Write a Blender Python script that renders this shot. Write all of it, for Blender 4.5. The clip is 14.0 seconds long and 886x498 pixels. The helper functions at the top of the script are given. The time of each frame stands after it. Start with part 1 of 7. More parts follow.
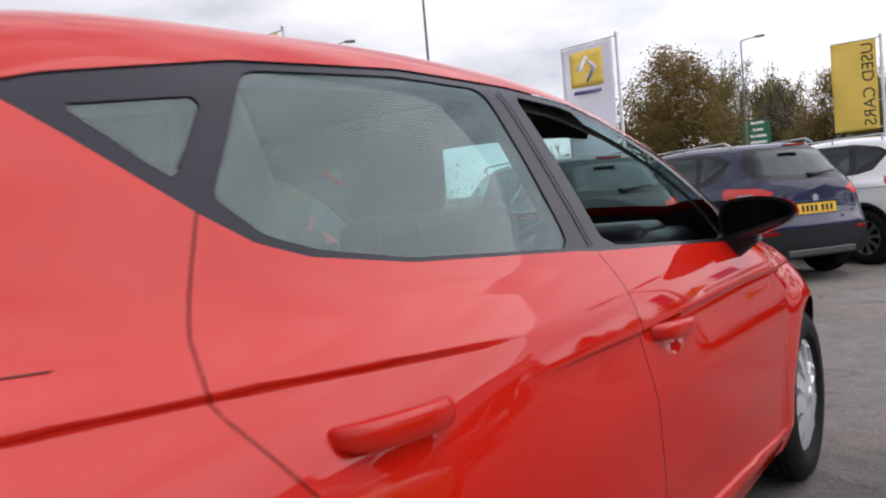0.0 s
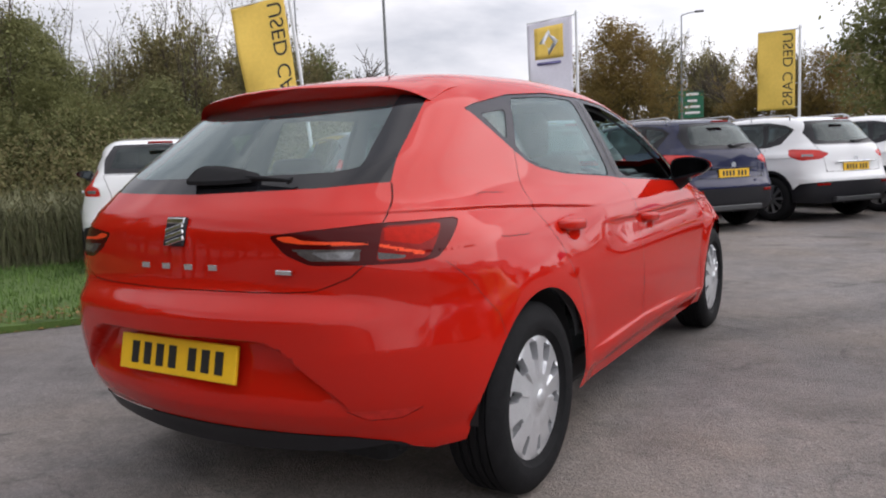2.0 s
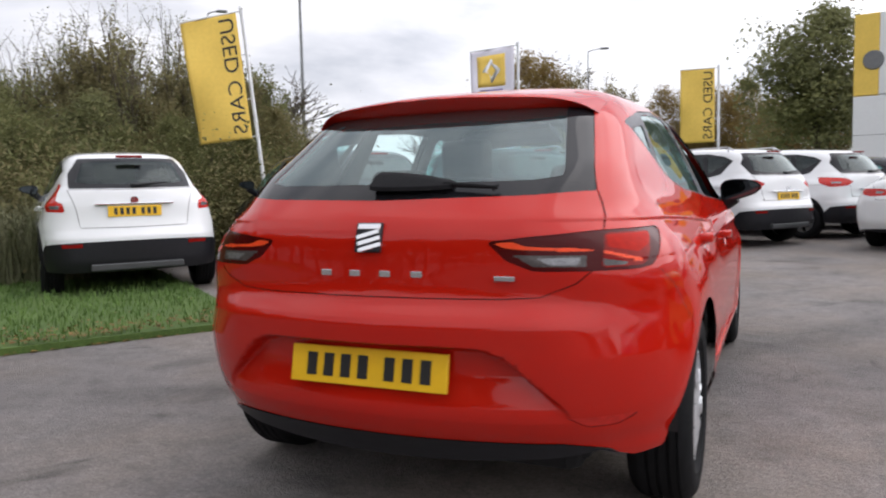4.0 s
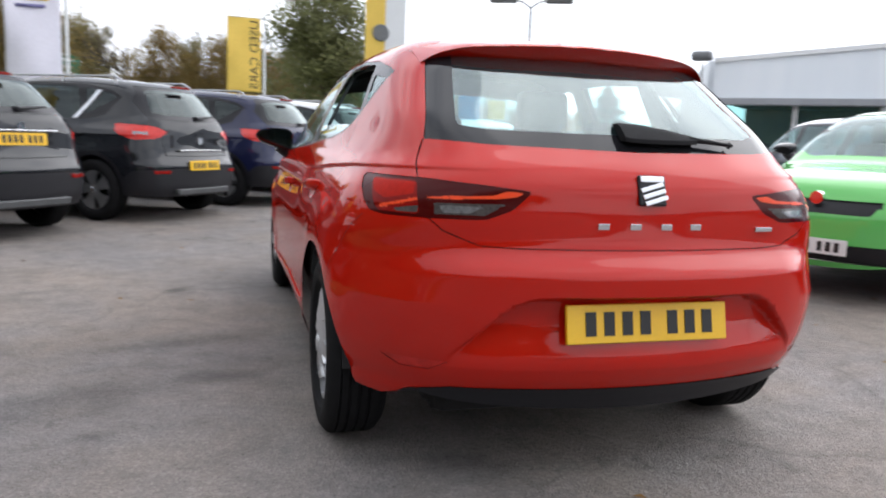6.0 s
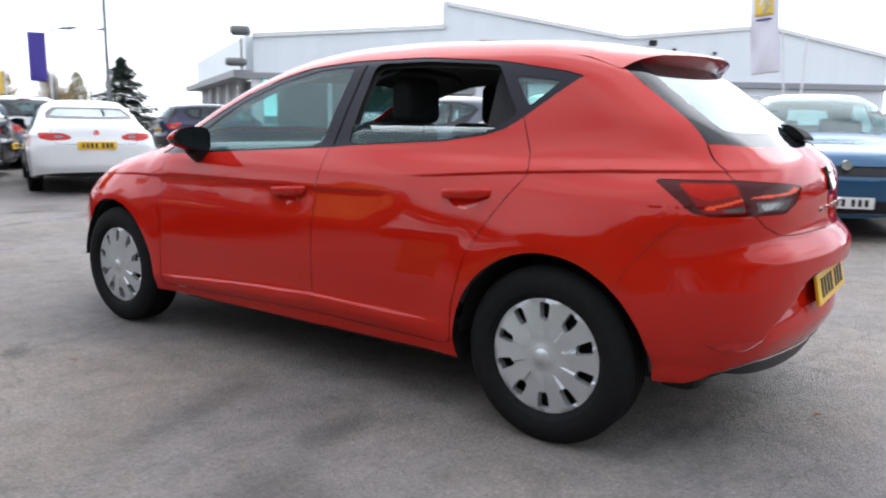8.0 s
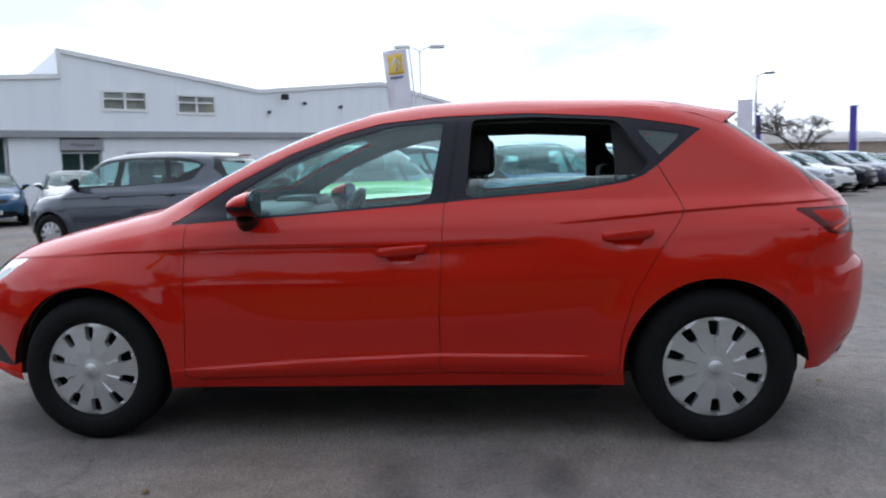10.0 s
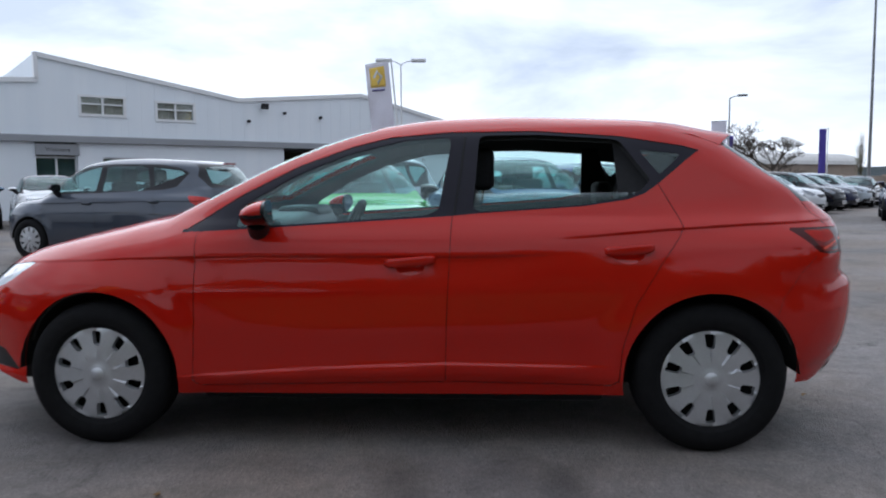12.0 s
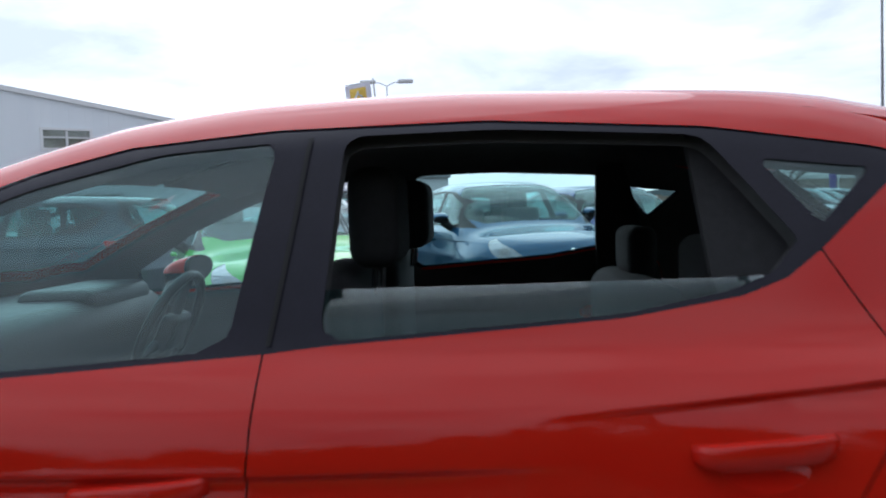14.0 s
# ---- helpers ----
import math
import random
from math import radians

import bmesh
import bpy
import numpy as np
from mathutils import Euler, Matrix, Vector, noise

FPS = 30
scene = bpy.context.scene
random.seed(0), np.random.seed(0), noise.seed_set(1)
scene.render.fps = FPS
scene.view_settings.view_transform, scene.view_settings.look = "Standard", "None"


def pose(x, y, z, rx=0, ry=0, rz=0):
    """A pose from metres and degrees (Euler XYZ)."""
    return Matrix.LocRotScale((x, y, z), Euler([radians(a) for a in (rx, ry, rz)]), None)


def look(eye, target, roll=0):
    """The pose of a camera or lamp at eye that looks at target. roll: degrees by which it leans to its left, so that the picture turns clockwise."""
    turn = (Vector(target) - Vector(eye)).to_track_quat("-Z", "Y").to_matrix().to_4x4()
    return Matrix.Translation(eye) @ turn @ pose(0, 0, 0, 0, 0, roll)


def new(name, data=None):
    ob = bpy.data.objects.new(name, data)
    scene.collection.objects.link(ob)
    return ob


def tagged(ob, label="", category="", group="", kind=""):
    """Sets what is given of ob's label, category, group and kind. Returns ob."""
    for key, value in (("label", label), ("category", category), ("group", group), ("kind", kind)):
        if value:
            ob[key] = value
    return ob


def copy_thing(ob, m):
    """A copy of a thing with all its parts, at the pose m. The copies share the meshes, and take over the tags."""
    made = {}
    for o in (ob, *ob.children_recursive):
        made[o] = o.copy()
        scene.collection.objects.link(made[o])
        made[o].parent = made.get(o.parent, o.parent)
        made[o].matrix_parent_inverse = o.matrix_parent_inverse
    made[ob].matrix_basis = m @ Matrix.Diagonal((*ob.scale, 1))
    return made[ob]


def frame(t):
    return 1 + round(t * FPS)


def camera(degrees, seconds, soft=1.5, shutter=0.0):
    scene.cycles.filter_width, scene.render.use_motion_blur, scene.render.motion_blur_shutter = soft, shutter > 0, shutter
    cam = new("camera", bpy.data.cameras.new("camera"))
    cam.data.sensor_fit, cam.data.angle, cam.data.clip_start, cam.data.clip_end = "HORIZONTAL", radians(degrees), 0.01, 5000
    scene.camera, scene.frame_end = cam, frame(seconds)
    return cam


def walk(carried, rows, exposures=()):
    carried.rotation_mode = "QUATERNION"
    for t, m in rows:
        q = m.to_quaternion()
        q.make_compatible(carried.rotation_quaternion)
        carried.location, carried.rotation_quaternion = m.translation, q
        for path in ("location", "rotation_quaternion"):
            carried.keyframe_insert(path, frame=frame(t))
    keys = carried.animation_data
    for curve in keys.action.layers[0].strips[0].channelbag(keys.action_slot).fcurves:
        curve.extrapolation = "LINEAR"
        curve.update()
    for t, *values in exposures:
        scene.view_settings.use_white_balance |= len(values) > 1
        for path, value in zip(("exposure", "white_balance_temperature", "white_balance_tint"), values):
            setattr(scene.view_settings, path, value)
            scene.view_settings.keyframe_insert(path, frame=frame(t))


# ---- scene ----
cam = camera(61.5, 14.0, soft=2.0, shutter=0.35)
PATH = [
    (0, (1.434, -1.646, 1.108), (0.242, -0.043, 1.008), -5.0),
    (0.5, (1.626, -2.143, 1.118), (0.455, -0.524, 1.028), -5.6),
    (1, (1.716, -2.715, 1.095), (0.608, -1.055, 0.976), -5.1),
    (1.5, (1.851, -3.158, 1.076), (0.741, -1.507, 0.871), -3.4),
    (2, (1.864, -3.499, 1.097), (0.814, -1.812, 0.869), -2.5),
    (2.5, (1.855, -3.595, 1.125), (0.818, -1.898, 0.919), -1.2),
    (3, (1.815, -3.631, 1.117), (0.792, -1.922, 0.934), -1.1),
    (3.2, (1.724, -3.695, 1.093), (0.722, -1.972, 0.928), -0.8),
    (5.5, (-0.601, -4.055, 1.06), (-0.505, -2.073, 0.812), -0.7),
    (6, (-1.172, -3.909, 1.054), (-0.614, -2.011, 0.76), 2.3),
    (6.5, (-1.701, -3.674, 1.06), (-0.779, -1.92, 0.786), 3.3),
    (7, (-2.24, -3.343, 1.08), (-1.064, -1.75, 0.793), 3.0),
    (7.5, (-2.654, -2.95, 1.091), (-1.273, -1.533, 0.796), 1.9),
    (8, (-3.06, -2.488, 1.105), (-1.464, -1.33, 0.773), 0.8),
    (8.5, (-3.33, -2.014, 1.062), (-1.601, -1.054, 0.765), 0.3),
    (10.8, (-4.335, -0.206, 1.156), (-2.345, -0.209, 0.955), -2.2),
    (11, (-4.444, -0.36, 1.138), (-2.455, -0.27, 0.953), -1.9),
    (11.5, (-4.362, -0.401, 1.127), (-2.375, -0.246, 0.954), -1.3),
    (12, (-3.961, -0.396, 1.135), (-1.972, -0.272, 0.962), -0.4),
    (12.5, (-3.471, -0.477, 1.135), (-1.481, -0.373, 0.965), -1.3),
    (13, (-2.947, -0.579, 1.151), (-0.959, -0.426, 0.999), -1.8),
    (13.5, (-2.449, -0.572, 1.173), (-0.455, -0.494, 1.049), -1.4),
    (14, (-1.909, -0.6, 1.216), (0.084, -0.47, 1.11), -2.1),
]
EXPOSURES = [(0, 0.54, 6400, 16), (0.5, 0.36, 6350, 16), (1, 0.22, 6250, 16), (1.5, 0.40, 6400, 16), (2, 0.57, 6450, 16), (3, 0.52, 6450, 16), (5.3, 0.99, 6300, 13), (6.5, 1.09, 6200, 12), (7.5, 1.19, 6080, 11), (8.7, 1.31, 5980, 11), (10.8, 0.24, 5720, 11), (12.5, 0.23, 5720, 11), (13.0, 0.24, 5720, 11), (14, 0.39, 5740, 11)]
walk(cam, [(t, look(e, g, r)) for t, e, g, r in PATH], EXPOSURES)
# ==== world and light ====
SUN_EL, SUN_AZ = radians(40), radians(62)
world = bpy.data.worlds.new("overcast_sky")
scene.world = world
world.use_nodes = True
wn, wl = world.node_tree.nodes, world.node_tree.links
wn.clear()


def wnode(kind, **values):
    n = wn.new(kind)
    for k, v in values.items():
        n.inputs[k].default_value = v
    return n


sky = wn.new("ShaderNodeTexSky")
sky.sky_type, sky.sun_disc = "NISHITA", False
sky.sun_elevation, sky.sun_rotation = SUN_EL, SUN_AZ
coord = wn.new("ShaderNodeTexCoord")
stretch = wn.new("ShaderNodeMapping")
stretch.inputs["Scale"].default_value = (1.0, 1.0, 3.2)
wl.new(coord.outputs["Generated"], stretch.inputs["Vector"])
puffs = wnode("ShaderNodeTexNoise", Scale=2.6, Detail=7.0, Roughness=0.54, Distortion=0.25)
wl.new(stretch.outputs["Vector"], puffs.inputs["Vector"])
cloud = wn.new("ShaderNodeValToRGB")
cloud.color_ramp.elements[0].position, cloud.color_ramp.elements[0].color = 0.31, (0.50, 0.535, 0.585, 1)
cloud.color_ramp.elements[1].position, cloud.color_ramp.elements[1].color = 0.60, (1.02, 1.03, 1.04, 1)
wl.new(puffs.outputs["Fac"], cloud.inputs["Fac"])
blue = wn.new("ShaderNodeMixRGB")
blue.blend_type, blue.inputs[0].default_value = "MIX", 0.93
scaled = wn.new("ShaderNodeMixRGB")
scaled.blend_type, scaled.inputs[0].default_value = "MULTIPLY", 1.0
scaled.inputs[2].default_value = (0.1, 0.1, 0.1, 1)
wl.new(sky.outputs["Color"], scaled.inputs[1])
wl.new(scaled.outputs["Color"], blue.inputs[1])
wl.new(cloud.outputs["Color"], blue.inputs[2])
# Thin cloud is brighter round the hidden sun.
toward = wn.new("ShaderNodeVectorMath")
toward.operation = "DOT_PRODUCT"
toward.inputs[1].default_value = (math.sin(SUN_AZ) * math.cos(SUN_EL), math.cos(SUN_AZ) * math.cos(SUN_EL), math.sin(SUN_EL))
wl.new(coord.outputs["Generated"], toward.inputs[0])
veil = wn.new("ShaderNodeMapRange")
veil.interpolation_type = "SMOOTHSTEP"
veil.inputs["From Min"].default_value, veil.inputs["From Max"].default_value = -0.1, 1.0
veil.inputs["To Min"].default_value, veil.inputs["To Max"].default_value = 0.73, 1.25
wl.new(toward.outputs["Value"], veil.inputs["Value"])
back = wnode("ShaderNodeBackground")
wl.new(veil.outputs["Result"], back.inputs["Strength"])
wl.new(blue.outputs["Color"], back.inputs["Color"])
out = wn.new("ShaderNodeOutputWorld")
wl.new(back.outputs["Background"], out.inputs["Surface"])

sun = new("sun", bpy.data.lights.new("sun", "SUN"))
sun.data.energy, sun.data.angle, sun.data.color = 0.95, radians(75), (1.0, 0.97, 0.92)
sun.matrix_world = look((math.sin(SUN_AZ) * 40, math.cos(SUN_AZ) * 40, math.tan(SUN_EL) * 40), (0, 0, 0))


# ==== materials ====
def material(name, colour, rough=0.5, metal=0.0, noise_scale=0.0, spread=0.15, bump=0.0, fine=0.0, coat=0.0, second=None, spec=0.5):
    """A Principled material whose colour varies at two scales; bump is its relief."""
    m = bpy.data.materials.new(name)
    m.use_nodes = True
    n, l = m.node_tree.nodes, m.node_tree.links
    b = n["Principled BSDF"]
    b.inputs["Base Color"].default_value = (*colour, 1)
    b.inputs["Roughness"].default_value, b.inputs["Metallic"].default_value = rough, metal
    b.inputs["Coat Weight"].default_value, b.inputs["Coat Roughness"].default_value = coat, 0.03
    b.inputs["Specular IOR Level"].default_value = spec
    if noise_scale:
        tc = n.new("ShaderNodeTexCoord")
        a = n.new("ShaderNodeTexNoise")
        a.inputs["Scale"].default_value, a.inputs["Detail"].default_value = noise_scale, 6
        c = n.new("ShaderNodeTexNoise")
        c.inputs["Scale"].default_value, c.inputs["Detail"].default_value = fine or noise_scale * 9, 4
        l.new(tc.outputs["Object"], a.inputs["Vector"])
        l.new(tc.outputs["Object"], c.inputs["Vector"])
        add = n.new("ShaderNodeMath")
        add.operation = "ADD"
        l.new(a.outputs["Fac"], add.inputs[0])
        l.new(c.outputs["Fac"], add.inputs[1])
        half = n.new("ShaderNodeMath")
        half.operation, half.inputs[1].default_value = "MULTIPLY", 0.5
        l.new(add.outputs[0], half.inputs[0])
        r = n.new("ShaderNodeValToRGB")
        e = r.color_ramp.elements
        e[0].position, e[1].position = 0.3, 0.7
        e[0].color = (*[v * (1 - spread) for v in colour], 1)
        e[1].color = (*(second or [min(1, v * (1 + spread)) for v in colour]), 1)
        l.new(half.outputs[0], r.inputs["Fac"])
        l.new(r.outputs["Color"], b.inputs["Base Color"])
        if bump:
            u = n.new("ShaderNodeBump")
            u.inputs["Strength"].default_value, u.inputs["Distance"].default_value = 1.0, bump
            l.new(half.outputs[0], u.inputs["Height"])
            l.new(u.outputs["Normal"], b.inputs["Normal"])
    return m


def paint(name, colour, flake=0.0, coat=1.0):
    return material(name, colour, 0.38, flake, 3.0, 0.03, coat=coat, fine=900, spec=0.0)


def glass(name, tint, gloss=0.01, haze=0.02, base=0.06):
    """Thin pane: tinted see-through, with a gloss that grows towards grazing views alike from both sides."""
    m = bpy.data.materials.new(name)
    m.use_nodes = True
    n, l = m.node_tree.nodes, m.node_tree.links
    n.clear()
    see, shine, mix, edge, o = (n.new("ShaderNode" + k) for k in ("BsdfTransparent", "BsdfGlossy", "MixShader", "LayerWeight", "OutputMaterial"))
    see.inputs["Color"].default_value = (*tint, 1)
    shine.inputs["Roughness"].default_value = gloss
    shine.inputs["Color"].default_value = (0.90, 1.0, 1.0, 1)
    edge.inputs["Blend"].default_value = 0.5
    power, part_ = n.new("ShaderNodeMath"), n.new("ShaderNodeMath")
    power.operation, power.inputs[1].default_value = "POWER", 5.0
    l.new(edge.outputs["Facing"], power.inputs[0])
    part_.operation, part_.inputs[1].default_value, part_.inputs[2].default_value = "MULTIPLY_ADD", 1.0 - base, base
    l.new(power.outputs[0], part_.inputs[0])
    l.new(part_.outputs[0], mix.inputs[0])
    l.new(see.outputs[0], mix.inputs[1])
    l.new(shine.outputs[0], mix.inputs[2])
    # Teal diffuse film on the pane: dust and sky sheen put into colour.
    dust, film = n.new("ShaderNodeBsdfDiffuse"), n.new("ShaderNodeMixShader")
    dust.inputs["Color"].default_value = (0.30, 0.50, 0.52, 1)
    film.inputs[0].default_value = haze
    l.new(mix.outputs[0], film.inputs[1])
    l.new(dust.outputs[0], film.inputs[2])
    l.new(film.outputs[0], o.inputs["Surface"])
    return m


RED = paint("red_car_paint", (0.462, 0.0112, 0.0042), coat=0.85)
WHITE = paint("white_car_paint", (0.78, 0.79, 0.80))
NAVY = paint("navy_car_paint", (0.011, 0.014, 0.048), 0.1)
BLACKP = paint("charcoal_car_paint", (0.010, 0.011, 0.014), 0.0)
GREYP = paint("grey_car_paint", (0.066, 0.077, 0.100), 0.5)
SILVER = paint("silver_car_paint", (0.36, 0.40, 0.44), 0.6)
BLUEP = paint("blue_car_paint", (0.025, 0.085, 0.17), 0.4)
ROYALP = paint("royal_blue_car_paint", (0.012, 0.030, 0.16), 0.2)
GREENP = paint("lime_car_paint", (0.125, 0.47, 0.115), 0.0)
TRIM = material("black_trim", (0.013, 0.013, 0.016), 0.42, 0, 20, 0.2, spec=0.3)
SATIN = material("satin_black_pillar", (0.014, 0.013, 0.022), 0.26, 0, 20, 0.15, spec=0.20)
GLOSSB = material("gloss_black_trim", (0.012, 0.012, 0.014), 0.06, spec=0.28)
RUBBER = material("tyre_rubber", (0.011, 0.011, 0.012), 0.75, 0, 30, 0.3, 0.002, spec=0.12)
ALLOY = material("painted_silver_wheel", (0.56, 0.57, 0.59), 0.35, 0.55, 14, 0.08)
CHROME = material("chrome", (0.75, 0.76, 0.78), 0.12, 1.0)
GAP = material("panel_gap", (0.09, 0.005, 0.004), 0.7)
# Near-black for hollows, gaps and the underbody; in wheel wells it paints shade.
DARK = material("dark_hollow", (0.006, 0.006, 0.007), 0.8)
FABRIC = material("dark_seat_fabric", (0.013, 0.013, 0.015), 0.9, 0, 60, 0.35, 0.002)
LINING = material("cabin_lining", (0.05, 0.05, 0.052), 0.85, 0, 40, 0.2)
GLASS = glass("car_glass", (0.60, 0.83, 0.82), haze=0.055)
CLEAN = glass("clean_car_glass", (0.60, 0.74, 0.74), haze=0.008, base=0.03)
BACKGLASS = glass("rear_window_glass", (0.62, 0.80, 0.80), haze=0.04, base=0.13)
BRIGHT = glass("office_glass", (0.92, 0.94, 0.94), haze=0.0, base=0.05)
TINT = glass("privacy_glass", (0.09, 0.10, 0.11), haze=0.008, base=0.05)
LAMPRED = material("red_lamp_lens", (0.22, 0.006, 0.004), 0.22, 0, 40, 0.35, spec=0.15)
LAMPLIT = material("bright_red_reflector", (0.40, 0.014, 0.007), 0.45, 0, 60, 0.25, spec=0.08)
LAMPSTRIP = material("orange_red_light_guide", (0.85, 0.070, 0.014), 0.3, 0, 60, 0.2, spec=0.3)
LAMPBRIGHT = material("clear_red_lens", (0.50, 0.018, 0.012), 0.12, 0, 30, 0.35, spec=0.5)
LAMPDARK = material("smoked_red_lens", (0.062, 0.003, 0.003), 0.14, spec=0.18)
HEADLAMP = material("headlamp_lens", (0.24, 0.26, 0.29), 0.08, 0.6, 25, 0.4, coat=1)
LAMPWHITE = material("clear_lamp_lens", (0.21, 0.21, 0.22), 0.15, 0.3, 90, 0.5, coat=1)
LAMPGREY = material("smoked_clear_lens", (0.085, 0.075, 0.072), 0.15, 0.2, 90, 0.5, spec=0.3)
PLATEY = material("yellow_plate", (0.80, 0.47, 0.012), 0.35, 0, 8, 0.05)
PLATEW = material("white_plate", (0.75, 0.75, 0.74), 0.35, 0, 8, 0.05)
INK = material("black_lettering", (0.012, 0.012, 0.012), 0.5)


# ==== mesh helpers ====
def mesh_of(name, V, F, mat, N=None, smooth=True):
    me = bpy.data.meshes.new(name)
    me.from_pydata([tuple(map(float, v)) for v in V], [], [tuple(map(int, f)) for f in F])
    me.materials.append(mat)
    if smooth:
        me.shade_smooth()
    if N is not None:
        me.normals_split_custom_set_from_vertices([tuple(map(float, n)) for n in N])
    return me


def child(name, me, parent, label=""):
    o = new(name, me)
    o.parent = parent
    return tagged(o, label)


def part(name, bm, mat, parent, label="", smooth=False):
    me = bpy.data.meshes.new(name)
    bm.to_mesh(me)
    bm.free()
    me.materials.append(mat)
    if smooth:
        me.shade_smooth()
        me.set_sharp_from_angle(angle=radians(40))
    o = new(name, me)
    if parent:
        o.parent = parent
    return tagged(o, label)


def empty(name, m, label, category, group="", kind=""):
    o = new(name)
    o.empty_display_size = 0.1
    o.matrix_world = m
    return tagged(o, label, category, group, kind)


def box(bm, lo, hi, m=None, bevel=0.0):
    """A box from corner to corner, its edges rounded by bevel, moved by m."""
    lo, hi = Vector(lo), Vector(hi)
    mid, size = (lo + hi) / 2, hi - lo
    r = bmesh.ops.create_cube(bm, size=1, matrix=(m or Matrix()) @ Matrix.Translation(mid) @ Matrix.Diagonal((*size, 1)))
    if bevel:
        edges = list({e for v in r["verts"] for e in v.link_edges})
        bmesh.ops.bevel(bm, geom=edges, offset=bevel, segments=2, affect="EDGES", profile=0.5)
    return bm


def rod(bm, a, b, r0, r1=None, n=10):
    """A tapered round bar from a to b."""
    a, b = Vector(a), Vector(b)
    d = b - a
    m = Matrix.Translation((a + b) / 2) @ d.to_track_quat("Z", "Y").to_matrix().to_4x4()
    bmesh.ops.create_cone(bm, cap_ends=True, segments=n, radius1=r0, radius2=r0 if r1 is None else r1, depth=d.length, matrix=m)
    return bm


def lathe(profile, n=48):
    """Turns (radius, x) pairs round the x axis."""
    V, F = [], []
    for i in range(n):
        a = 2 * math.pi * i / n
        V += [(x, r * math.cos(a), r * math.sin(a)) for r, x in profile]
    k = len(profile)
    for i in range(n):
        for j in range(k - 1):
            p, q = i * k + j, ((i + 1) % n) * k + j
            F.append((p, q, q + 1, p + 1))
    return np.array(V), F


def curve(knots, n=500):
    """A smooth function through (u, v) knots, as np.interp reads it."""
    k = np.array(sorted(knots), float)
    u, v = k[:, 0], k[:, 1]
    h, s = np.diff(u), np.diff(v) / np.diff(u)
    m = np.r_[s[0], [0 if a * b <= 0 else 3 * (p + q) / ((2 * q + p) / a + (q + 2 * p) / b) for a, b, p, q in zip(s, s[1:], h, h[1:])], s[-1]]
    t = np.linspace(u[0], u[-1], n)
    i = np.clip(np.searchsorted(u, t, "right") - 1, 0, len(h) - 1)
    w = (t - u[i]) / h[i]
    y = (2 * w**3 - 3 * w**2 + 1) * v[i] + (w**3 - 2 * w**2 + w) * h[i] * m[i] + (3 * w**2 - 2 * w**3) * v[i + 1] + (w**3 - w**2) * h[i] * m[i + 1]
    return lambda x: np.interp(x, t, y)


def rounded(poly, amount=0.2, rounds=2):
    """Cuts the corners of a closed outline."""
    p = np.array(poly, float)
    for _ in range(rounds):
        q = np.roll(p, -1, 0)
        p = np.stack([p * (1 - amount) + q * amount, p * amount + q * (1 - amount)], 1).reshape(-1, 2)
    return p


def inside(poly, a, b):
    """Signed distance to a closed outline, negative inside it."""
    P = np.stack([a, b], -1)
    p = np.array(poly, float)
    q = np.roll(p, -1, 0)
    best, odd = np.full(len(P), 1e9), np.zeros(len(P), bool)
    for s, e in zip(p, q):
        d = e - s
        w = P - s
        h = np.clip((w @ d) / (d @ d + 1e-12), 0, 1)
        best = np.minimum(best, ((w - h[:, None] * d) ** 2).sum(1))
        c = (s[1] > P[:, 1]) != (e[1] > P[:, 1])
        odd ^= c & (P[:, 0] < (e[0] - s[0]) * (P[:, 1] - s[1]) / (e[1] - s[1] + 1e-12) + s[0])
    return np.where(odd, -1, 1) * np.sqrt(best)


def along(line, a, b):
    """Signed height over an open line that runs in a."""
    k = np.array(line, float)
    return b - np.interp(a, k[:, 0], k[:, 1])


def split(V, T, d, keep=None):
    """Cuts the triangles along d = 0; with keep, only edges whose two ends are kept."""
    d = np.where(np.abs(d) < 1e-6, 1e-6, d)
    s = d[T] > 0
    n = s.sum(1)
    mixed = (n == 1) | (n == 2)
    if keep is not None:
        mixed &= keep[T].sum(1) >= 2
    left, out, extra, made = T[~mixed], [], [], {}

    def mid(i, j):
        if keep is not None and not (keep[i] and keep[j]):
            return -1
        key = (i, j) if i < j else (j, i)
        if key not in made:
            made[key] = len(V) + len(extra)
            extra.append(V[i] + (V[j] - V[i]) * (d[i] / (d[i] - d[j])))
        return made[key]

    for tri, sign in zip(T[mixed].tolist(), s[mixed].tolist()):
        lone = sign.index(True) if sum(sign) == 1 else sign.index(False)
        a, b, c = tri[lone], tri[(lone + 1) % 3], tri[(lone + 2) % 3]
        p, q = mid(a, b), mid(a, c)
        if p < 0 and q < 0:
            out.append((a, b, c))
        elif q < 0:
            out += [(a, p, c), (p, b, c)]
        elif p < 0:
            out += [(a, b, q), (q, b, c)]
        else:
            out += [(a, p, q), (p, b, c), (p, c, q)]
    if not extra:
        return V, T
    return np.concatenate([V, np.array(extra)]), np.concatenate([left, np.array(out)])


def smax(a, b, k):
    h = np.maximum(k - np.abs(a - b), 0) / np.maximum(k, 1e-6)
    return np.maximum(a, b) + h * h * k / 4


def step(e0, e1, x):
    t = np.clip((x - e0) / (e1 - e0), 0, 1)
    return t * t * (3 - 2 * t)


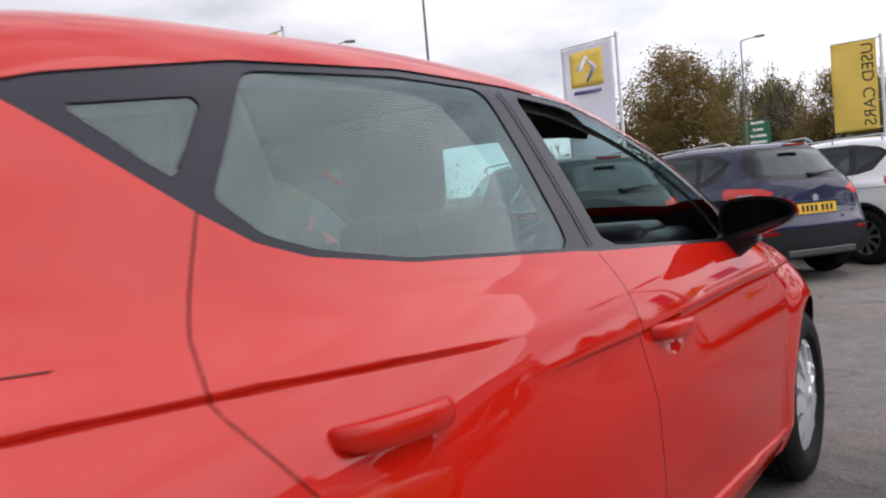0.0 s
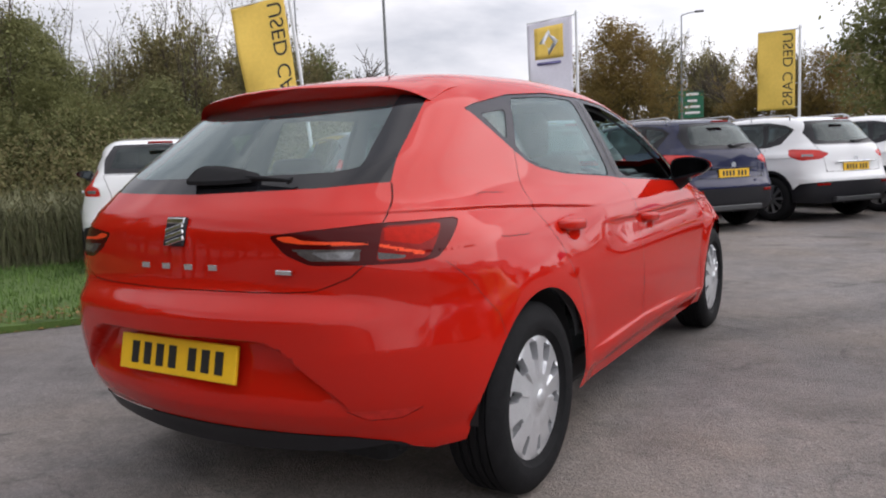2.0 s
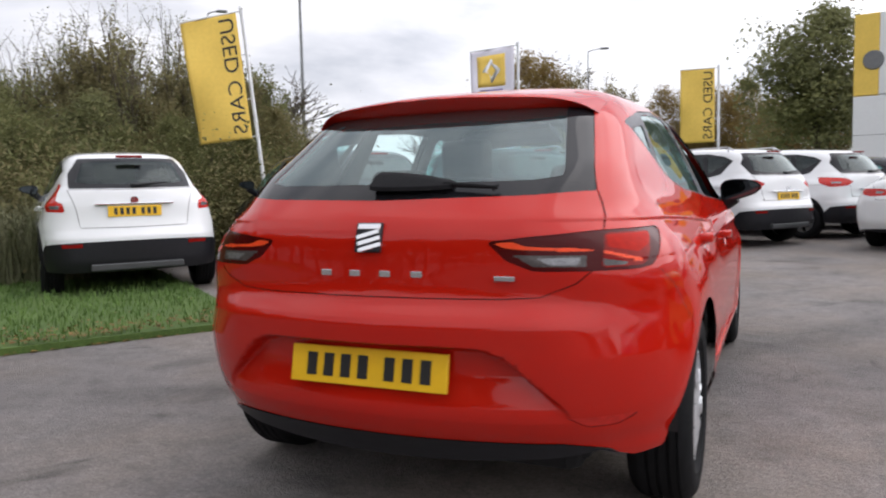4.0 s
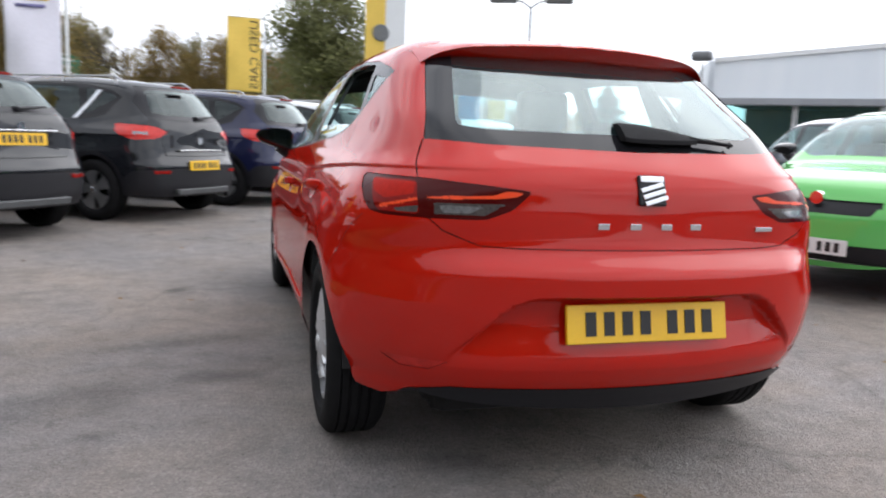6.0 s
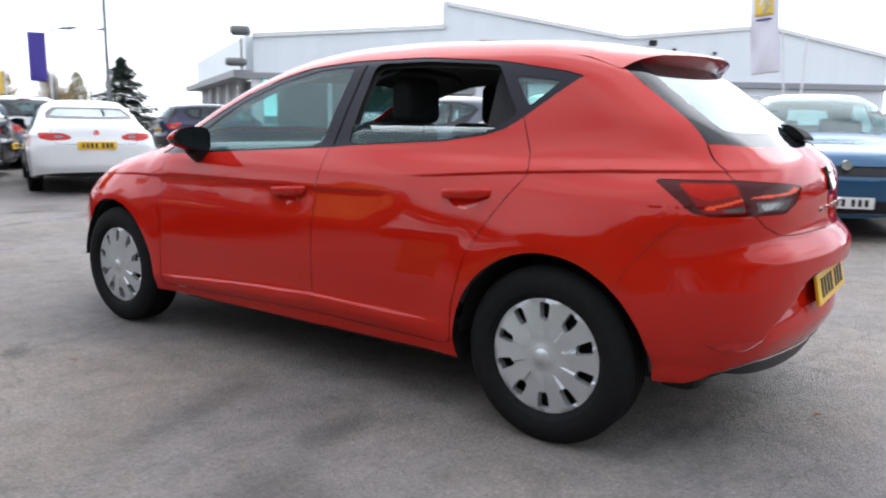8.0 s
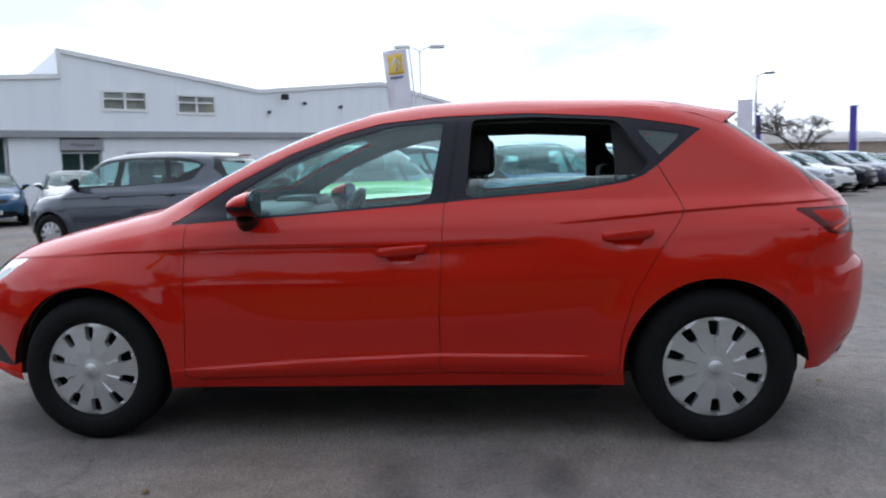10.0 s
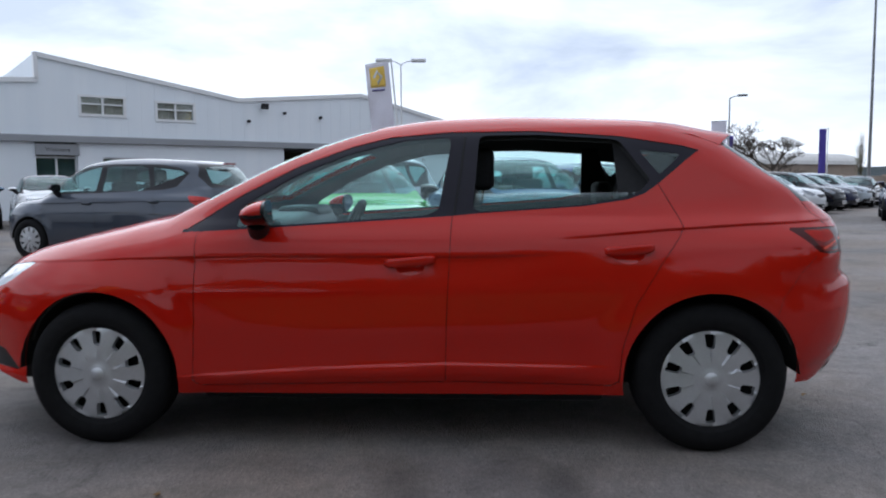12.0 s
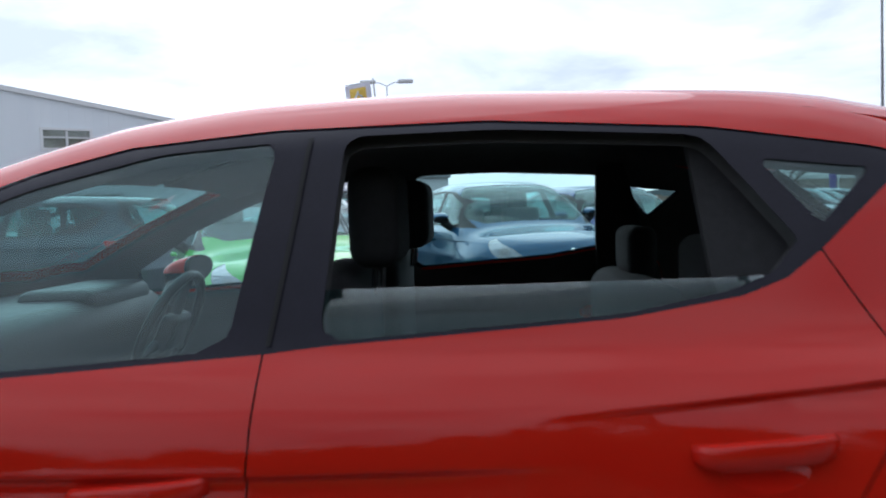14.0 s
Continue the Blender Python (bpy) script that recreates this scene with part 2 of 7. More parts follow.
# ==== car bodies ====
class Shape:
    """A car body as the meeting of a side, a top, a rear and a front surface, with rounded meetings. Right half; y ahead, z up."""

    def __init__(self, s):
        self.s = s
        self.top, self.rear, self.nose = curve(s["top"]), curve(s["rear"]), curve(s["nose"])
        self.side, self.plan = curve(s["side"]), curve(s["plan"])
        self.cab = curve(s["cab"])

    def half_width(self, y, z):
        s = self.s
        w = self.side(z) * self.plan(y)
        up = step(s["belt"] - 0.12, s["belt"] + 0.12, z)
        w = w * (1 - up) + self.side(z) * self.cab(y) * up
        for line, (y0, y1), depth, reach in s.get("creases", ()):
            d = -along(line, y, z)
            fade = step(y0, y0 + 0.35, y) * (1 - step(y1 - 0.35, y1, y))
            w = w - depth * fade * step(0, 0.014, d) * (1 - step(0.03, reach, d))
        for ya in (s["axle_f"], s["axle_r"]):
            r = np.hypot(y - ya, z - s["wheel_r"])
            w = w + s.get("flare", 0.012) * (1 - step(s["arch_r"] + 0.02, s["arch_r"] + 0.16, r)) * (1 - step(0.8, 1.0, z))
        return w

    def field(self, P):
        s = self.s
        x, y, z = np.abs(P[:, 0]), P[:, 1], P[:, 2]
        side = x - self.half_width(y, z)
        zt = self.top(y)
        slope = (self.top(y + 0.02) - self.top(y - 0.02)) / 0.04
        top = (z - zt + s.get("crown", 0.07) * x * x + 0.25 * x**6) / np.sqrt(1 + slope * slope)
        bow = s.get("bow", 0.3) + s.get("bow_up", 0.15) * step(0.9, 1.3, z) + s.get("bow_low", 0.0) * (1 - step(0.70, 0.86, z))
        dent = 0
        for poly, depth, edge in s.get("dents", ()):
            dent = dent + depth * step(0, edge, -inside(poly, x, z)) * step(0.40, 0.57, z)
        rslope = (self.rear(z + 0.02) - self.rear(z - 0.02)) / 0.04
        back = self.rear(z)
        if "shelf" in s:
            # The bumper's shelf fades out towards the corners.
            z0, z1 = s["shelf"]
            plain = self.rear(z0) + (self.rear(z1) - self.rear(z0)) * np.clip((z - z0) / (z1 - z0), 0, 1)
            fade = step(0.50, 0.76, x) * (z > z0) * (z < z1)
            back = back + (plain - back) * fade
            rslope = rslope * (1 - fade) + fade * (self.rear(z1) - self.rear(z0)) / (z1 - z0)
        rear = (back + bow * x * x + dent - y) / np.sqrt(1 + rslope * rslope)
        front = y - self.nose(z) + s.get("nose_bow", 0.3) * x * x + 0.25 * x**6
        k0 = s.get("k_rear", 0.22)
        body = smax(side, rear, k0 + (s.get("k_pillar", k0) - k0) * step(0.90, 1.15, z))
        body = smax(body, front, 0.45 + 0 * z)
        low = 1 - step(s["belt"] - 0.05, s["belt"] + 0.1, z)
        k = s.get("k_roof", 0.10) * (1 - low) + 0.14 * low
        return smax(body, top, k)

    def normal(self, P):
        e, g = 0.002, []
        for a in range(3):
            d = np.zeros(3)
            d[a] = e
            g.append(self.field(P + d) - self.field(P - d))
        g = np.stack(g, 1) / (2 * e)
        return g

    def settle(self, P, rounds=4):
        P = P.copy()
        for _ in range(rounds):
            g = self.normal(P)
            P -= np.clip(self.field(P) / np.maximum((g * g).sum(1), 0.2), -0.03, 0.03)[:, None] * g
            P[:, 0] = np.maximum(P[:, 0], 0)
        return P

    def mesh(self, h):
        """Triangles of the right half, about h in size."""
        s = self.s
        X, Y0, Y1, Z0, Z1 = 1.0, s["y0"] - 0.15, s["y1"] + 0.15, 0.16, s["height"] + 0.12
        nx, ny, nz = int(X / h), int((Y1 - Y0) / h), int((Z1 - Z0) / h)
        sheets = [
            (lambda u, v: (X + 0 * u, Y0 + u * (Y1 - Y0), Z0 + v * (Z1 - Z0)), ny, nz),
            (lambda u, v: (X * (1 - v), Y0 + u * (Y1 - Y0), Z1 + 0 * u), ny, nx),
            (lambda u, v: (X * u, Y0 + 0 * u, Z0 + v * (Z1 - Z0)), nx, nz),
            (lambda u, v: (X * (1 - u), Y1 + 0 * u, Z0 + v * (Z1 - Z0)), nx, nz),
        ]
        V, T, n0 = [], [], 0
        for f, a, b in sheets:
            u, v = np.meshgrid(np.linspace(0, 1, a + 1), np.linspace(0, 1, b + 1), indexing="ij")
            V.append(np.stack(f(u.ravel(), v.ravel()), 1))
            i = (np.arange(a)[:, None] * (b + 1) + np.arange(b)).ravel() + n0
            T += [np.stack([i, i + b + 1, i + b + 2], 1), np.stack([i, i + b + 2, i + 1], 1)]
            n0 += (a + 1) * (b + 1)
        V, T = np.concatenate(V), np.concatenate(T)
        key, at, back = np.unique(np.round(V, 5), axis=0, return_index=True, return_inverse=True)
        V, T = V[at], back.ravel()[T]
        C = np.stack([0 * V[:, 0], np.clip(V[:, 1], s["y0"] + 0.9, s["y1"] - 0.9), 0 * V[:, 0] + 0.6], 1)
        lo, hi = np.zeros(len(V)), np.ones(len(V))
        for _ in range(26):
            t = (lo + hi) / 2
            f = self.field(C + (V - C) * t[:, None])
            lo, hi = np.where(f < 0, t, lo), np.where(f < 0, hi, t)
        return C + (V - C) * ((lo + hi) / 2)[:, None], T

    def surface(self, h, cuts):
        """The half body, cut along every line of cuts (functions of x, y, z)."""
        V, T = self.mesh(h)
        for line, *_ in self.s.get("creases", ()):
            for off in (0.0, 0.007, 0.014):
                V, T = split(V, T, along(line, V[:, 1], V[:, 2]) + off + 10 * (V[:, 0] < 0.3))
        for poly, depth, edge in self.s.get("dents", ()):
            for off in (0.0, edge * 0.33, edge * 0.66, edge):
                V, T = split(V, T, inside(poly, V[:, 0], V[:, 2]) + off, (V[:, 1] < -1.6) & (V[:, 2] > 0.38) & (V[:, 2] < 0.72))
        for value, (c0, c1, dc), keep in self.s.get("finer", ()):
            for q in np.arange(c0, c1, dc):
                d = value(V[:, 0], V[:, 1], V[:, 2]) - q
                V, T = split(V, T, d, keep(V[:, 0], V[:, 1], V[:, 2]))
        V = self.settle(V, 3)
        for c in cuts:
            V, T = split(V, T, c(V[:, 0], V[:, 1], V[:, 2]))
        V = self.settle(V, 2)
        g = self.normal(V)
        return V, T, g / np.linalg.norm(g, axis=1)[:, None]


def pick(V, T, N, mask, flip=False, push=0.0):
    """The triangles of mask as a mesh of their own; flip mirrors them to the left side."""
    t = T[mask]
    used, back = np.unique(t.ravel(), return_inverse=True)
    v, n, t = V[used] + N[used] * (push[used][:, None] if np.ndim(push) else push), N[used], back.reshape(-1, 3)
    if flip:
        v, n, t = v * (-1, 1, 1), n * (-1, 1, 1), t[:, ::-1]
    return v, t, n


def both(a, b):
    return np.concatenate([a[0], b[0]]), np.concatenate([a[1], b[1] + len(a[0])]), np.concatenate([a[2], b[2]])


# The red hatchback, 4.26 m long; the origin lies on the ground under its middle.
HATCH = dict(
    y0=-2.09, y1=2.17, height=1.459, belt=0.98, axle_f=1.318, axle_r=-1.318, wheel_r=0.316, arch_r=0.366, k_rear=0.34, k_pillar=0.13, k_roof=0.11,
    bow=0.2, bow_up=0.28, bow_low=0.09, nose_bow=0.34, crown=0.07, flare=0.012,
    top=[(-2.3, 0.98), (-2.0, 1.17), (-1.75, 1.33), (-1.6, 1.388), (-1.4, 1.412), (-1.1, 1.438), (-0.8, 1.451), (-0.5, 1.459), (-0.2, 1.452), (0.05, 1.425),
         (0.3, 1.365), (0.55, 1.275), (0.8, 1.16), (1.0, 1.06), (1.08, 1.025), (1.25, 0.985), (1.6, 0.905), (1.85, 0.835), (2.02, 0.765), (2.2, 0.66), (2.4, 0.5)],
    rear=[(0.1, -1.80), (0.20, -1.93), (0.28, -1.985), (0.33, -2.012), (0.38, -2.046), (0.46, -2.078), (0.60, -2.098), (0.68, -2.10), (0.70, -2.092), (0.755, -2.042), (0.785, -2.033), (0.82, -2.030),
          (0.92, -2.022), (0.97, -2.0), (1.03, -1.94), (1.10, -1.862), (1.20, -1.735), (1.30, -1.60), (1.36, -1.515), (1.5, -1.33), (1.7, -1.1)],
    nose=[(0.1, 2.02), (0.2, 2.15), (0.25, 2.205), (0.285, 2.205), (0.32, 2.165), (0.42, 2.175), (0.55, 2.185), (0.65, 2.155), (0.75, 2.09), (0.9, 1.95), (1.2, 1.6), (1.7, 1.2)],
    side=[(0.1, 0.79), (0.2, 0.825), (0.27, 0.850), (0.33, 0.868), (0.42, 0.872), (0.55, 0.880), (0.66, 0.880), (0.76, 0.874), (0.83, 0.863), (0.9, 0.843),
          (0.96, 0.808), (1.0, 0.778), (1.1, 0.733), (1.2, 0.687), (1.3, 0.636), (1.36, 0.602), (1.42, 0.555), (1.5, 0.46), (1.7, 0.2)],
    plan=[(-2.4, 0.90), (-2.0, 0.935), (-1.7, 0.972), (-1.3, 0.992), (-0.8, 1.0), (0.8, 1.0), (1.3, 0.985), (1.7, 0.95), (2.0, 0.905), (2.4, 0.84)],
    cab=[(-2.4, 0.80), (-1.9, 0.875), (-1.6, 0.915), (-1.3, 0.950), (-0.95, 0.982), (-0.5, 1.0), (0.4, 1.0), (0.9, 0.965), (1.3, 0.9), (2.4, 0.6)],
    creases=[
        ([(-2.2, 0.985), (-1.705, 0.973), (-1.49, 0.966), (-1.157, 0.947), (-0.836, 0.923), (0.0, 0.87)], (-2.4, -0.62), 0.015, 0.22),
        ([(-1.0, 0.85), (-0.653, 0.846), (-0.243, 0.838), (0.588, 0.843), (1.165, 0.83), (1.72, 0.80)], (-0.75, 2.2), 0.012, 0.16),
        ([(-1.0, 0.38), (-0.777, 0.380), (-0.2, 0.388), (0.33, 0.365), (0.81, 0.332), (1.2, 0.31)], (-0.95, 1.05), -0.012, 0.10),
    ],
    shelf=(0.60, 0.86),
    dents=[(rounded([(-0.6, 0.634), (0.34, 0.634), (0.415, 0.608), (0.575, 0.462), (0.60, 0.40), (-0.6, 0.40)], 0.12, 2), 0.056, 0.022)],
)


def wheel_mesh(radius, width, rim, slots, style):
    """Meshes of one wheel, its outer face towards +x: tyre, rim and the dark well behind it."""
    w = width / 2
    prof = [(rim - 0.012, -w * 0.8), (rim + 0.02, -w), (radius - 0.03, -w), (radius - 0.006, -w * 0.78)]
    for g in (-0.5, -0.17, 0.17, 0.5):
        prof += [(radius, w * (g - 0.11)), (radius, w * (g + 0.09)), (radius - 0.008, w * (g + 0.10)), (radius - 0.008, w * (g + 0.12))]
    prof += [(radius, w * 0.66), (radius - 0.006, w * 0.80), (radius - 0.03, w), (radius - 0.055, w * 1.05), (rim + 0.035, w * 1.06), (rim + 0.012, w * 1.0), (rim + 0.004, w * 0.9), (rim - 0.012, w * 0.8)]
    V, F = lathe(prof, 56)
    tyre = mesh_of("tyre", V, F, RUBBER)
    tyre.set_sharp_from_angle(angle=radians(35))
    # The face: a dished disc with the gaps between its spokes cut out.
    nr, na = 16, 120
    r = np.linspace(0.0, rim + 0.004, nr + 1)
    V, T = [], []
    for i in range(nr + 1):
        for j in range(na):
            a = 2 * math.pi * j / na
            q = r[i] / rim
            V.append((w * 0.80 + 0.018 * (1 - q * q) - 0.012 * (q > 0.97) + 0.006 * (q < 0.2), r[i] * math.cos(a), r[i] * math.sin(a)))
    for i in range(nr):
        for j in range(na):
            a, b = i * na + j, i * na + (j + 1) % na
            T += [(a, b + na, b), (a, a + na, b + na)]
    V, T = np.array(V), np.array(T)
    if style == "cap":
        # Each blade of the trim is a tilted facet.
        q, turn = np.hypot(V[:, 1], V[:, 2]) / rim, np.arctan2(V[:, 2], V[:, 1]) / (2 * math.pi) * slots - 0.25
        V[:, 0] += (0.010 * (turn % 1.0) - 0.005) * step(0.30, 0.50, q) * (1 - step(0.90, 0.95, q))
        V[:, 0] -= 0.004 * step(0.17, 0.19, q) * (1 - step(0.24, 0.27, q))
    gaps = []
    for k in range(slots):
        a = 2 * math.pi * (k + 0.25) / slots
        c, s = math.cos(a), math.sin(a)
        if style == "cap":
            p = [(0.59, -0.080), (0.885, -0.118), (0.89, 0.095), (0.61, 0.070)]
        else:
            p = [(0.30, -0.05), (0.90, -0.22), (0.93, 0.0), (0.90, 0.22), (0.30, 0.05)]
        gaps.append(rounded([(rim * (u * c - v * s), rim * (u * s + v * c)) for u, v in p], 0.12, 2))
    for g in gaps:
        near = np.hypot(*(V[:, 1:] - g.mean(0)).T) < 0.6 * rim
        d = np.where(near, inside(g, V[:, 1], V[:, 2]), 1.0)
        V, T = split(V, T, d)
    M = V[T].mean(1)
    hole = np.zeros(len(T), bool)
    for g in gaps:
        hole |= inside(g, M[:, 1], M[:, 2]) < 0
    t = T[~hole]
    used, back = np.unique(t.ravel(), return_inverse=True)
    V, t = V[used], back.reshape(-1, 3)
    # Thickness: the edge of the face is carried inwards.
    edges = {}
    for tri in t:
        for a, b in ((tri[0], tri[1]), (tri[1], tri[2]), (tri[2], tri[0])):
            edges[(a, b)] = edges.get((a, b), 0) + 1
    n0, W, walls = len(V), V - (0.03, 0, 0), []
    for a, b in edges:
        if (b, a) not in edges:
            walls += [(a, a + n0, b), (b, a + n0, b + n0)]
    face = mesh_of("rim", np.concatenate([V, W]), list(map(tuple, t)) + walls, ALLOY if style == "cap" else SILVER_RIM)
    face.set_sharp_from_angle(angle=radians(35))
    # Near-black dish; the shade behind the trim's slots is put into its colour.
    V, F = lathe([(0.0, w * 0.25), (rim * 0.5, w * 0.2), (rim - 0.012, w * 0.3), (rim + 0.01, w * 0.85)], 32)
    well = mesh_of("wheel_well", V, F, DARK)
    V, F = lathe([(0.0, w * 0.80 + 0.028), (0.028, w * 0.80 + 0.027), (0.032, w * 0.80 + 0.02), (0.033, w * 0.8)], 24)
    hub = mesh_of("hub_cap", V, F, CHROME if style != "cap" else ALLOY)
    return tyre, face, well, hub


SILVER_RIM = material("alloy_rim", (0.45, 0.46, 0.48), 0.28, 0.85, 12, 0.06)
WHEELS = {}


def add_wheels(car, s):
    key = (s["wheel_r"], s.get("tyre_w", 0.2), s.get("rim", 0.2), s.get("slots", 10), s.get("rim_style", "cap"))
    if key not in WHEELS:
        WHEELS[key] = wheel_mesh(*key)
    tyre, face, well, hub = WHEELS[key]
    for y in (s["axle_f"], s["axle_r"]):
        for sx in (1, -1):
            t = child("tyre", tyre, car, "black rubber tyre with a grooved tread")
            t.matrix_basis = pose(sx * s["track"], y, s["wheel_r"], 12 if sx > 0 else -25, 0, 0 if sx > 0 else 180)
            child("rim", face, t, "silver wheel trim with ten slots" if key[4] == "cap" else "spoked alloy rim")
            child("wheel_well", well, t)
            child("hub_cap", hub, t)


def side_only(f, x0=0.35):
    return lambda x, y, z: np.where(x > x0, f(x, y, z), 1.0)


def regions_of(s):
    """(name, field, material, push, sides): what each patch of the body surface is; the first that holds counts."""
    R = []
    side = lambda p: side_only(lambda x, y, z: inside(p, y, z))
    band = lambda p, w=0.0028: side_only(lambda x, y, z: np.abs(inside(p, y, z)) - w)
    for ya in (s["axle_f"], s["axle_r"]):
        R.append(("", side_only(lambda x, y, z, ya=ya: np.hypot(y - ya, z - s["wheel_r"]) - s["arch_r"], 0.45), None, 0, 0))
    R.append(("", lambda x, y, z: z - np.interp(y, *np.array(s["bottom"]).T), None, 0, 0))
    rearward = lambda f: (lambda x, y, z: np.where(y < s["axle_r"] + 0.35, f(x, y, z), 1.0))
    forward = lambda f: (lambda x, y, z: np.where(y > s["axle_f"] - 0.1, f(x, y, z), 1.0))
    phi = lambda x, y: np.degrees(np.arctan2(x, -(y - s["axle_r"] - 0.118)))
    psi = lambda x, y: np.degrees(np.arctan2(x, y - s["axle_f"] + 0.1))
    for name, poly, mat in s["panes"]:
        R.append((name, side(poly), mat, -0.006, 1))
    R.append(("window_trim", side(s["dlo"]), s.get("dlo_mat", TRIM), -0.003, 1))
    R.append(("rear_window", rearward(lambda x, y, z: inside(s["rear_clear"], x, z)), s.get("rear_mat", GLASS), -0.004, 0))
    R.append(("rear_window_border", rearward(lambda x, y, z: inside(s["rear_glass"], x, z)), s.get("border_mat", TRIM), -0.003, 0))
    R.append(("windscreen", lambda x, y, z: np.where((y > 0) & (z > s["belt"] - 0.05), inside(s["screen"], x, y), 1.0), GLASS, -0.004, 0))
    for name, poly, mat in s.get("tail", ()):
        R.append((name, rearward(lambda x, y, z, p=poly: inside(p, phi(x, y) / 60, z)), mat, -0.002, 1))
    for name, poly, mat in s.get("head", ()):
        R.append((name, forward(lambda x, y, z, p=poly: inside(p, psi(x, y) / 60, z)), mat, -0.002, 1))
    for poly in s.get("grille", ()):
        R.append(("grille", forward(lambda x, y, z, p=poly: inside(p, x, z)), TRIM, -0.012, 0))
    for poly in s.get("side_seams", ()):
        R.append(("door_gap", band(poly, s.get("gap", 0.0028)), s.get("gap_mat", DARK), -0.006, 1))
    for poly in s.get("rear_seams", ()):
        R.append(("tailgate_gap", rearward(lambda x, y, z, p=poly: np.abs(inside(p, x, z)) - s.get("gap", 0.0028)), s.get("gap_mat", DARK), -0.006, 0))
    if "cladding" in s:
        skirt = lambda y, z: z - np.interp(y, *np.array(s["cladding"]).T)
        R.append(("rear_cladding", lambda x, y, z: np.where(y < s["axle_r"], skirt(y, z), 1.0), TRIM, 0.004, 0))
        R.append(("front_cladding", lambda x, y, z: np.where(y > s["axle_f"], skirt(y, z), 1.0), TRIM, 0.004, 0))
        R.append(("sill_cladding", lambda x, y, z: np.where((y <= s["axle_f"]) & (y >= s["axle_r"]), skirt(y, z), 1.0), TRIM, 0.004, 1))
    for ya in (s["axle_f"], s["axle_r"]):
        if s.get("arch_trim"):
            R.append(("front_arch_trim" if ya > 0 else "rear_arch_trim", side_only(lambda x, y, z, ya=ya: np.hypot(y - ya, z - s["wheel_r"]) - s["arch_r"] - s["arch_trim"], 0.45), TRIM, 0.006, 1))
    for name, yc, zc in s.get("dishes", ()):
        oval = lambda y, z, yc=yc, zc=zc: np.hypot((y - yc) / 0.062, (z - zc) / 0.031)
        R.append((name, side_only(lambda x, y, z, o=oval: (o(y, z) - 1) * 0.04), None, lambda x, y, z, o=oval: -0.014 * np.clip(1 - o(y, z) ** 2, 0, 1), 1))
    for name, poly in s.get("doors", ()):
        R.append((name, side(poly), None, 0, 1))
    if "hatch" in s:
        R.append(("tailgate", rearward(lambda x, y, z: inside(s["hatch"], x, z)), None, 0, 0))
    return R


def middles_of(s):
    """The middle lines of the narrow gaps, cut before their edges."""
    out = [side_only(lambda x, y, z, p=p: inside(p, y, z)) for p in s.get("side_seams", ())]
    return out + [lambda x, y, z, p=p: np.where(y < s["axle_r"] + 0.35, inside(p, x, z), 1.0) for p in s.get("rear_seams", ())]


def car_body(car, s, colour, h):
    """Builds the outer shell of the car, patch by patch, and the lining behind it."""
    shape = Shape(s)
    R = regions_of(s)
    V, T, N = shape.surface(h, middles_of(s) + [r[1] for r in R])
    M = V[T].mean(1)
    x, y, z = M.T
    left = np.ones(len(T), bool)
    groups = {}
    for name, f, mat, push, sides in R:
        m = left & (f(x, y, z) < 0)
        left &= ~m
        if name and m.any():
            if name in groups and not sides:
                groups[name][0][:] |= m
            else:
                groups.setdefault(name, [m, mat, push, sides])[0][:] |= m
    groups["body"] = [left, None, 0, 0]
    labels = s.get("labels", {})
    for name, (m, mat, push, sides) in groups.items():
        hollow = callable(push)
        if hollow:
            push = push(*V.T)
        a, b = pick(V, T, N, m, push=push), pick(V, T, N, m, True, push)
        for sheet in ((a, b) if sides else (both(a, b),)):
            right = sheet[0][:, 0].mean() > 0
            if (name, right) in s.get("leave_out", ()):
                continue
            o = child(name, mesh_of(name, sheet[0], sheet[1], mat or colour, None if hollow else sheet[2]), car, labels.get(name, ""))
            if name in ("rear_window", "windscreen") or name.endswith("glass"):
                o.visible_shadow = False
    solid = left.copy()
    for name, (m, mat, *_) in groups.items():
        if name.endswith(("door", "tailgate", "trim", "border")):
            solid |= m
    solid &= (z > 0.45)
    a, b = pick(V, T, N, solid, push=-0.035), pick(V, T, N, solid, True, -0.035)
    v, t, n = both(a, b)
    child("cabin_lining", mesh_of("cabin_lining", v, t, LINING, n), car, "dark cabin lining")
    return shape


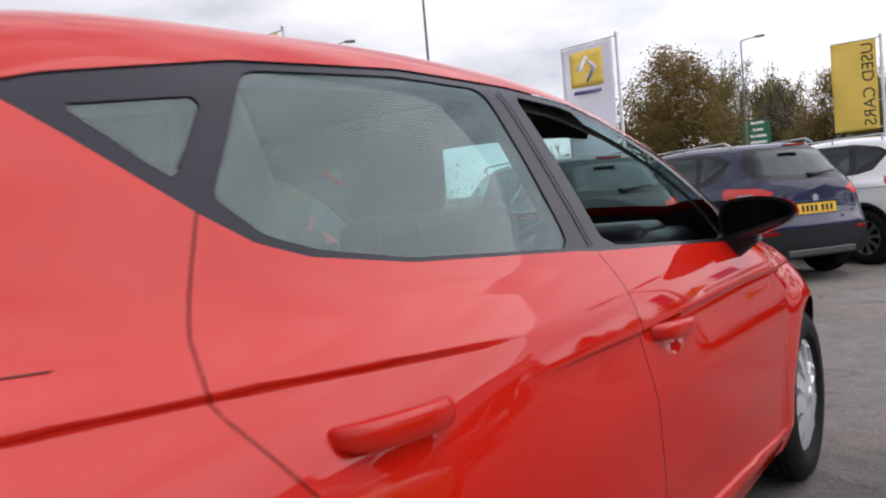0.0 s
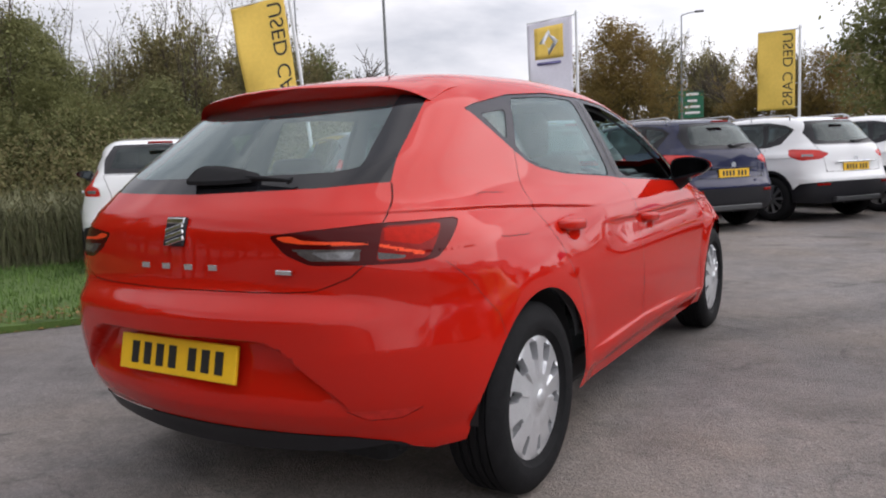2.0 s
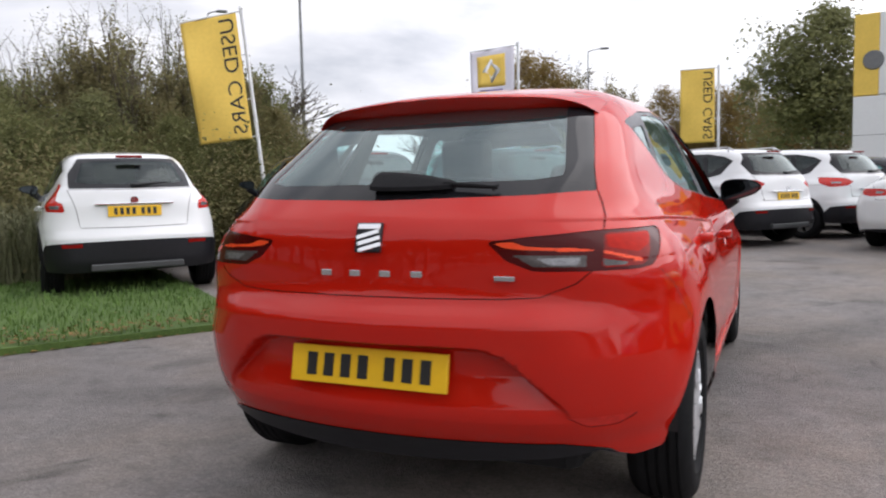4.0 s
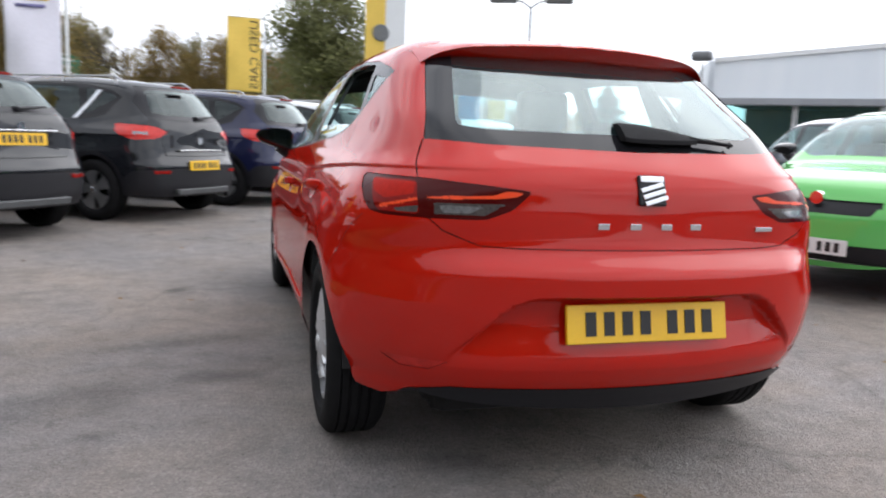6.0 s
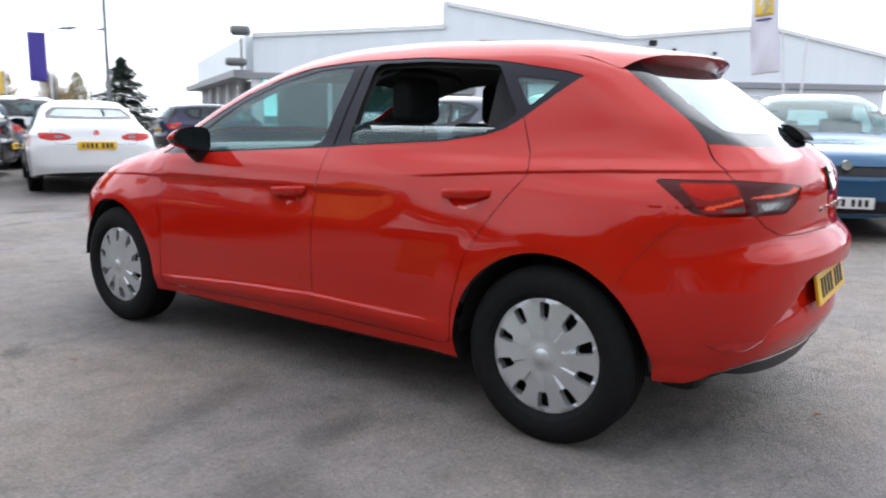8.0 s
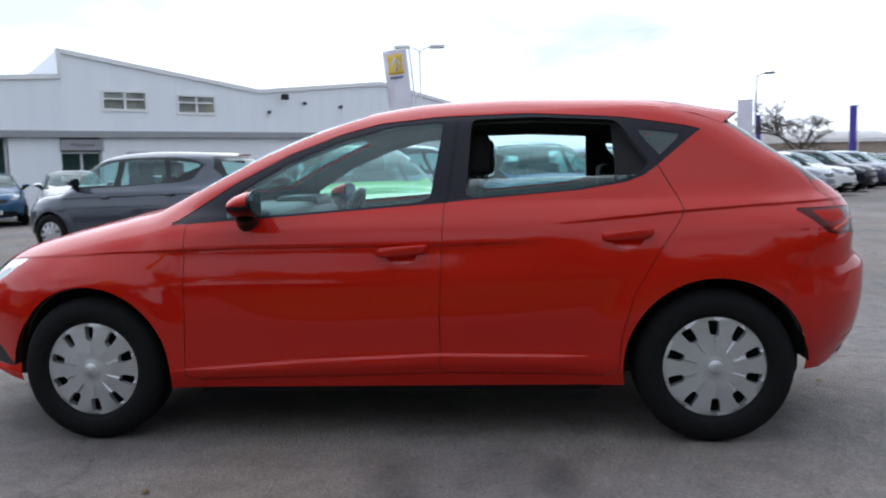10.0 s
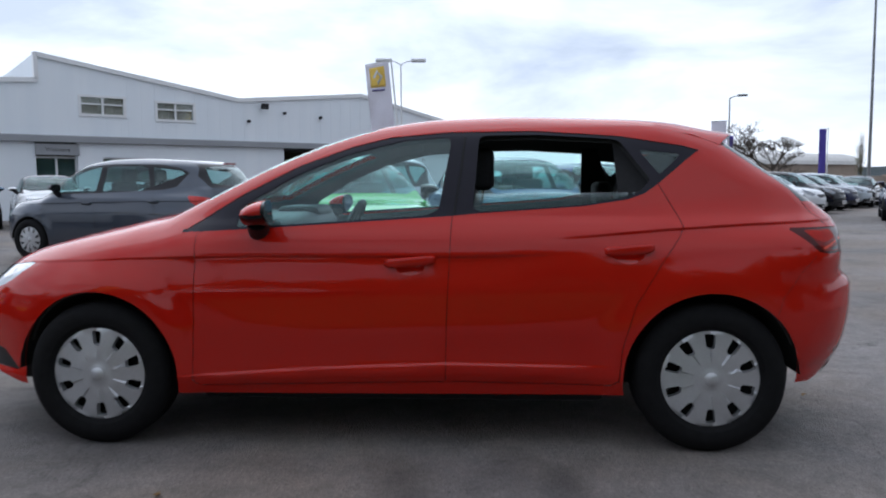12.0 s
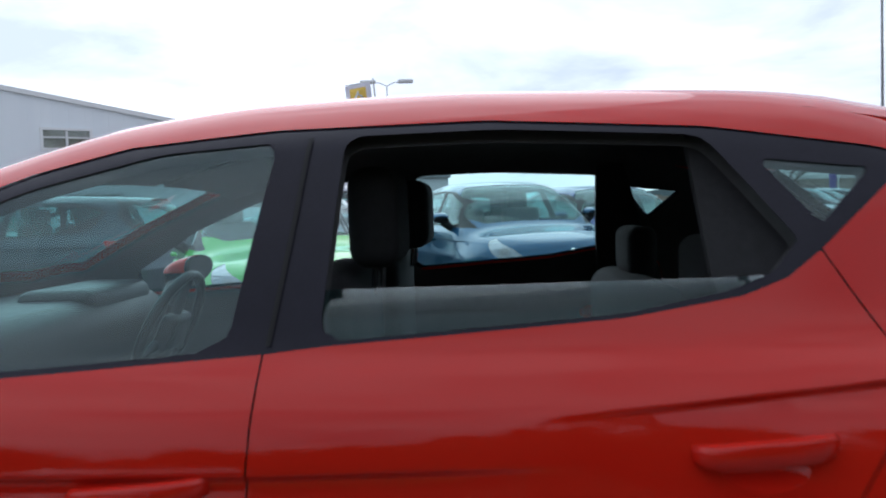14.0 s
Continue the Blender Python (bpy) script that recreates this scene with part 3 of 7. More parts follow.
def under(car, s):
    """Floor pan, wheel housings and sills under the body."""
    bm = bmesh.new()
    zb = s.get("pan", 0.24)
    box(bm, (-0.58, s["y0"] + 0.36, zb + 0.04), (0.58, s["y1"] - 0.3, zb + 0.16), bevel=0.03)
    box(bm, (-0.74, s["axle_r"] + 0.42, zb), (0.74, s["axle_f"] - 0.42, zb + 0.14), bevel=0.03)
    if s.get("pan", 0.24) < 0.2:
        # Low box added behind the axle as silencer and spare well, to deepen shade.
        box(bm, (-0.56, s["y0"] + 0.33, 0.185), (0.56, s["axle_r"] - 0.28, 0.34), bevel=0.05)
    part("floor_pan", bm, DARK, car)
    for ya in (s["axle_f"], s["axle_r"]):
        for sx in (1, -1):
            V, F = [], []
            k = 18
            r = s["arch_r"] + 0.004
            for i in range(k + 1):
                a = 0.05 + (math.pi - 0.1) * i / k
                for xx in (s["track"] + 0.07, 0.52):
                    V.append((sx * xx, ya + r * math.cos(a), s["wheel_r"] + r * math.sin(a)))
            F = [(2 * i, 2 * i + 1, 2 * i + 3, 2 * i + 2) for i in range(k)]
            c = len(V)
            V.append((sx * 0.52, ya, s["wheel_r"]))
            F += [(2 * i + 1, c, 2 * i + 3) for i in range(k)]
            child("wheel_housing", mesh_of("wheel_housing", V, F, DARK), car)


def plate(car, y, z, tilt, front=False, x=0.0):
    """A number plate, its characters as plain bars."""
    m = pose(x, y, z, tilt, 0, 180 if front else 0)
    p = part("number_plate", box(bmesh.new(), (-0.26, -0.006, -0.0555), (0.26, 0.006, 0.0555), m, 0.003), PLATEW if front else PLATEY, car, "white number plate" if front else "yellow number plate")
    key = "front" if front else "rear"
    for i in range(7):
        cx = -0.205 + i * 0.058 + (0.03 if i > 3 else 0)
        bar = part("lettering_bar", box(bmesh.new(), (cx + 0.003, -0.0085, -0.034), (cx + 0.036, -0.006, 0.034), m), INK, p)


def pillow(bm, c, size, m=None, seg=4):
    """A soft-edged block."""
    r = bmesh.ops.create_cube(bm, size=1, matrix=(m or Matrix()) @ Matrix.Translation(c) @ Matrix.Diagonal((*size, 1)))
    e = list({e for v in r["verts"] for e in v.link_edges})
    bmesh.ops.bevel(bm, geom=e, offset=min(size) * 0.38, segments=seg, affect="EDGES", profile=0.5)
    return bm


def seats(car, s):
    """Two front seats and a rear bench, with head restraints, dashboard and steering wheel (on the right)."""
    fy, ry, z = s.get("front_seat", 0.02), s.get("rear_seat", -0.95), s.get("seat_z", 0.52)
    for sx in (1, -1):
        bm = bmesh.new()
        pillow(bm, (sx * 0.36, fy + 0.25, z), (0.50, 0.52, 0.18))
        pillow(bm, (sx * 0.36, fy - 0.10, z + 0.33), (0.48, 0.14, 0.62), pose(0, 0, 0, 0, 0, 0))
        o = part("front_seat", bm, FABRIC, car, "dark fabric front seat", True)
        bm = bmesh.new()
        pillow(bm, (sx * 0.36, fy - 0.20, z + 0.735), (0.26, 0.10, 0.20))
        part("headrest", bm, FABRIC, o, "", True)
        for dx in (-0.06, 0.06):
            part("headrest_post", rod(bmesh.new(), (sx * 0.36 + dx, fy - 0.19, z + 0.58), (sx * 0.36 + dx, fy - 0.20, z + 0.70), 0.006), CHROME, o)
    bm = bmesh.new()
    pillow(bm, (0, ry + 0.25, z - 0.02), (1.24, 0.5, 0.2))
    pillow(bm, (0, ry - 0.05, z + 0.28), (1.22, 0.16, 0.52))
    o = part("rear_bench", bm, FABRIC, car, "dark fabric rear bench", True)
    for cx in (-0.40, 0.40):
        bm = bmesh.new()
        pillow(bm, (cx, ry - 0.09, z + 0.60), (0.25, 0.09, 0.15))
        part("headrest", bm, FABRIC, o, "", True)
    bm = bmesh.new()
    box(bm, (-0.60, ry - 0.72, z + 0.43), (0.60, ry - 0.16, z + 0.455), None, 0.008)
    part("parcel_shelf", bm, LINING, car, "dark parcel shelf")
    bm = bmesh.new()
    zd = z + s.get("dash_z", 0.30)
    pillow(bm, (0, s["dash"], zd), (1.30, 0.50, 0.24))
    pillow(bm, (0, s["dash"] + 0.15, zd - 0.20), (1.34, 0.4, 0.4))
    pillow(bm, (0.36, s["dash"] - 0.10, zd + 0.10), (0.40, 0.24, 0.10))
    pillow(bm, (0.0, s["dash"] - 0.16, zd - 0.22), (0.24, 0.34, 0.36))
    part("dashboard", bm, TRIM, car, "black dashboard", True)
    w = part("steering_wheel", ring_mesh(0.185, 0.016), TRIM, car, "black steering wheel", True)
    w.matrix_basis = pose(0.36, s["dash"] - 0.36, zd, 90 + 25, 0, 0) @ pose(0, 0, 0)
    bm = bmesh.new()
    for a in (90, 210, 330):
        rod(bm, (0, 0, 0), (0.18 * math.cos(radians(a - 120)), 0.18 * math.sin(radians(a - 120)), 0), 0.02, 0.012)
    pillow(bm, (0, 0, 0.01), (0.15, 0.12, 0.05))
    part("steering_boss", bm, TRIM, w, "", True)


def ring_mesh(r, t):
    bm = bmesh.new()
    n, k = 36, 10
    vs = [[bm.verts.new(((r + t * math.cos(b)) * math.cos(a), (r + t * math.cos(b)) * math.sin(a), t * math.sin(b))) for b in [2 * math.pi * j / k for j in range(k)]] for a in [2 * math.pi * i / n for i in range(n)]]
    for i in range(n):
        for j in range(k):
            bm.faces.new((vs[i][j], vs[(i + 1) % n][j], vs[(i + 1) % n][(j + 1) % k], vs[i][(j + 1) % k]))
    return bm


def mirrors(car, s, colour):
    """Door mirrors: a black wedge-shaped housing with a flat top, a painted cap over its front and the glass behind."""
    x, y, z = s["mirror"]
    outline = rounded([(0.015, 0.112), (0.12, 0.124), (0.205, 0.108), (0.232, 0.078), (0.205, 0.042), (0.10, 0.006), (0.02, -0.004)], 0.22, 2)

    def shell(sx, grow, t0, floor_z):
        bm = bmesh.new()
        n, rings = 10, []
        for i in range(n + 1):
            t = t0 + (1 - t0) * i / n
            r = math.sqrt(max(0.0, 1 - (0.93 * t) ** 2.4))
            kx, kz = (0.50 + 0.50 * r) * grow, (0.28 + 0.72 * r) * grow
            ring = []
            for px, pz in outline:
                qx, qz = 0.10 + (px - 0.10) * kx, max(0.066 + (pz - 0.066) * kz - 0.016 * t, floor_z)
                ring.append(bm.verts.new((sx * (x + qx), y - 0.045 + 0.104 * t - 0.10 * (qx - 0.10), z + qz)))
            rings.append(ring)
        k = len(outline)
        for p, q in zip(rings, rings[1:]):
            for j in range(k):
                bm.faces.new((p[j], p[(j + 1) % k], q[(j + 1) % k], q[j]))
        bm.faces.new(rings[0])
        bm.faces.new(rings[-1])
        bmesh.ops.recalc_face_normals(bm, faces=bm.faces)
        return bm

    for sx in (1, -1):
        o = part("door_mirror", shell(sx, 1.0, 0.0, -1), GLOSSB, car, s.get("mirror_label", "door mirror with a black rim"), True)
        part("mirror_cap", shell(sx, 1.03, 0.10, 0.060), colour, o, "painted mirror cap", True)
        bm = bmesh.new()
        rod(bm, (sx * (x - 0.03), y + 0.032, z - 0.070), (sx * (x + 0.085), y + 0.008, z + 0.030), 0.038, 0.050, 12)
        part("mirror_foot", bm, TRIM, o, "black mirror base", True)
        glass_face = [(px * 0.90 + 0.012, 0.066 + (pz - 0.066) * 0.84) for px, pz in outline]
        bm = bmesh.new()
        sheets = [[bm.verts.new((sx * (x + px), y - d - 0.10 * (px - 0.10), z + pz)) for px, pz in glass_face] for d in (0.044, 0.048)]
        for q in sheets:
            bm.faces.new(q)
        k = len(glass_face)
        for j in range(k):
            bm.faces.new((sheets[0][j], sheets[0][(j + 1) % k], sheets[1][(j + 1) % k], sheets[1][j]))
        bmesh.ops.recalc_face_normals(bm, faces=bm.faces)
        part("mirror_glass", bm, MIRROR, o, "mirror glass")


MIRROR = material("mirror_silver", (0.09, 0.095, 0.10), 0.05, 1.0)


def handle(car, shape, y0, y1, z0, z1, colour):
    """A pull handle on both sides."""
    for sx in (1, -1):
        bm = bmesh.new()
        n = 18
        rows = []
        for i in range(n + 1):
            u = i / n
            y, z = y0 + (y1 - y0) * u, z0 + (z1 - z0) * u
            w = float(shape.half_width(np.array([y]), np.array([z]))[0])
            bulge = max(0.0, 1 - abs(2 * u - 1) ** 3.5)
            lift = 0.034 * bulge ** 0.7 - 0.006
            tall = 0.011 + 0.009 * bulge ** 0.5
            ring = []
            for k in range(12):
                a = 2 * math.pi * k / 12
                c_, s_ = math.cos(a), math.sin(a)
                ring.append(bm.verts.new((sx * (w + lift + 0.012 * math.copysign(abs(c_) ** 0.7, c_)), y, z + tall * math.copysign(abs(s_) ** 0.7, s_))))
            rows.append(ring)
        for a, b in zip(rows, rows[1:]):
            for k in range(12):
                bm.faces.new((a[k], b[k], b[(k + 1) % 12], a[(k + 1) % 12]))
        bm.faces.new(rows[0])
        bm.faces.new(rows[-1])
        bmesh.ops.recalc_face_normals(bm, faces=bm.faces)
        part("door_handle", bm, colour, car, "", True)


# ---- the red hatchback ----
def red_hatchback():
    s = HATCH
    car = empty("hatchback_car", Matrix(), "glossy red five-door hatchback parked on the asphalt forecourt", "car")
    shape = car_body(car, s, RED, 0.025)
    under(car, s)
    add_wheels(car, s)
    seats(car, s)
    mirrors(car, s, RED)
    handle(car, shape, -0.875, -1.08, 0.854, 0.867, RED)
    handle(car, shape, 0.046, -0.172, 0.806, 0.821, RED)
    plate(car, -2.057, 0.550, -12)
    plate(car, 2.19, 0.45, 0, True)
    # Roof spoiler over the rear window.
    n = 36
    bm = bmesh.new()
    rows = []

    def skin(x, y):
        """Height of the roof at x, y; behind y = -1.40 its slope goes on."""
        if y < -1.36:
            return skin(x, -1.36) + (y + 1.36) * 0.155
        zs = np.linspace(1.15, 1.47, 161)
        f = shape.field(np.stack([0 * zs + x, 0 * zs + y, zs], 1))
        return float(zs[np.argmax(f > 0)])

    for i in range(n + 1):
        u = -1 + 2 * i / n
        x = 0.545 * u
        yt = -1.597 + 0.155 * u * u + 0.02 * u**10
        zt = skin(x, yt) + 0.003 - 0.014 * u**12
        th = 1 - 0.88 * u**4
        rows.append([bm.verts.new(q) for q in ((x, yt + 0.40, skin(x, yt + 0.40) - 0.006), (x, yt + 0.26, skin(x, yt + 0.26) + 0.0005), (x, yt + 0.12, skin(x, yt + 0.12) + 0.003), (x, yt + 0.008, zt), (x, yt, zt - 0.006 * th),
                                              (x, yt + 0.010, zt - 0.014 * th), (x * 0.995, yt + 0.036, zt - 0.036 * th), (x * 0.98, yt + 0.11, zt - 0.078 * th))])
    for p, q in zip(rows, rows[1:]):
        for k in range(7):
            bm.faces.new((p[k], q[k], q[k + 1], p[k + 1]))
    bm.faces.new(rows[0])
    bm.faces.new(rows[-1])
    bmesh.ops.recalc_face_normals(bm, faces=bm.faces)
    part("roof_spoiler", bm, RED, car, "red roof spoiler", True)
    # Wiper on the rear glass.
    rear_y = lambda x, z: float(shape.rear(z) + (0.2 + 0.22 * step(0.9, 1.3, z)) * x * x)
    bm = bmesh.new()
    at = lambda x, z, off: Vector((x, rear_y(x, z) - off, z))
    # A tapering cover over the arm, then the thin blade.
    cover = [(-0.045, 1.068, 1.118), (-0.03, 1.064, 1.122), (0.03, 1.062, 1.119), (0.12, 1.062, 1.107), (0.20, 1.064, 1.092), (0.215, 1.066, 1.084)]
    rings = []
    for k, (x, lo, hi) in enumerate(cover):
        off = 0.045 - 0.012 * k / 5
        rings.append([bm.verts.new(at(x, z, o)) for z, o in ((lo, 0.004), (lo, off - 0.012), (lo + 0.012, off), (hi - 0.010, off), (hi, off - 0.010), (hi, 0.004))])
    for p, q in zip(rings, rings[1:]):
        for k in range(6):
            bm.faces.new((p[k], q[k], q[(k + 1) % 6], p[(k + 1) % 6]))
    bm.faces.new(rings[0])
    bm.faces.new(rings[-1])
    rod(bm, at(0.19, 1.080, 0.026), at(0.355, 1.066, 0.022), 0.009, 0.005, 8)
    rod(bm, at(0.34, 1.060, 0.016), at(0.352, 1.074, 0.022), 0.006, 0.004, 8)
    bmesh.ops.recalc_face_normals(bm, faces=bm.faces)
    part("rear_wiper", bm, RUBBER, car, "black rear wiper", True)
    # Badge and lettering as plain shapes.
    lean = math.degrees(math.atan2(rear_y(0, 0.973) - rear_y(0, 0.883), 0.09))
    seat = Matrix.Translation((0, rear_y(0, 0.928), 0.928)) @ pose(0, 0, 0, -lean, 0, 0)
    emblem = part("badge", box(bmesh.new(), (-0.044, -0.007, -0.045), (0.044, 0.004, 0.045), seat, 0.005), TRIM, car, "dark badge plate with slanted chrome strokes")
    for dz in (-0.032, -0.012, 0.008):
        part("badge_stroke", box(bmesh.new(), (-0.038, -0.003, dz - 0.007), (0.038, 0.003, dz + 0.007), seat @ pose(0, -0.008, 0, 0, -16, 0), 0.002), CHROME, emblem, "chrome stroke")
    part("badge_stroke", box(bmesh.new(), (-0.038, -0.011, 0.022), (0.038, -0.004, 0.041), seat, 0.003), CHROME, emblem, "chrome stroke")
    for cx in (-0.165, -0.065, 0.035, 0.135):
        y = rear_y(cx + 0.02, 0.825)
        part("model_lettering", box(bmesh.new(), (cx, y - 0.003, 0.815), (cx + 0.036, y + 0.004, 0.833), None, 0.0015), CHROME, car, "chrome bar")
    y = rear_y(0.42, 0.815)
    part("model_lettering", box(bmesh.new(), (0.38, y - 0.010, 0.809), (0.44, y + 0.0, 0.823), None, 0.002), CHROME, car, "chrome bar")
    # The left rear pane is wound nearly all the way down: only its upper edge stands above the door.
    ys = np.linspace(-0.27, -1.04, 15)
    lo = np.interp(-ys, (0.3, 0.8, 0.97, 1.06), (1.012, 1.046, 1.075, 1.09)) - 0.05
    V = [(-float(shape.half_width(np.array([y]), np.array([z]))[0]) + 0.012, y, z) for y, l in zip(ys, lo) for z in (l, (l + 1.092) / 2, 1.092)]
    F = [(3 * i + j, 3 * i + j + 1, 3 * i + j + 4, 3 * i + j + 3) for i in range(14) for j in range(2)]
    o = child("lowered_pane", mesh_of("lowered_pane", V, F, CLEAN), car, "door pane wound almost fully down")
    sol = o.modifiers.new("thickness", "SOLIDIFY")
    sol.thickness = 0.004
    # Wide inner trims between the rear door pane and the quarter pane.
    for sx in (1, -1):
        bm = bmesh.new()
        outline = [(-0.945, 1.34), (-0.955, 1.10), (-0.97, 0.98), (-1.15, 0.98), (-1.105, 1.14), (-1.05, 1.30), (-1.03, 1.34)]
        sheets = [[bm.verts.new((sx * (float(shape.half_width(np.array([y]), np.array([z]))[0]) - d), y, z)) for y, z in outline] for d in (0.045, 0.065)]
        bm.faces.new(sheets[0])
        bm.faces.new(sheets[1])
        for i in range(7):
            j = (i + 1) % 7
            bm.faces.new((sheets[0][i], sheets[0][j], sheets[1][j], sheets[1][i]))
        bmesh.ops.recalc_face_normals(bm, faces=bm.faces)
        part("pillar_trim", bm, FABRIC, car, "dark inner pillar trim")
    # Narrow gaps: the fuel flap on the right rear wing, and the bumper's joint on both sides.
    def ribbon(name, line, sx, wide, label, mat=GAP):
        k = np.array(line, float)
        run = np.r_[0, np.cumsum(np.hypot(*np.diff(k, axis=0).T))]
        t = np.linspace(0, run[-1], 32)
        P = np.stack([0 * t, np.interp(t, run, k[:, 0]), np.interp(t, run, k[:, 1])], 1)
        P[:, 0] = shape.half_width(P[:, 1], P[:, 2])
        P = shape.settle(P, 6)
        g = shape.normal(P)
        g /= np.linalg.norm(g, axis=1)[:, None]
        d = np.gradient(P, axis=0)
        w = np.cross(g, d)
        w /= np.linalg.norm(w, axis=1)[:, None]
        V = np.concatenate([P + g * 0.001 + w * wide, P + g * 0.001 - w * wide]) * (sx, 1, 1)
        child(name, mesh_of(name, V, [(i, i + 1, i + 33, i + 32) for i in range(31)], mat), car, label)

    ribbon("fuel_flap_gap", ((-1.33, 0.996), (-1.45, 1.003), (-1.482, 0.999), (-1.494, 0.991)), 1, 0.0012, "upper edge of the fuel flap")
    ribbon("fuel_flap_gap", ((-1.494, 0.873), (-1.482, 0.869), (-1.45, 0.866), (-1.32, 0.860)), 1, 0.0012, "lower edge of the fuel flap")
    # Sun visors under the head of the windscreen.
    for x0, x1 in ((-0.54, -0.03), (0.03, 0.54)):
        bm = bmesh.new()
        slab = []
        for i in range(9):
            x = x0 + (x1 - x0) * i / 8
            slab.append([bm.verts.new((x, y, skin(x, y) - d)) for y, d in ((0.0, 0.020), (0.15, 0.018), (0.265, 0.040), (0.275, 0.056), (0.262, 0.074), (0.15, 0.066), (0.0, 0.062))])
        for p, q in zip(slab, slab[1:]):
            for k in range(7):
                bm.faces.new((p[k], q[k], q[(k + 1) % 7], p[(k + 1) % 7]))
        bm.faces.new(slab[0])
        bm.faces.new(slab[-1])
        bmesh.ops.recalc_face_normals(bm, faces=bm.faces)
        part("sun_visor", bm, FABRIC, car, "dark folded sun visor")
    for sx in (1, -1):
        ribbon("pillar_gap", ((-0.245, 1.012), (-0.262, 1.12), (-0.276, 1.22), (-0.290, 1.352)), sx, 0.004, "gap between the door frames", DARK)
        ribbon("bumper_gap", ((-1.775, 0.838), (-1.70, 0.77), (-1.60, 0.66), (-1.575, 0.585)), sx, 0.0009, "thin joint of the rear bumper")
    return car, shape


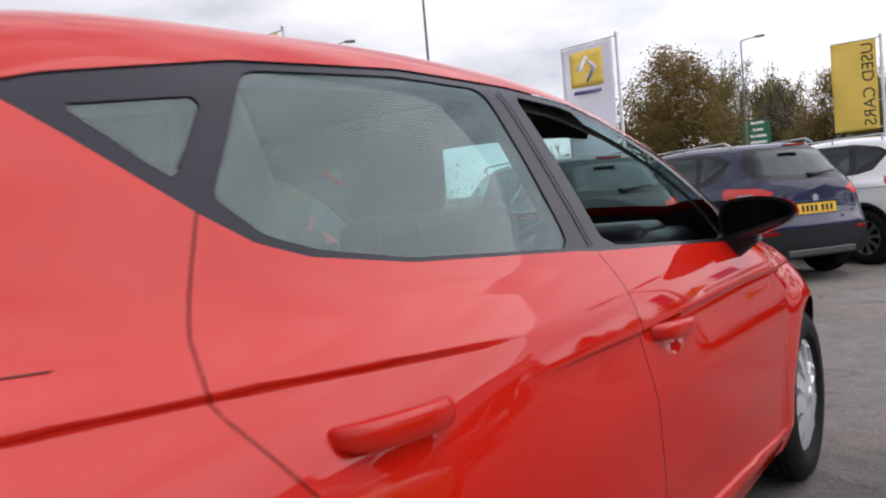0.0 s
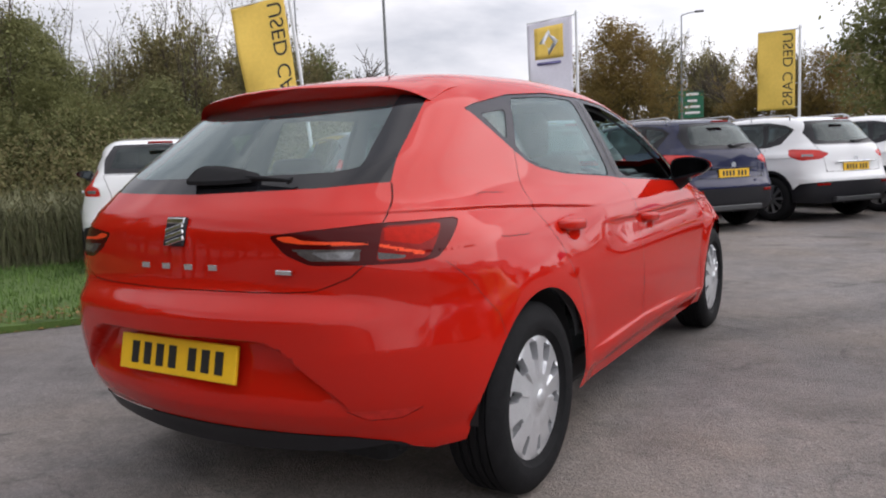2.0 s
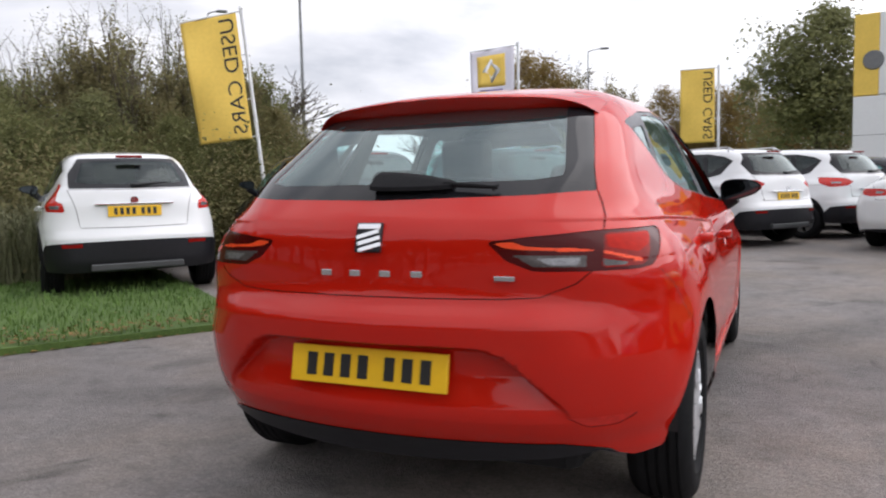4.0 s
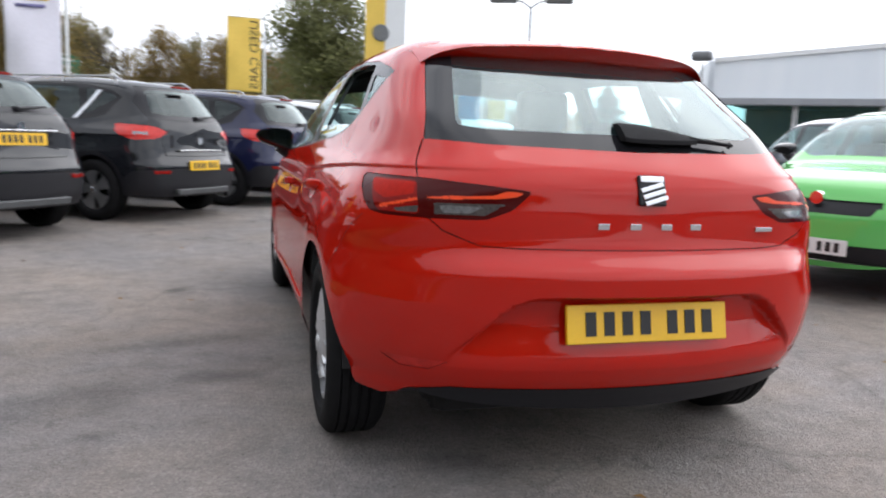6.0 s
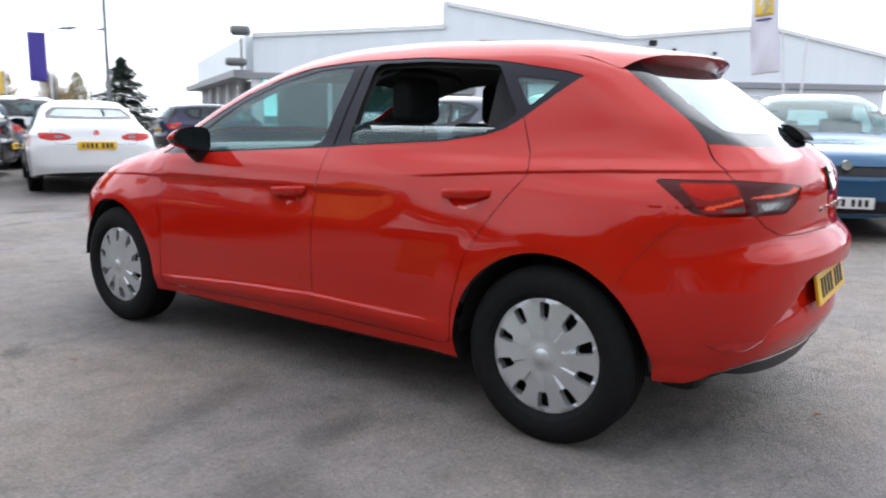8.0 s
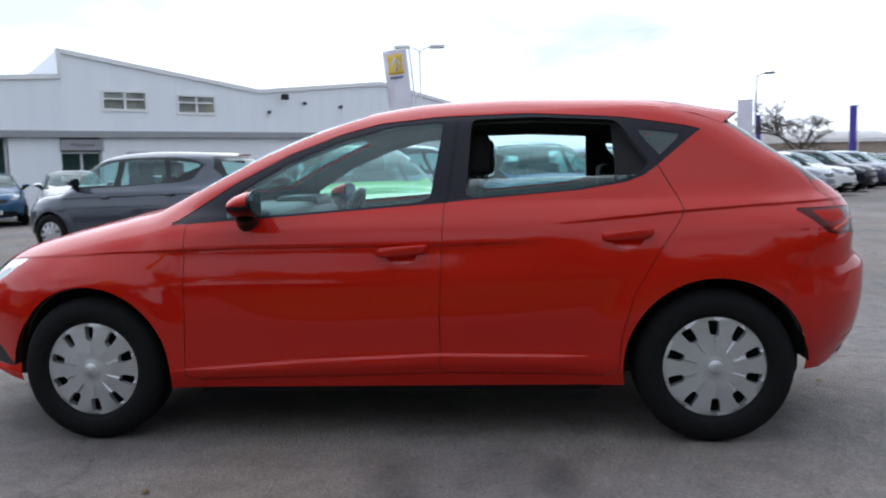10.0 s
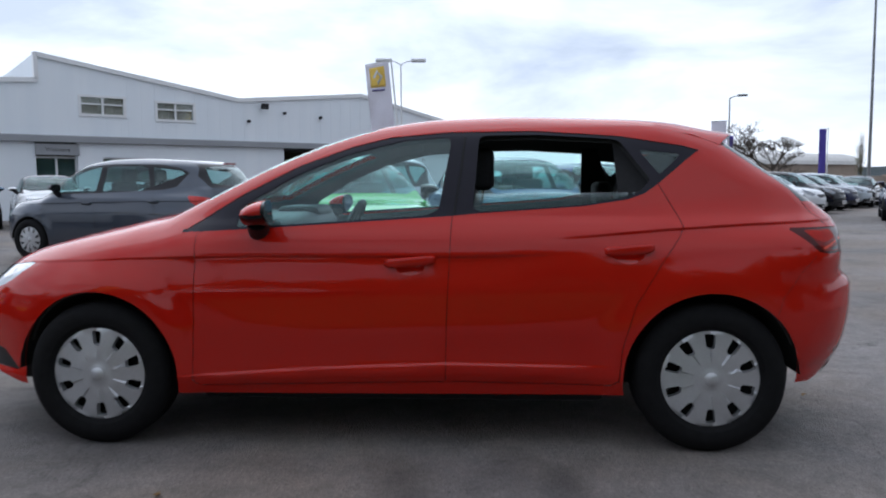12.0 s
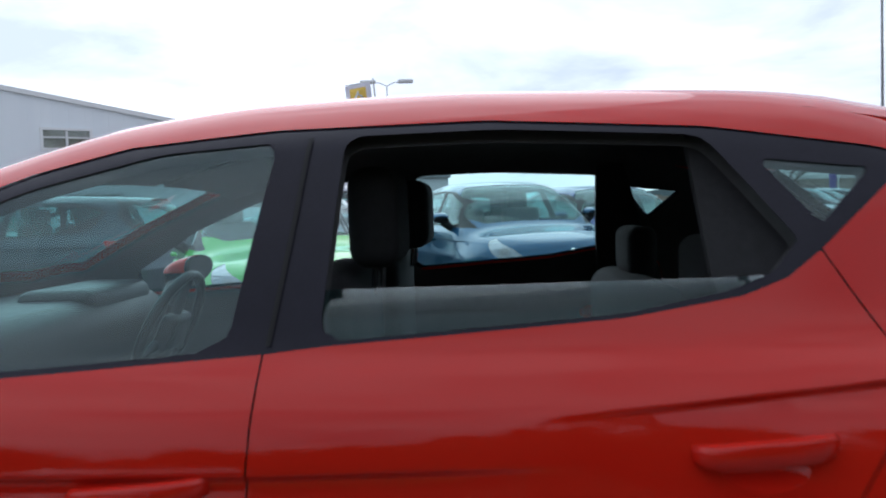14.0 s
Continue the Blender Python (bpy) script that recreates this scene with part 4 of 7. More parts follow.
HATCH.update(
    pan=0.18, gap=0.0015, gap_mat=GAP, dash_z=0.40, front_seat=-0.17, seat_z=0.47, track=0.76, tyre_w=0.195, rim=0.213, slots=10, rim_style="cap", dash=0.78, mirror=(0.782, 0.575, 0.955), mirror_label="red and black door mirror",
    bottom=[(-2.2, 0.245), (-1.9, 0.250), (-1.75, 0.285), (-1.64, 0.295), (-1.6, 0.24), (-0.96, 0.245), (0.95, 0.235), (1.64, 0.2), (1.75, 0.185), (2.2, 0.225)],
    cladding=[(-2.2, 0.346), (-1.93, 0.345), (-1.84, 0.318), (-1.74, 0.25), (2.2, 0.02)],
    dlo=[(0.945, 0.935), (0.70, 1.092), (0.445, 1.221), (0.21, 1.306), (0.04, 1.347), (-0.224, 1.368), (-0.60, 1.37), (-0.97, 1.343), (-1.24, 1.298), (-1.312, 1.279),
         (-1.24, 1.225), (-1.12, 1.130), (-1.06, 1.09), (-0.986, 1.065), (-0.80, 1.038), (-0.33, 1.009), (-0.238, 1.0), (0.59, 0.951)],
    panes=[
        ("front_door_glass", rounded([(0.70, 0.955), (0.69, 1.045), (0.437, 1.190), (0.21, 1.278), (-0.02, 1.333), (-0.232, 1.346), (-0.176, 1.007)], 0.06, 2), GLASS),
        ("rear_door_glass", rounded([(-0.352, 1.352), (-0.62, 1.354), (-0.962, 1.330), (-1.09, 1.150), (-1.04, 1.10), (-0.97, 1.075), (-0.80, 1.046), (-0.325, 1.016)], 0.06, 2), GLASS),
        ("quarter_glass", rounded([(-1.045, 1.285), (-1.232, 1.262), (-1.132, 1.172)], 0.08, 2), GLASS),
    ],
    rear_glass=[(-0.6, 1.42), (0.52, 1.33), (0.535, 1.30), (0.613, 1.052), (0.45, 1.042), (0.0, 1.034), (-0.6, 1.034)],
    rear_clear=rounded([(-0.7, 1.42), (0.44, 1.36), (0.52, 1.10), (0.44, 1.088), (0.0, 1.085), (-0.7, 1.085)], 0.06, 2),
    screen=[(-0.5, 0.98), (0.50, 0.96), (0.66, 0.86), (0.60, 0.45), (0.52, 0.12), (0.3, 0.09), (-0.5, 0.08)],
    tail=[
        ("tail_lamp_reflector", rounded([(45.0 / 60, 0.931), (55.6 / 60, 0.933), (53.6 / 60, 0.898), (50.5 / 60, 0.880), (44.6 / 60, 0.898)], 0.06, 1), LAMPLIT),
        ("tail_lamp_stripe", [(43.8 / 60, 0.889), (51.4 / 60, 0.861), (51.0 / 60, 0.852), (47.5 / 60, 0.866), (43.8 / 60, 0.882)], LAMPSTRIP),
        ("tail_lamp_clear_lens", [(43.4 / 60, 0.867), (48.0 / 60, 0.855), (47.5 / 60, 0.847), (43.4 / 60, 0.847)], LAMPGREY),
        ("tail_lamp_stripe", [(25.3 / 60, 0.913), (28.5 / 60, 0.916), (31.0 / 60, 0.903), (42.0 / 60, 0.893), (42.0 / 60, 0.888), (30.0 / 60, 0.894), (27.0 / 60, 0.900)], LAMPSTRIP),
        ("reversing_lamp", [(32.4 / 60, 0.871), (39.8 / 60, 0.872), (39.0 / 60, 0.851), (34.4 / 60, 0.852)], LAMPWHITE),
        ("tail_lamp_clear_lens", [(28.4 / 60, 0.880), (40.6 / 60, 0.877), (40.4 / 60, 0.846), (32.0 / 60, 0.847)], LAMPGREY),
        ("tail_lamp_lens", rounded([(44.6 / 60, 0.936), (55.8 / 60, 0.936), (51.8 / 60, 0.845), (43.0 / 60, 0.842)], 0.08, 1), LAMPRED),
        ("bumper_reflector", [(36.8 / 60, 0.430), (50.0 / 60, 0.430), (46 / 60, 0.400), (40.5 / 60, 0.399)], LAMPBRIGHT),
        ("tail_lamp", rounded([(24 / 60, 0.917), (31.8 / 60, 0.930), (43.2 / 60, 0.943), (60.3 / 60, 0.944), (53.6 / 60, 0.842), (50 / 60, 0.833), (32 / 60, 0.834), (27.4 / 60, 0.864)], 0.08, 1), LAMPDARK),
    ],
    head=[("fog_recess", [(43 / 60, 0.415), (50 / 60, 0.400), (57 / 60, 0.315), (44 / 60, 0.315)], TRIM),
          ("headlamp", rounded([(20 / 60, 0.655), (36 / 60, 0.765), (58 / 60, 0.80), (50 / 60, 0.70), (36 / 60, 0.63)], 0.1, 1), HEADLAMP)],
    grille=[[(-0.5, 0.64), (0.42, 0.64), (0.34, 0.54), (-0.5, 0.54)], [(-0.5, 0.41), (0.46, 0.41), (0.50, 0.30), (-0.5, 0.30)]],
    side_seams=[
        [(0.87, 0.93), (0.865, 0.83), (0.87, 0.56), (0.885, 0.30), (0.86, 0.275), (-0.21, 0.30), (-0.215, 0.55), (-0.238, 1.0), (0.2, 1.2)],
        [(-0.215, 1.2), (-0.238, 1.0), (-0.215, 0.55), (-0.21, 0.302), (-0.90, 0.29), (-0.935, 0.31), (-0.947, 0.45), (-1.0, 0.63), (-1.11, 0.805), (-1.195, 0.92), (-1.206, 0.95), (-1.19, 1.0), (-1.12, 1.135), (-0.9, 1.2)],
    ],
    rear_seams=[[(-0.7, 1.03), (0.613, 1.052), (0.648, 0.98), (0.651, 0.945), (0.634, 0.835), (0.595, 0.80), (0.50, 0.763), (0.40, 0.758), (-0.7, 0.757)]],
    hatch=[(-0.7, 1.03), (0.613, 1.052), (0.648, 0.98), (0.651, 0.945), (0.634, 0.835), (0.595, 0.80), (0.50, 0.763), (0.40, 0.758), (-0.7, 0.757)],
    doors=[
        ("front_door", [(0.87, 0.93), (0.865, 0.83), (0.87, 0.56), (0.885, 0.30), (0.86, 0.275), (-0.21, 0.30), (-0.215, 0.55), (-0.238, 1.0), (0.2, 1.2)]),
        ("rear_door", [(-0.215, 1.2), (-0.238, 1.0), (-0.215, 0.55), (-0.21, 0.302), (-0.90, 0.29), (-0.935, 0.31), (-0.947, 0.45), (-1.0, 0.63), (-1.11, 0.805), (-1.195, 0.92), (-1.206, 0.95), (-1.19, 1.0), (-1.12, 1.135), (-0.9, 1.2)]),
    ],
    leave_out=(("front_door_glass", True),  # wound down
                ("rear_door_glass", False)),
    labels={"tail_lamp": "smoked red tail lamp", "window_trim": "satin black window surround", "rear_cladding": "black lower bumper", "body": "glossy red body shell", "door_gap": "dark gap round the doors", "tailgate_gap": "dark gap round the tailgate"},
)
HATCH["y1"], HATCH["border_mat"], HATCH["dlo_mat"], HATCH["rear_mat"] = 2.22, GLOSSB, SATIN, BACKGLASS
HATCH["dishes"] = [("rear_finger_dish", -0.975, 0.834), ("front_finger_dish", -0.063, 0.787)]
_rear_phi = lambda x, y, z: np.degrees(np.arctan2(x, -(y + 1.2)))
_lamp = lambda x, y, z: (z > 0.78) & (z < 0.99) & (y < -1.55) & (x > 0.25)
_bump = lambda x, y, z: (z > 0.36) & (z < 0.78) & (y < -1.7)
_dish = lambda x, y, z: (x > 0.6) & (np.minimum(np.hypot(y + 0.975, (z - 0.846) * 1.7), np.hypot(y + 0.063, (z - 0.799) * 1.7)) < 0.09)
HATCH["finer"] = [
    (lambda x, y, z: z, (0.755, 0.89, 0.0085), _dish), (lambda x, y, z: y, (-1.04, -0.90, 0.012), _dish), (lambda x, y, z: y, (-0.13, 0.01, 0.012), _dish),
    (lambda x, y, z: z, (0.80, 0.965, 0.011), _lamp), (_rear_phi, (20, 64, 1.3), _lamp),
    (lambda x, y, z: z, (0.38, 0.77, 0.0125), _bump), (lambda x, y, z: x, (0.012, 0.80, 0.0165), _bump),
]


# ---- the other parked cars ----
def car_spec(kind, L, H, W, wb, fo, belt, hood, ws, wt, **more):
    """Outline of a parked car: length, height, width, wheelbase, front overhang, belt and bonnet height, windscreen foot and head (y)."""
    f, r = wb / 2, -wb / 2
    y1, y0 = f + fo, f + fo - L
    k, kx = H / 1.459, W / 1.76
    boot = kind == "saloon"
    roof_end = y0 + (1.35 if boot else 0.42)
    rear_z = belt + 0.05
    top = [(y1 + 0.25, hood - 0.45), (y1 - 0.02, hood - 0.26), (y1 - 0.16, hood - 0.16), (y1 - 0.45, hood - 0.08), (ws + 0.05, hood), (ws - 0.15, hood + 0.11), ((ws + wt) / 2, (hood + H) / 2 + 0.03),
           (wt, H - 0.055), (wt - 0.4, H - 0.008), (wt - 0.8, H), (roof_end + 0.5, H - 0.03), (roof_end, H - 0.085)]
    if boot:
        top += [(roof_end - 0.5, 1.16), (y0 + 0.45, 1.06), (y0 + 0.1, 1.045), (y0 - 0.3, 0.98)]
        rear = [(0.1, y0 + 0.2), (0.3, y0 + 0.06), (0.45, y0), (0.7, y0 + 0.005), (0.85, y0 + 0.05), (1.0, y0 + 0.09), (1.2, y0 + 0.13), (1.7, y0 + 0.2)]
    else:
        top += [(y0 + 0.2, H - 0.14), (y0 - 0.3, H - 0.35)]
        rear = [(0.1, y0 + 0.2), (0.25, y0 + 0.06), (0.42, y0 + 0.005), (0.62, y0), (0.72, y0 + 0.04), (0.8, y0 + 0.06), (rear_z, y0 + 0.10), (rear_z + 0.08, y0 + 0.16), (H - 0.12, y0 + 0.40), (H + 0.2, y0 + 0.66)]
    low = 0.3 if kind == "suv" else 0.25
    side = [(0.1, 0.78 * kx), (low, 0.85 * kx), (0.45, 0.872 * kx), (0.66 * k, 0.88 * kx), (0.78 * k, 0.865 * kx), (belt - 0.07, 0.835 * kx), (belt, 0.79 * kx),
            (belt + 0.12, 0.735 * kx), (belt + 0.26, 0.67 * kx), (H - 0.10, 0.605 * kx), (H - 0.03, 0.55 * kx), (H + 0.25, 0.2 * kx)]
    tip = y0 + (1.25 if boot else 0.62)
    a = [(ws - 0.02, belt - 0.02), (ws - 0.30, belt + 0.12), ((ws + wt) / 2 - 0.02, (belt + H) / 2 + 0.02), (wt - 0.02, H - 0.125), (wt - 0.5, H - 0.095), (roof_end + 0.7, H - 0.11), (tip + 0.15, H - 0.17), (tip, H - 0.24),
         (tip + 0.15, belt + 0.10), (tip + 0.35, belt + 0.055), (0.0, belt + 0.01)]
    p1, p2 = more.get("pillars", (ws - 1.12, ws - 2.0))
    zt = H - 0.13
    pane1 = [(ws - 0.24, belt + 0.02), (ws - 0.34, belt + 0.09), ((ws + wt) / 2 - 0.06, (belt + H) / 2 - 0.01), (wt - 0.06, zt - 0.02), (p1 + 0.05, zt + 0.015), (p1 + 0.05, belt + 0.025)]
    pane2 = [(p1 - 0.05, belt + 0.03), (p1 - 0.05, zt + 0.015), (p2 + 0.10, zt), (p2 - 0.03, belt + 0.10), (p2 + 0.12, belt + 0.045)]
    panes = [("front_door_glass", rounded(pane1, 0.06, 1), GLASS), ("rear_door_glass", rounded(pane2, 0.06, 1), more.get("privacy", GLASS))]
    if p2 - tip > 0.22:
        panes.append(("quarter_glass", rounded([(p2 - 0.0, zt - 0.01), (tip + 0.15, H - 0.20), (tip + 0.06, H - 0.25), (p2 - 0.10, belt + 0.10)], 0.06, 1), more.get("privacy", GLASS)))
    hw = 0.60 * kx
    zg0, zg1 = (1.09, H - 0.11) if boot else (rear_z + 0.02, H - 0.105)
    s = dict(
        y0=y0, y1=y1, height=H, belt=belt, axle_f=f, axle_r=r, wheel_r=more.get("wheel_r", 0.32), arch_r=more.get("wheel_r", 0.32) + 0.045, k_rear=0.24, k_roof=0.13, bow=0.2, bow_up=0.12, nose_bow=0.34,
        top=top, rear=rear, nose=[(0.1, y1 - 0.2), (0.25, y1 - 0.05), (0.42, y1), (0.6, y1 - 0.005), (hood - 0.25, y1 - 0.06), (hood, y1 - 0.2), (H, y1 - 0.9), (H + 0.3, y1 - 1.2)], side=side,
        plan=[(y0 - 0.3, 0.9), (y0 + 0.2, 0.955), (r, 0.995), (0, 1.0), (f, 0.985), (y1 - 0.2, 0.91), (y1 + 0.2, 0.84)],
        cab=[(y0 - 0.3, 0.84), (y0 + 0.5, 0.925), (r + 0.2, 0.975), (0, 1.0), (ws - 0.3, 0.98), (y1, 0.8)],
        creases=[([(y0, belt - 0.10), (0, belt - 0.12), (y1, belt - 0.17)], (y0 - 0.5, y1 + 0.3), 0.010, 0.2)],
        bottom=[(y0, low - 0.02), (r - 0.36, low), (r - 0.3, low - 0.02), (f + 0.3, low - 0.03), (y1, low - 0.06)],
        track=0.76 * kx + 0.02, tyre_w=0.205, rim=more.get("rim", 0.21), slots=more.get("slots", 5), rim_style=more.get("rim_style", "spoke"), dash=ws - 0.40, mirror=(0.80 * kx, ws - 0.42, belt + 0.03),
        seat_z=belt - 0.46, front_seat=ws - 1.15, rear_seat=ws - 2.0, pan=low - 0.02,
        dlo=a, panes=panes, rear_glass=[(-0.7, zg1), (hw * 0.80, zg1 - 0.01), (hw * 0.98, (zg0 + zg1) / 2), (hw * 1.0, zg0 + 0.01), (-0.7, zg0 - 0.01)],
        rear_clear=rounded([(-0.9, zg1 - 0.03), (hw * 0.74, zg1 - 0.04), (hw * 0.90, zg0 + 0.06), (-0.9, zg0 + 0.03)], 0.08, 1), rear_mat=more.get("privacy", GLASS),
        screen=[(-0.6, ws - 0.04), (0.52 * kx, ws - 0.06), (0.70 * kx, ws - 0.22), (0.60 * kx, wt + 0.15), (0.5 * kx, wt + 0.02), (-0.6, wt - 0.02)],
        tail=more.get("tail") or [
            ("reversing_lamp", [(44 / 60, belt - 0.15), (52 / 60, belt - 0.14), (52 / 60, belt - 0.17), (45 / 60, belt - 0.18)], LAMPWHITE),
            ("tail_lamp", rounded([(36 / 60, belt - 0.10), (50 / 60, belt - 0.05), (64 / 60, belt - 0.03), (60 / 60, belt - 0.13), (52 / 60, belt - 0.22), (40 / 60, belt - 0.19)], 0.12, 1), LAMPBRIGHT)],
        head=[("headlamp_bulb", [(40 / 60, hood - 0.20), (47 / 60, hood - 0.19), (47 / 60, hood - 0.27), (40 / 60, hood - 0.27)], LAMPWHITE),
              ("headlamp", rounded([(31 / 60, hood - 0.27), (38 / 60, hood - 0.20), (56 / 60, hood - 0.10), (60 / 60, hood - 0.13), (52 / 60, hood - 0.25), (40 / 60, hood - 0.32)], 0.1, 1), HEADLAMP)],
        grille=[[(-0.6, hood - 0.27), (0.42, hood - 0.27), (0.36, hood - 0.37), (-0.6, hood - 0.37)], [(-0.6, 0.42), (0.58, 0.42), (0.62, 0.29), (-0.6, 0.29)]],
        side_seams=[[(ws - 0.10, belt - 0.02), (ws - 0.10, low + 0.15), (ws - 0.2, low + 0.06), (p1, low + 0.06), (p1, belt + 0.2)],
                    [(p1, belt + 0.2), (p1, low + 0.06), (r + 0.42, low + 0.06), (r + 0.36, 0.5), (r + 0.22, 0.70), (p2 - 0.12, belt - 0.05), (p2 - 0.08, belt + 0.15)]],
        rear_seams=[[(-0.8, zg0 - 0.02), (hw * 1.02, zg0), (0.55 * kx, belt - 0.12), (0.52 * kx, 0.74), (-0.8, 0.72)]],
        labels={"body": more.get("shell", "painted body shell"), "tail_lamp": "red tail lamp", "door_gap": "dark gap round the doors"},
    )
    if kind == "suv":
        s.update(cladding=[(y0, 0.60), (y0 + 0.30, 0.57), (r - 0.33, 0.42), (r, 0.36), (f, 0.34), (y1, 0.40)], arch_trim=0.045)
    else:
        s.update(cladding=[(y0, 0.34), (r - 0.3, 0.2), (y1, 0.05)])
    s["rails"] = more.get("rails", False)
    for key in ("cap", "plate_z", "strip"):
        if key in more:
            s[key] = more[key]
    s["waist"] = (p2, belt, H)
    s["kind"] = kind
    return s


FASCIA_GREY = material("satin_grey_plastic", (0.07, 0.072, 0.075), 0.4, 0.3, 12, 0.1)


def parked_car(m, s, colour, label, group, front_plate=True):
    car = empty("parked_car", m, label, "car", group)
    shape = car_body(car, s, colour, 0.055)
    under(car, s)
    add_wheels(car, s)
    seats(car, s)
    mirrors(car, s, s.get("cap", colour))
    if s["kind"] == "suv":
        for sx in (1, -1):
            xb, zb = sx * 0.60 * s["track"] / 0.78, 0.56
            yb = float(shape.rear(zb) + 0.2 * xb * xb) - 0.004
            m_ = Matrix.Translation((xb, yb + 0.03, zb)) @ pose(0, 0, 0, 0, 0, sx * 18)
            part("bumper_reflector", box(bmesh.new(), (-0.10, -0.03, -0.020), (0.10, 0.02, 0.020), m_, 0.006), LAMPRED, car, "red bumper reflector")
        zt = s.get("plate_z", 0.80) + 0.075 if s.get("plate_z", 0.8) > 0.7 else 0.80
        yb = float(shape.rear(zt))
        part("plate_trim", box(bmesh.new(), (-0.38, yb - 0.022, zt - 0.008), (0.38, yb + 0.02, zt + 0.008), None, 0.005), CHROME if colour is not NAVY else colour, car, "strip over the number plate")
        yb = float(shape.rear(0.36))
        part("skid_plate", box(bmesh.new(), (-0.45, yb - 0.018, 0.30), (0.45, yb + 0.05, 0.37), None, 0.012), FASCIA_GREY, car, "grey skid plate")
    p1 = s["side_seams"][0][3][0]
    zh = s["belt"] - 0.15
    handle(car, shape, p1 + 0.25, p1 + 0.07, zh, zh + 0.01, colour)
    handle(car, shape, s["axle_r"] + 0.36, s["axle_r"] + 0.18, zh + 0.03, zh + 0.04, colour)
    zp = s["plate_z"] if "plate_z" in s else 0.80 if s["kind"] == "suv" else (0.72 if s["kind"] == "saloon" else 0.56)
    yp = float(shape.rear(zp)) - 0.004
    plate(car, yp, zp, -4)
    plate(car, float(shape.nose(0.42)) + 0.012, 0.40, 0, True)
    zb = max(0.905, zp + 0.11)
    y = float(shape.rear(zb)) - 0.004
    bm = bmesh.new()
    rod(bm, (0, y + 0.02, zb), (0, y - 0.008, zb), 0.042, 0.040, 20)
    part("badge", bm, CHROME, car, "plain chrome badge")
    bm = bmesh.new()
    yn = s["y1"] - 0.045
    rod(bm, (0, yn - 0.02, s["top"][2][1] - 0.10), (0, yn + 0.015, s["top"][2][1] - 0.10), 0.05, 0.046, 20)
    part("badge", bm, CHROME, car, "plain chrome badge")
    if s["kind"] != "saloon":
        zw = s["rear_glass"][-1][1] + 0.045
        ry = lambda x: float(shape.rear(zw) + 0.26 * x * x) - 0.03
        bm = bmesh.new()
        rod(bm, (0, ry(0), zw), (0.34, ry(0.34), zw + 0.03), 0.022, 0.008, 8)
        rod(bm, (0, ry(0) + 0.05, zw), (0, ry(0) - 0.01, zw), 0.026, 0.02, 10)
        part("rear_wiper", bm, TRIM, car, "", True)
        bm = bmesh.new()
        zs = s["height"] - 0.10
        ye = s["y0"] + 0.34
        box(bm, (-0.13, ye - 0.03, zs - 0.012), (0.13, ye + 0.03, zs + 0.012), None, 0.006)
        part("brake_lamp", bm, LAMPRED, car, "red high-level brake lamp")
    if s.get("strip"):
        # A bright slanted strip on the pillar behind the rear door.
        p2, belt, H = s["waist"]
        for sx in (1, -1):
            bm = bmesh.new()
            rows = []
            for i in range(7):
                u = i / 6
                yc, zc = p2 + 0.02 - 0.24 * u, belt + 0.06 + (H - 0.17 - belt - 0.06) * u
                w = [float(shape.half_width(np.array([yc + d]), np.array([zc]))[0]) for d in (0.028, -0.028)]
                rows.append([bm.verts.new((sx * (w[0] + 0.006), yc + 0.028, zc)), bm.verts.new((sx * (w[1] + 0.006), yc - 0.028, zc)),
                             bm.verts.new((sx * (w[1] - 0.01), yc - 0.030, zc)), bm.verts.new((sx * (w[0] - 0.01), yc + 0.030, zc))])
            for p, q in zip(rows, rows[1:]):
                for j in range(4):
                    bm.faces.new((p[j], p[(j + 1) % 4], q[(j + 1) % 4], q[j]))
            bm.faces.new(rows[0])
            bm.faces.new(rows[-1])
            bmesh.ops.recalc_face_normals(bm, faces=bm.faces)
            part("pillar_strip", bm, CHROME, car, "bright metal strip on the pillar", True)
    if s["rails"]:
        for sx in (1, -1):
            bm = bmesh.new()
            x = sx * 0.56 * s["track"] / 0.78
            ya, yb = s["y0"] + 0.75, s["axle_f"] - 1.15
            zr = s["height"] - 0.035
            for q in (ya, (ya + yb) / 2, yb):
                rod(bm, (x, q, zr - 0.06), (x, q, zr + 0.02), 0.012)
            rod(bm, (x, ya - 0.1, zr - 0.03), (x, ya, zr + 0.02), 0.011)
            rod(bm, (x, ya, zr + 0.02), (x, yb, zr + 0.025), 0.011)
            rod(bm, (x, yb, zr + 0.025), (x, yb + 0.1, zr - 0.025), 0.014)
            part("roof_rail", bm, ALLOY, car, "silver roof rail")
    return car


def heading(x, y, hx, hy, back_axle=None, front_axle=None):
    """Pose of a car whose rear (or front) axle's middle stands at x, y and whose nose points along (hx, hy)."""
    h = Vector((hx, hy, 0)).normalized()
    o = Vector((x, y, 0))
    if back_axle is not None:
        o -= h * back_axle
    if front_axle is not None:
        o -= h * front_axle
    return Matrix.Translation(o) @ pose(0, 0, 0, 0, 0, math.degrees(math.atan2(-h.x, h.y)))


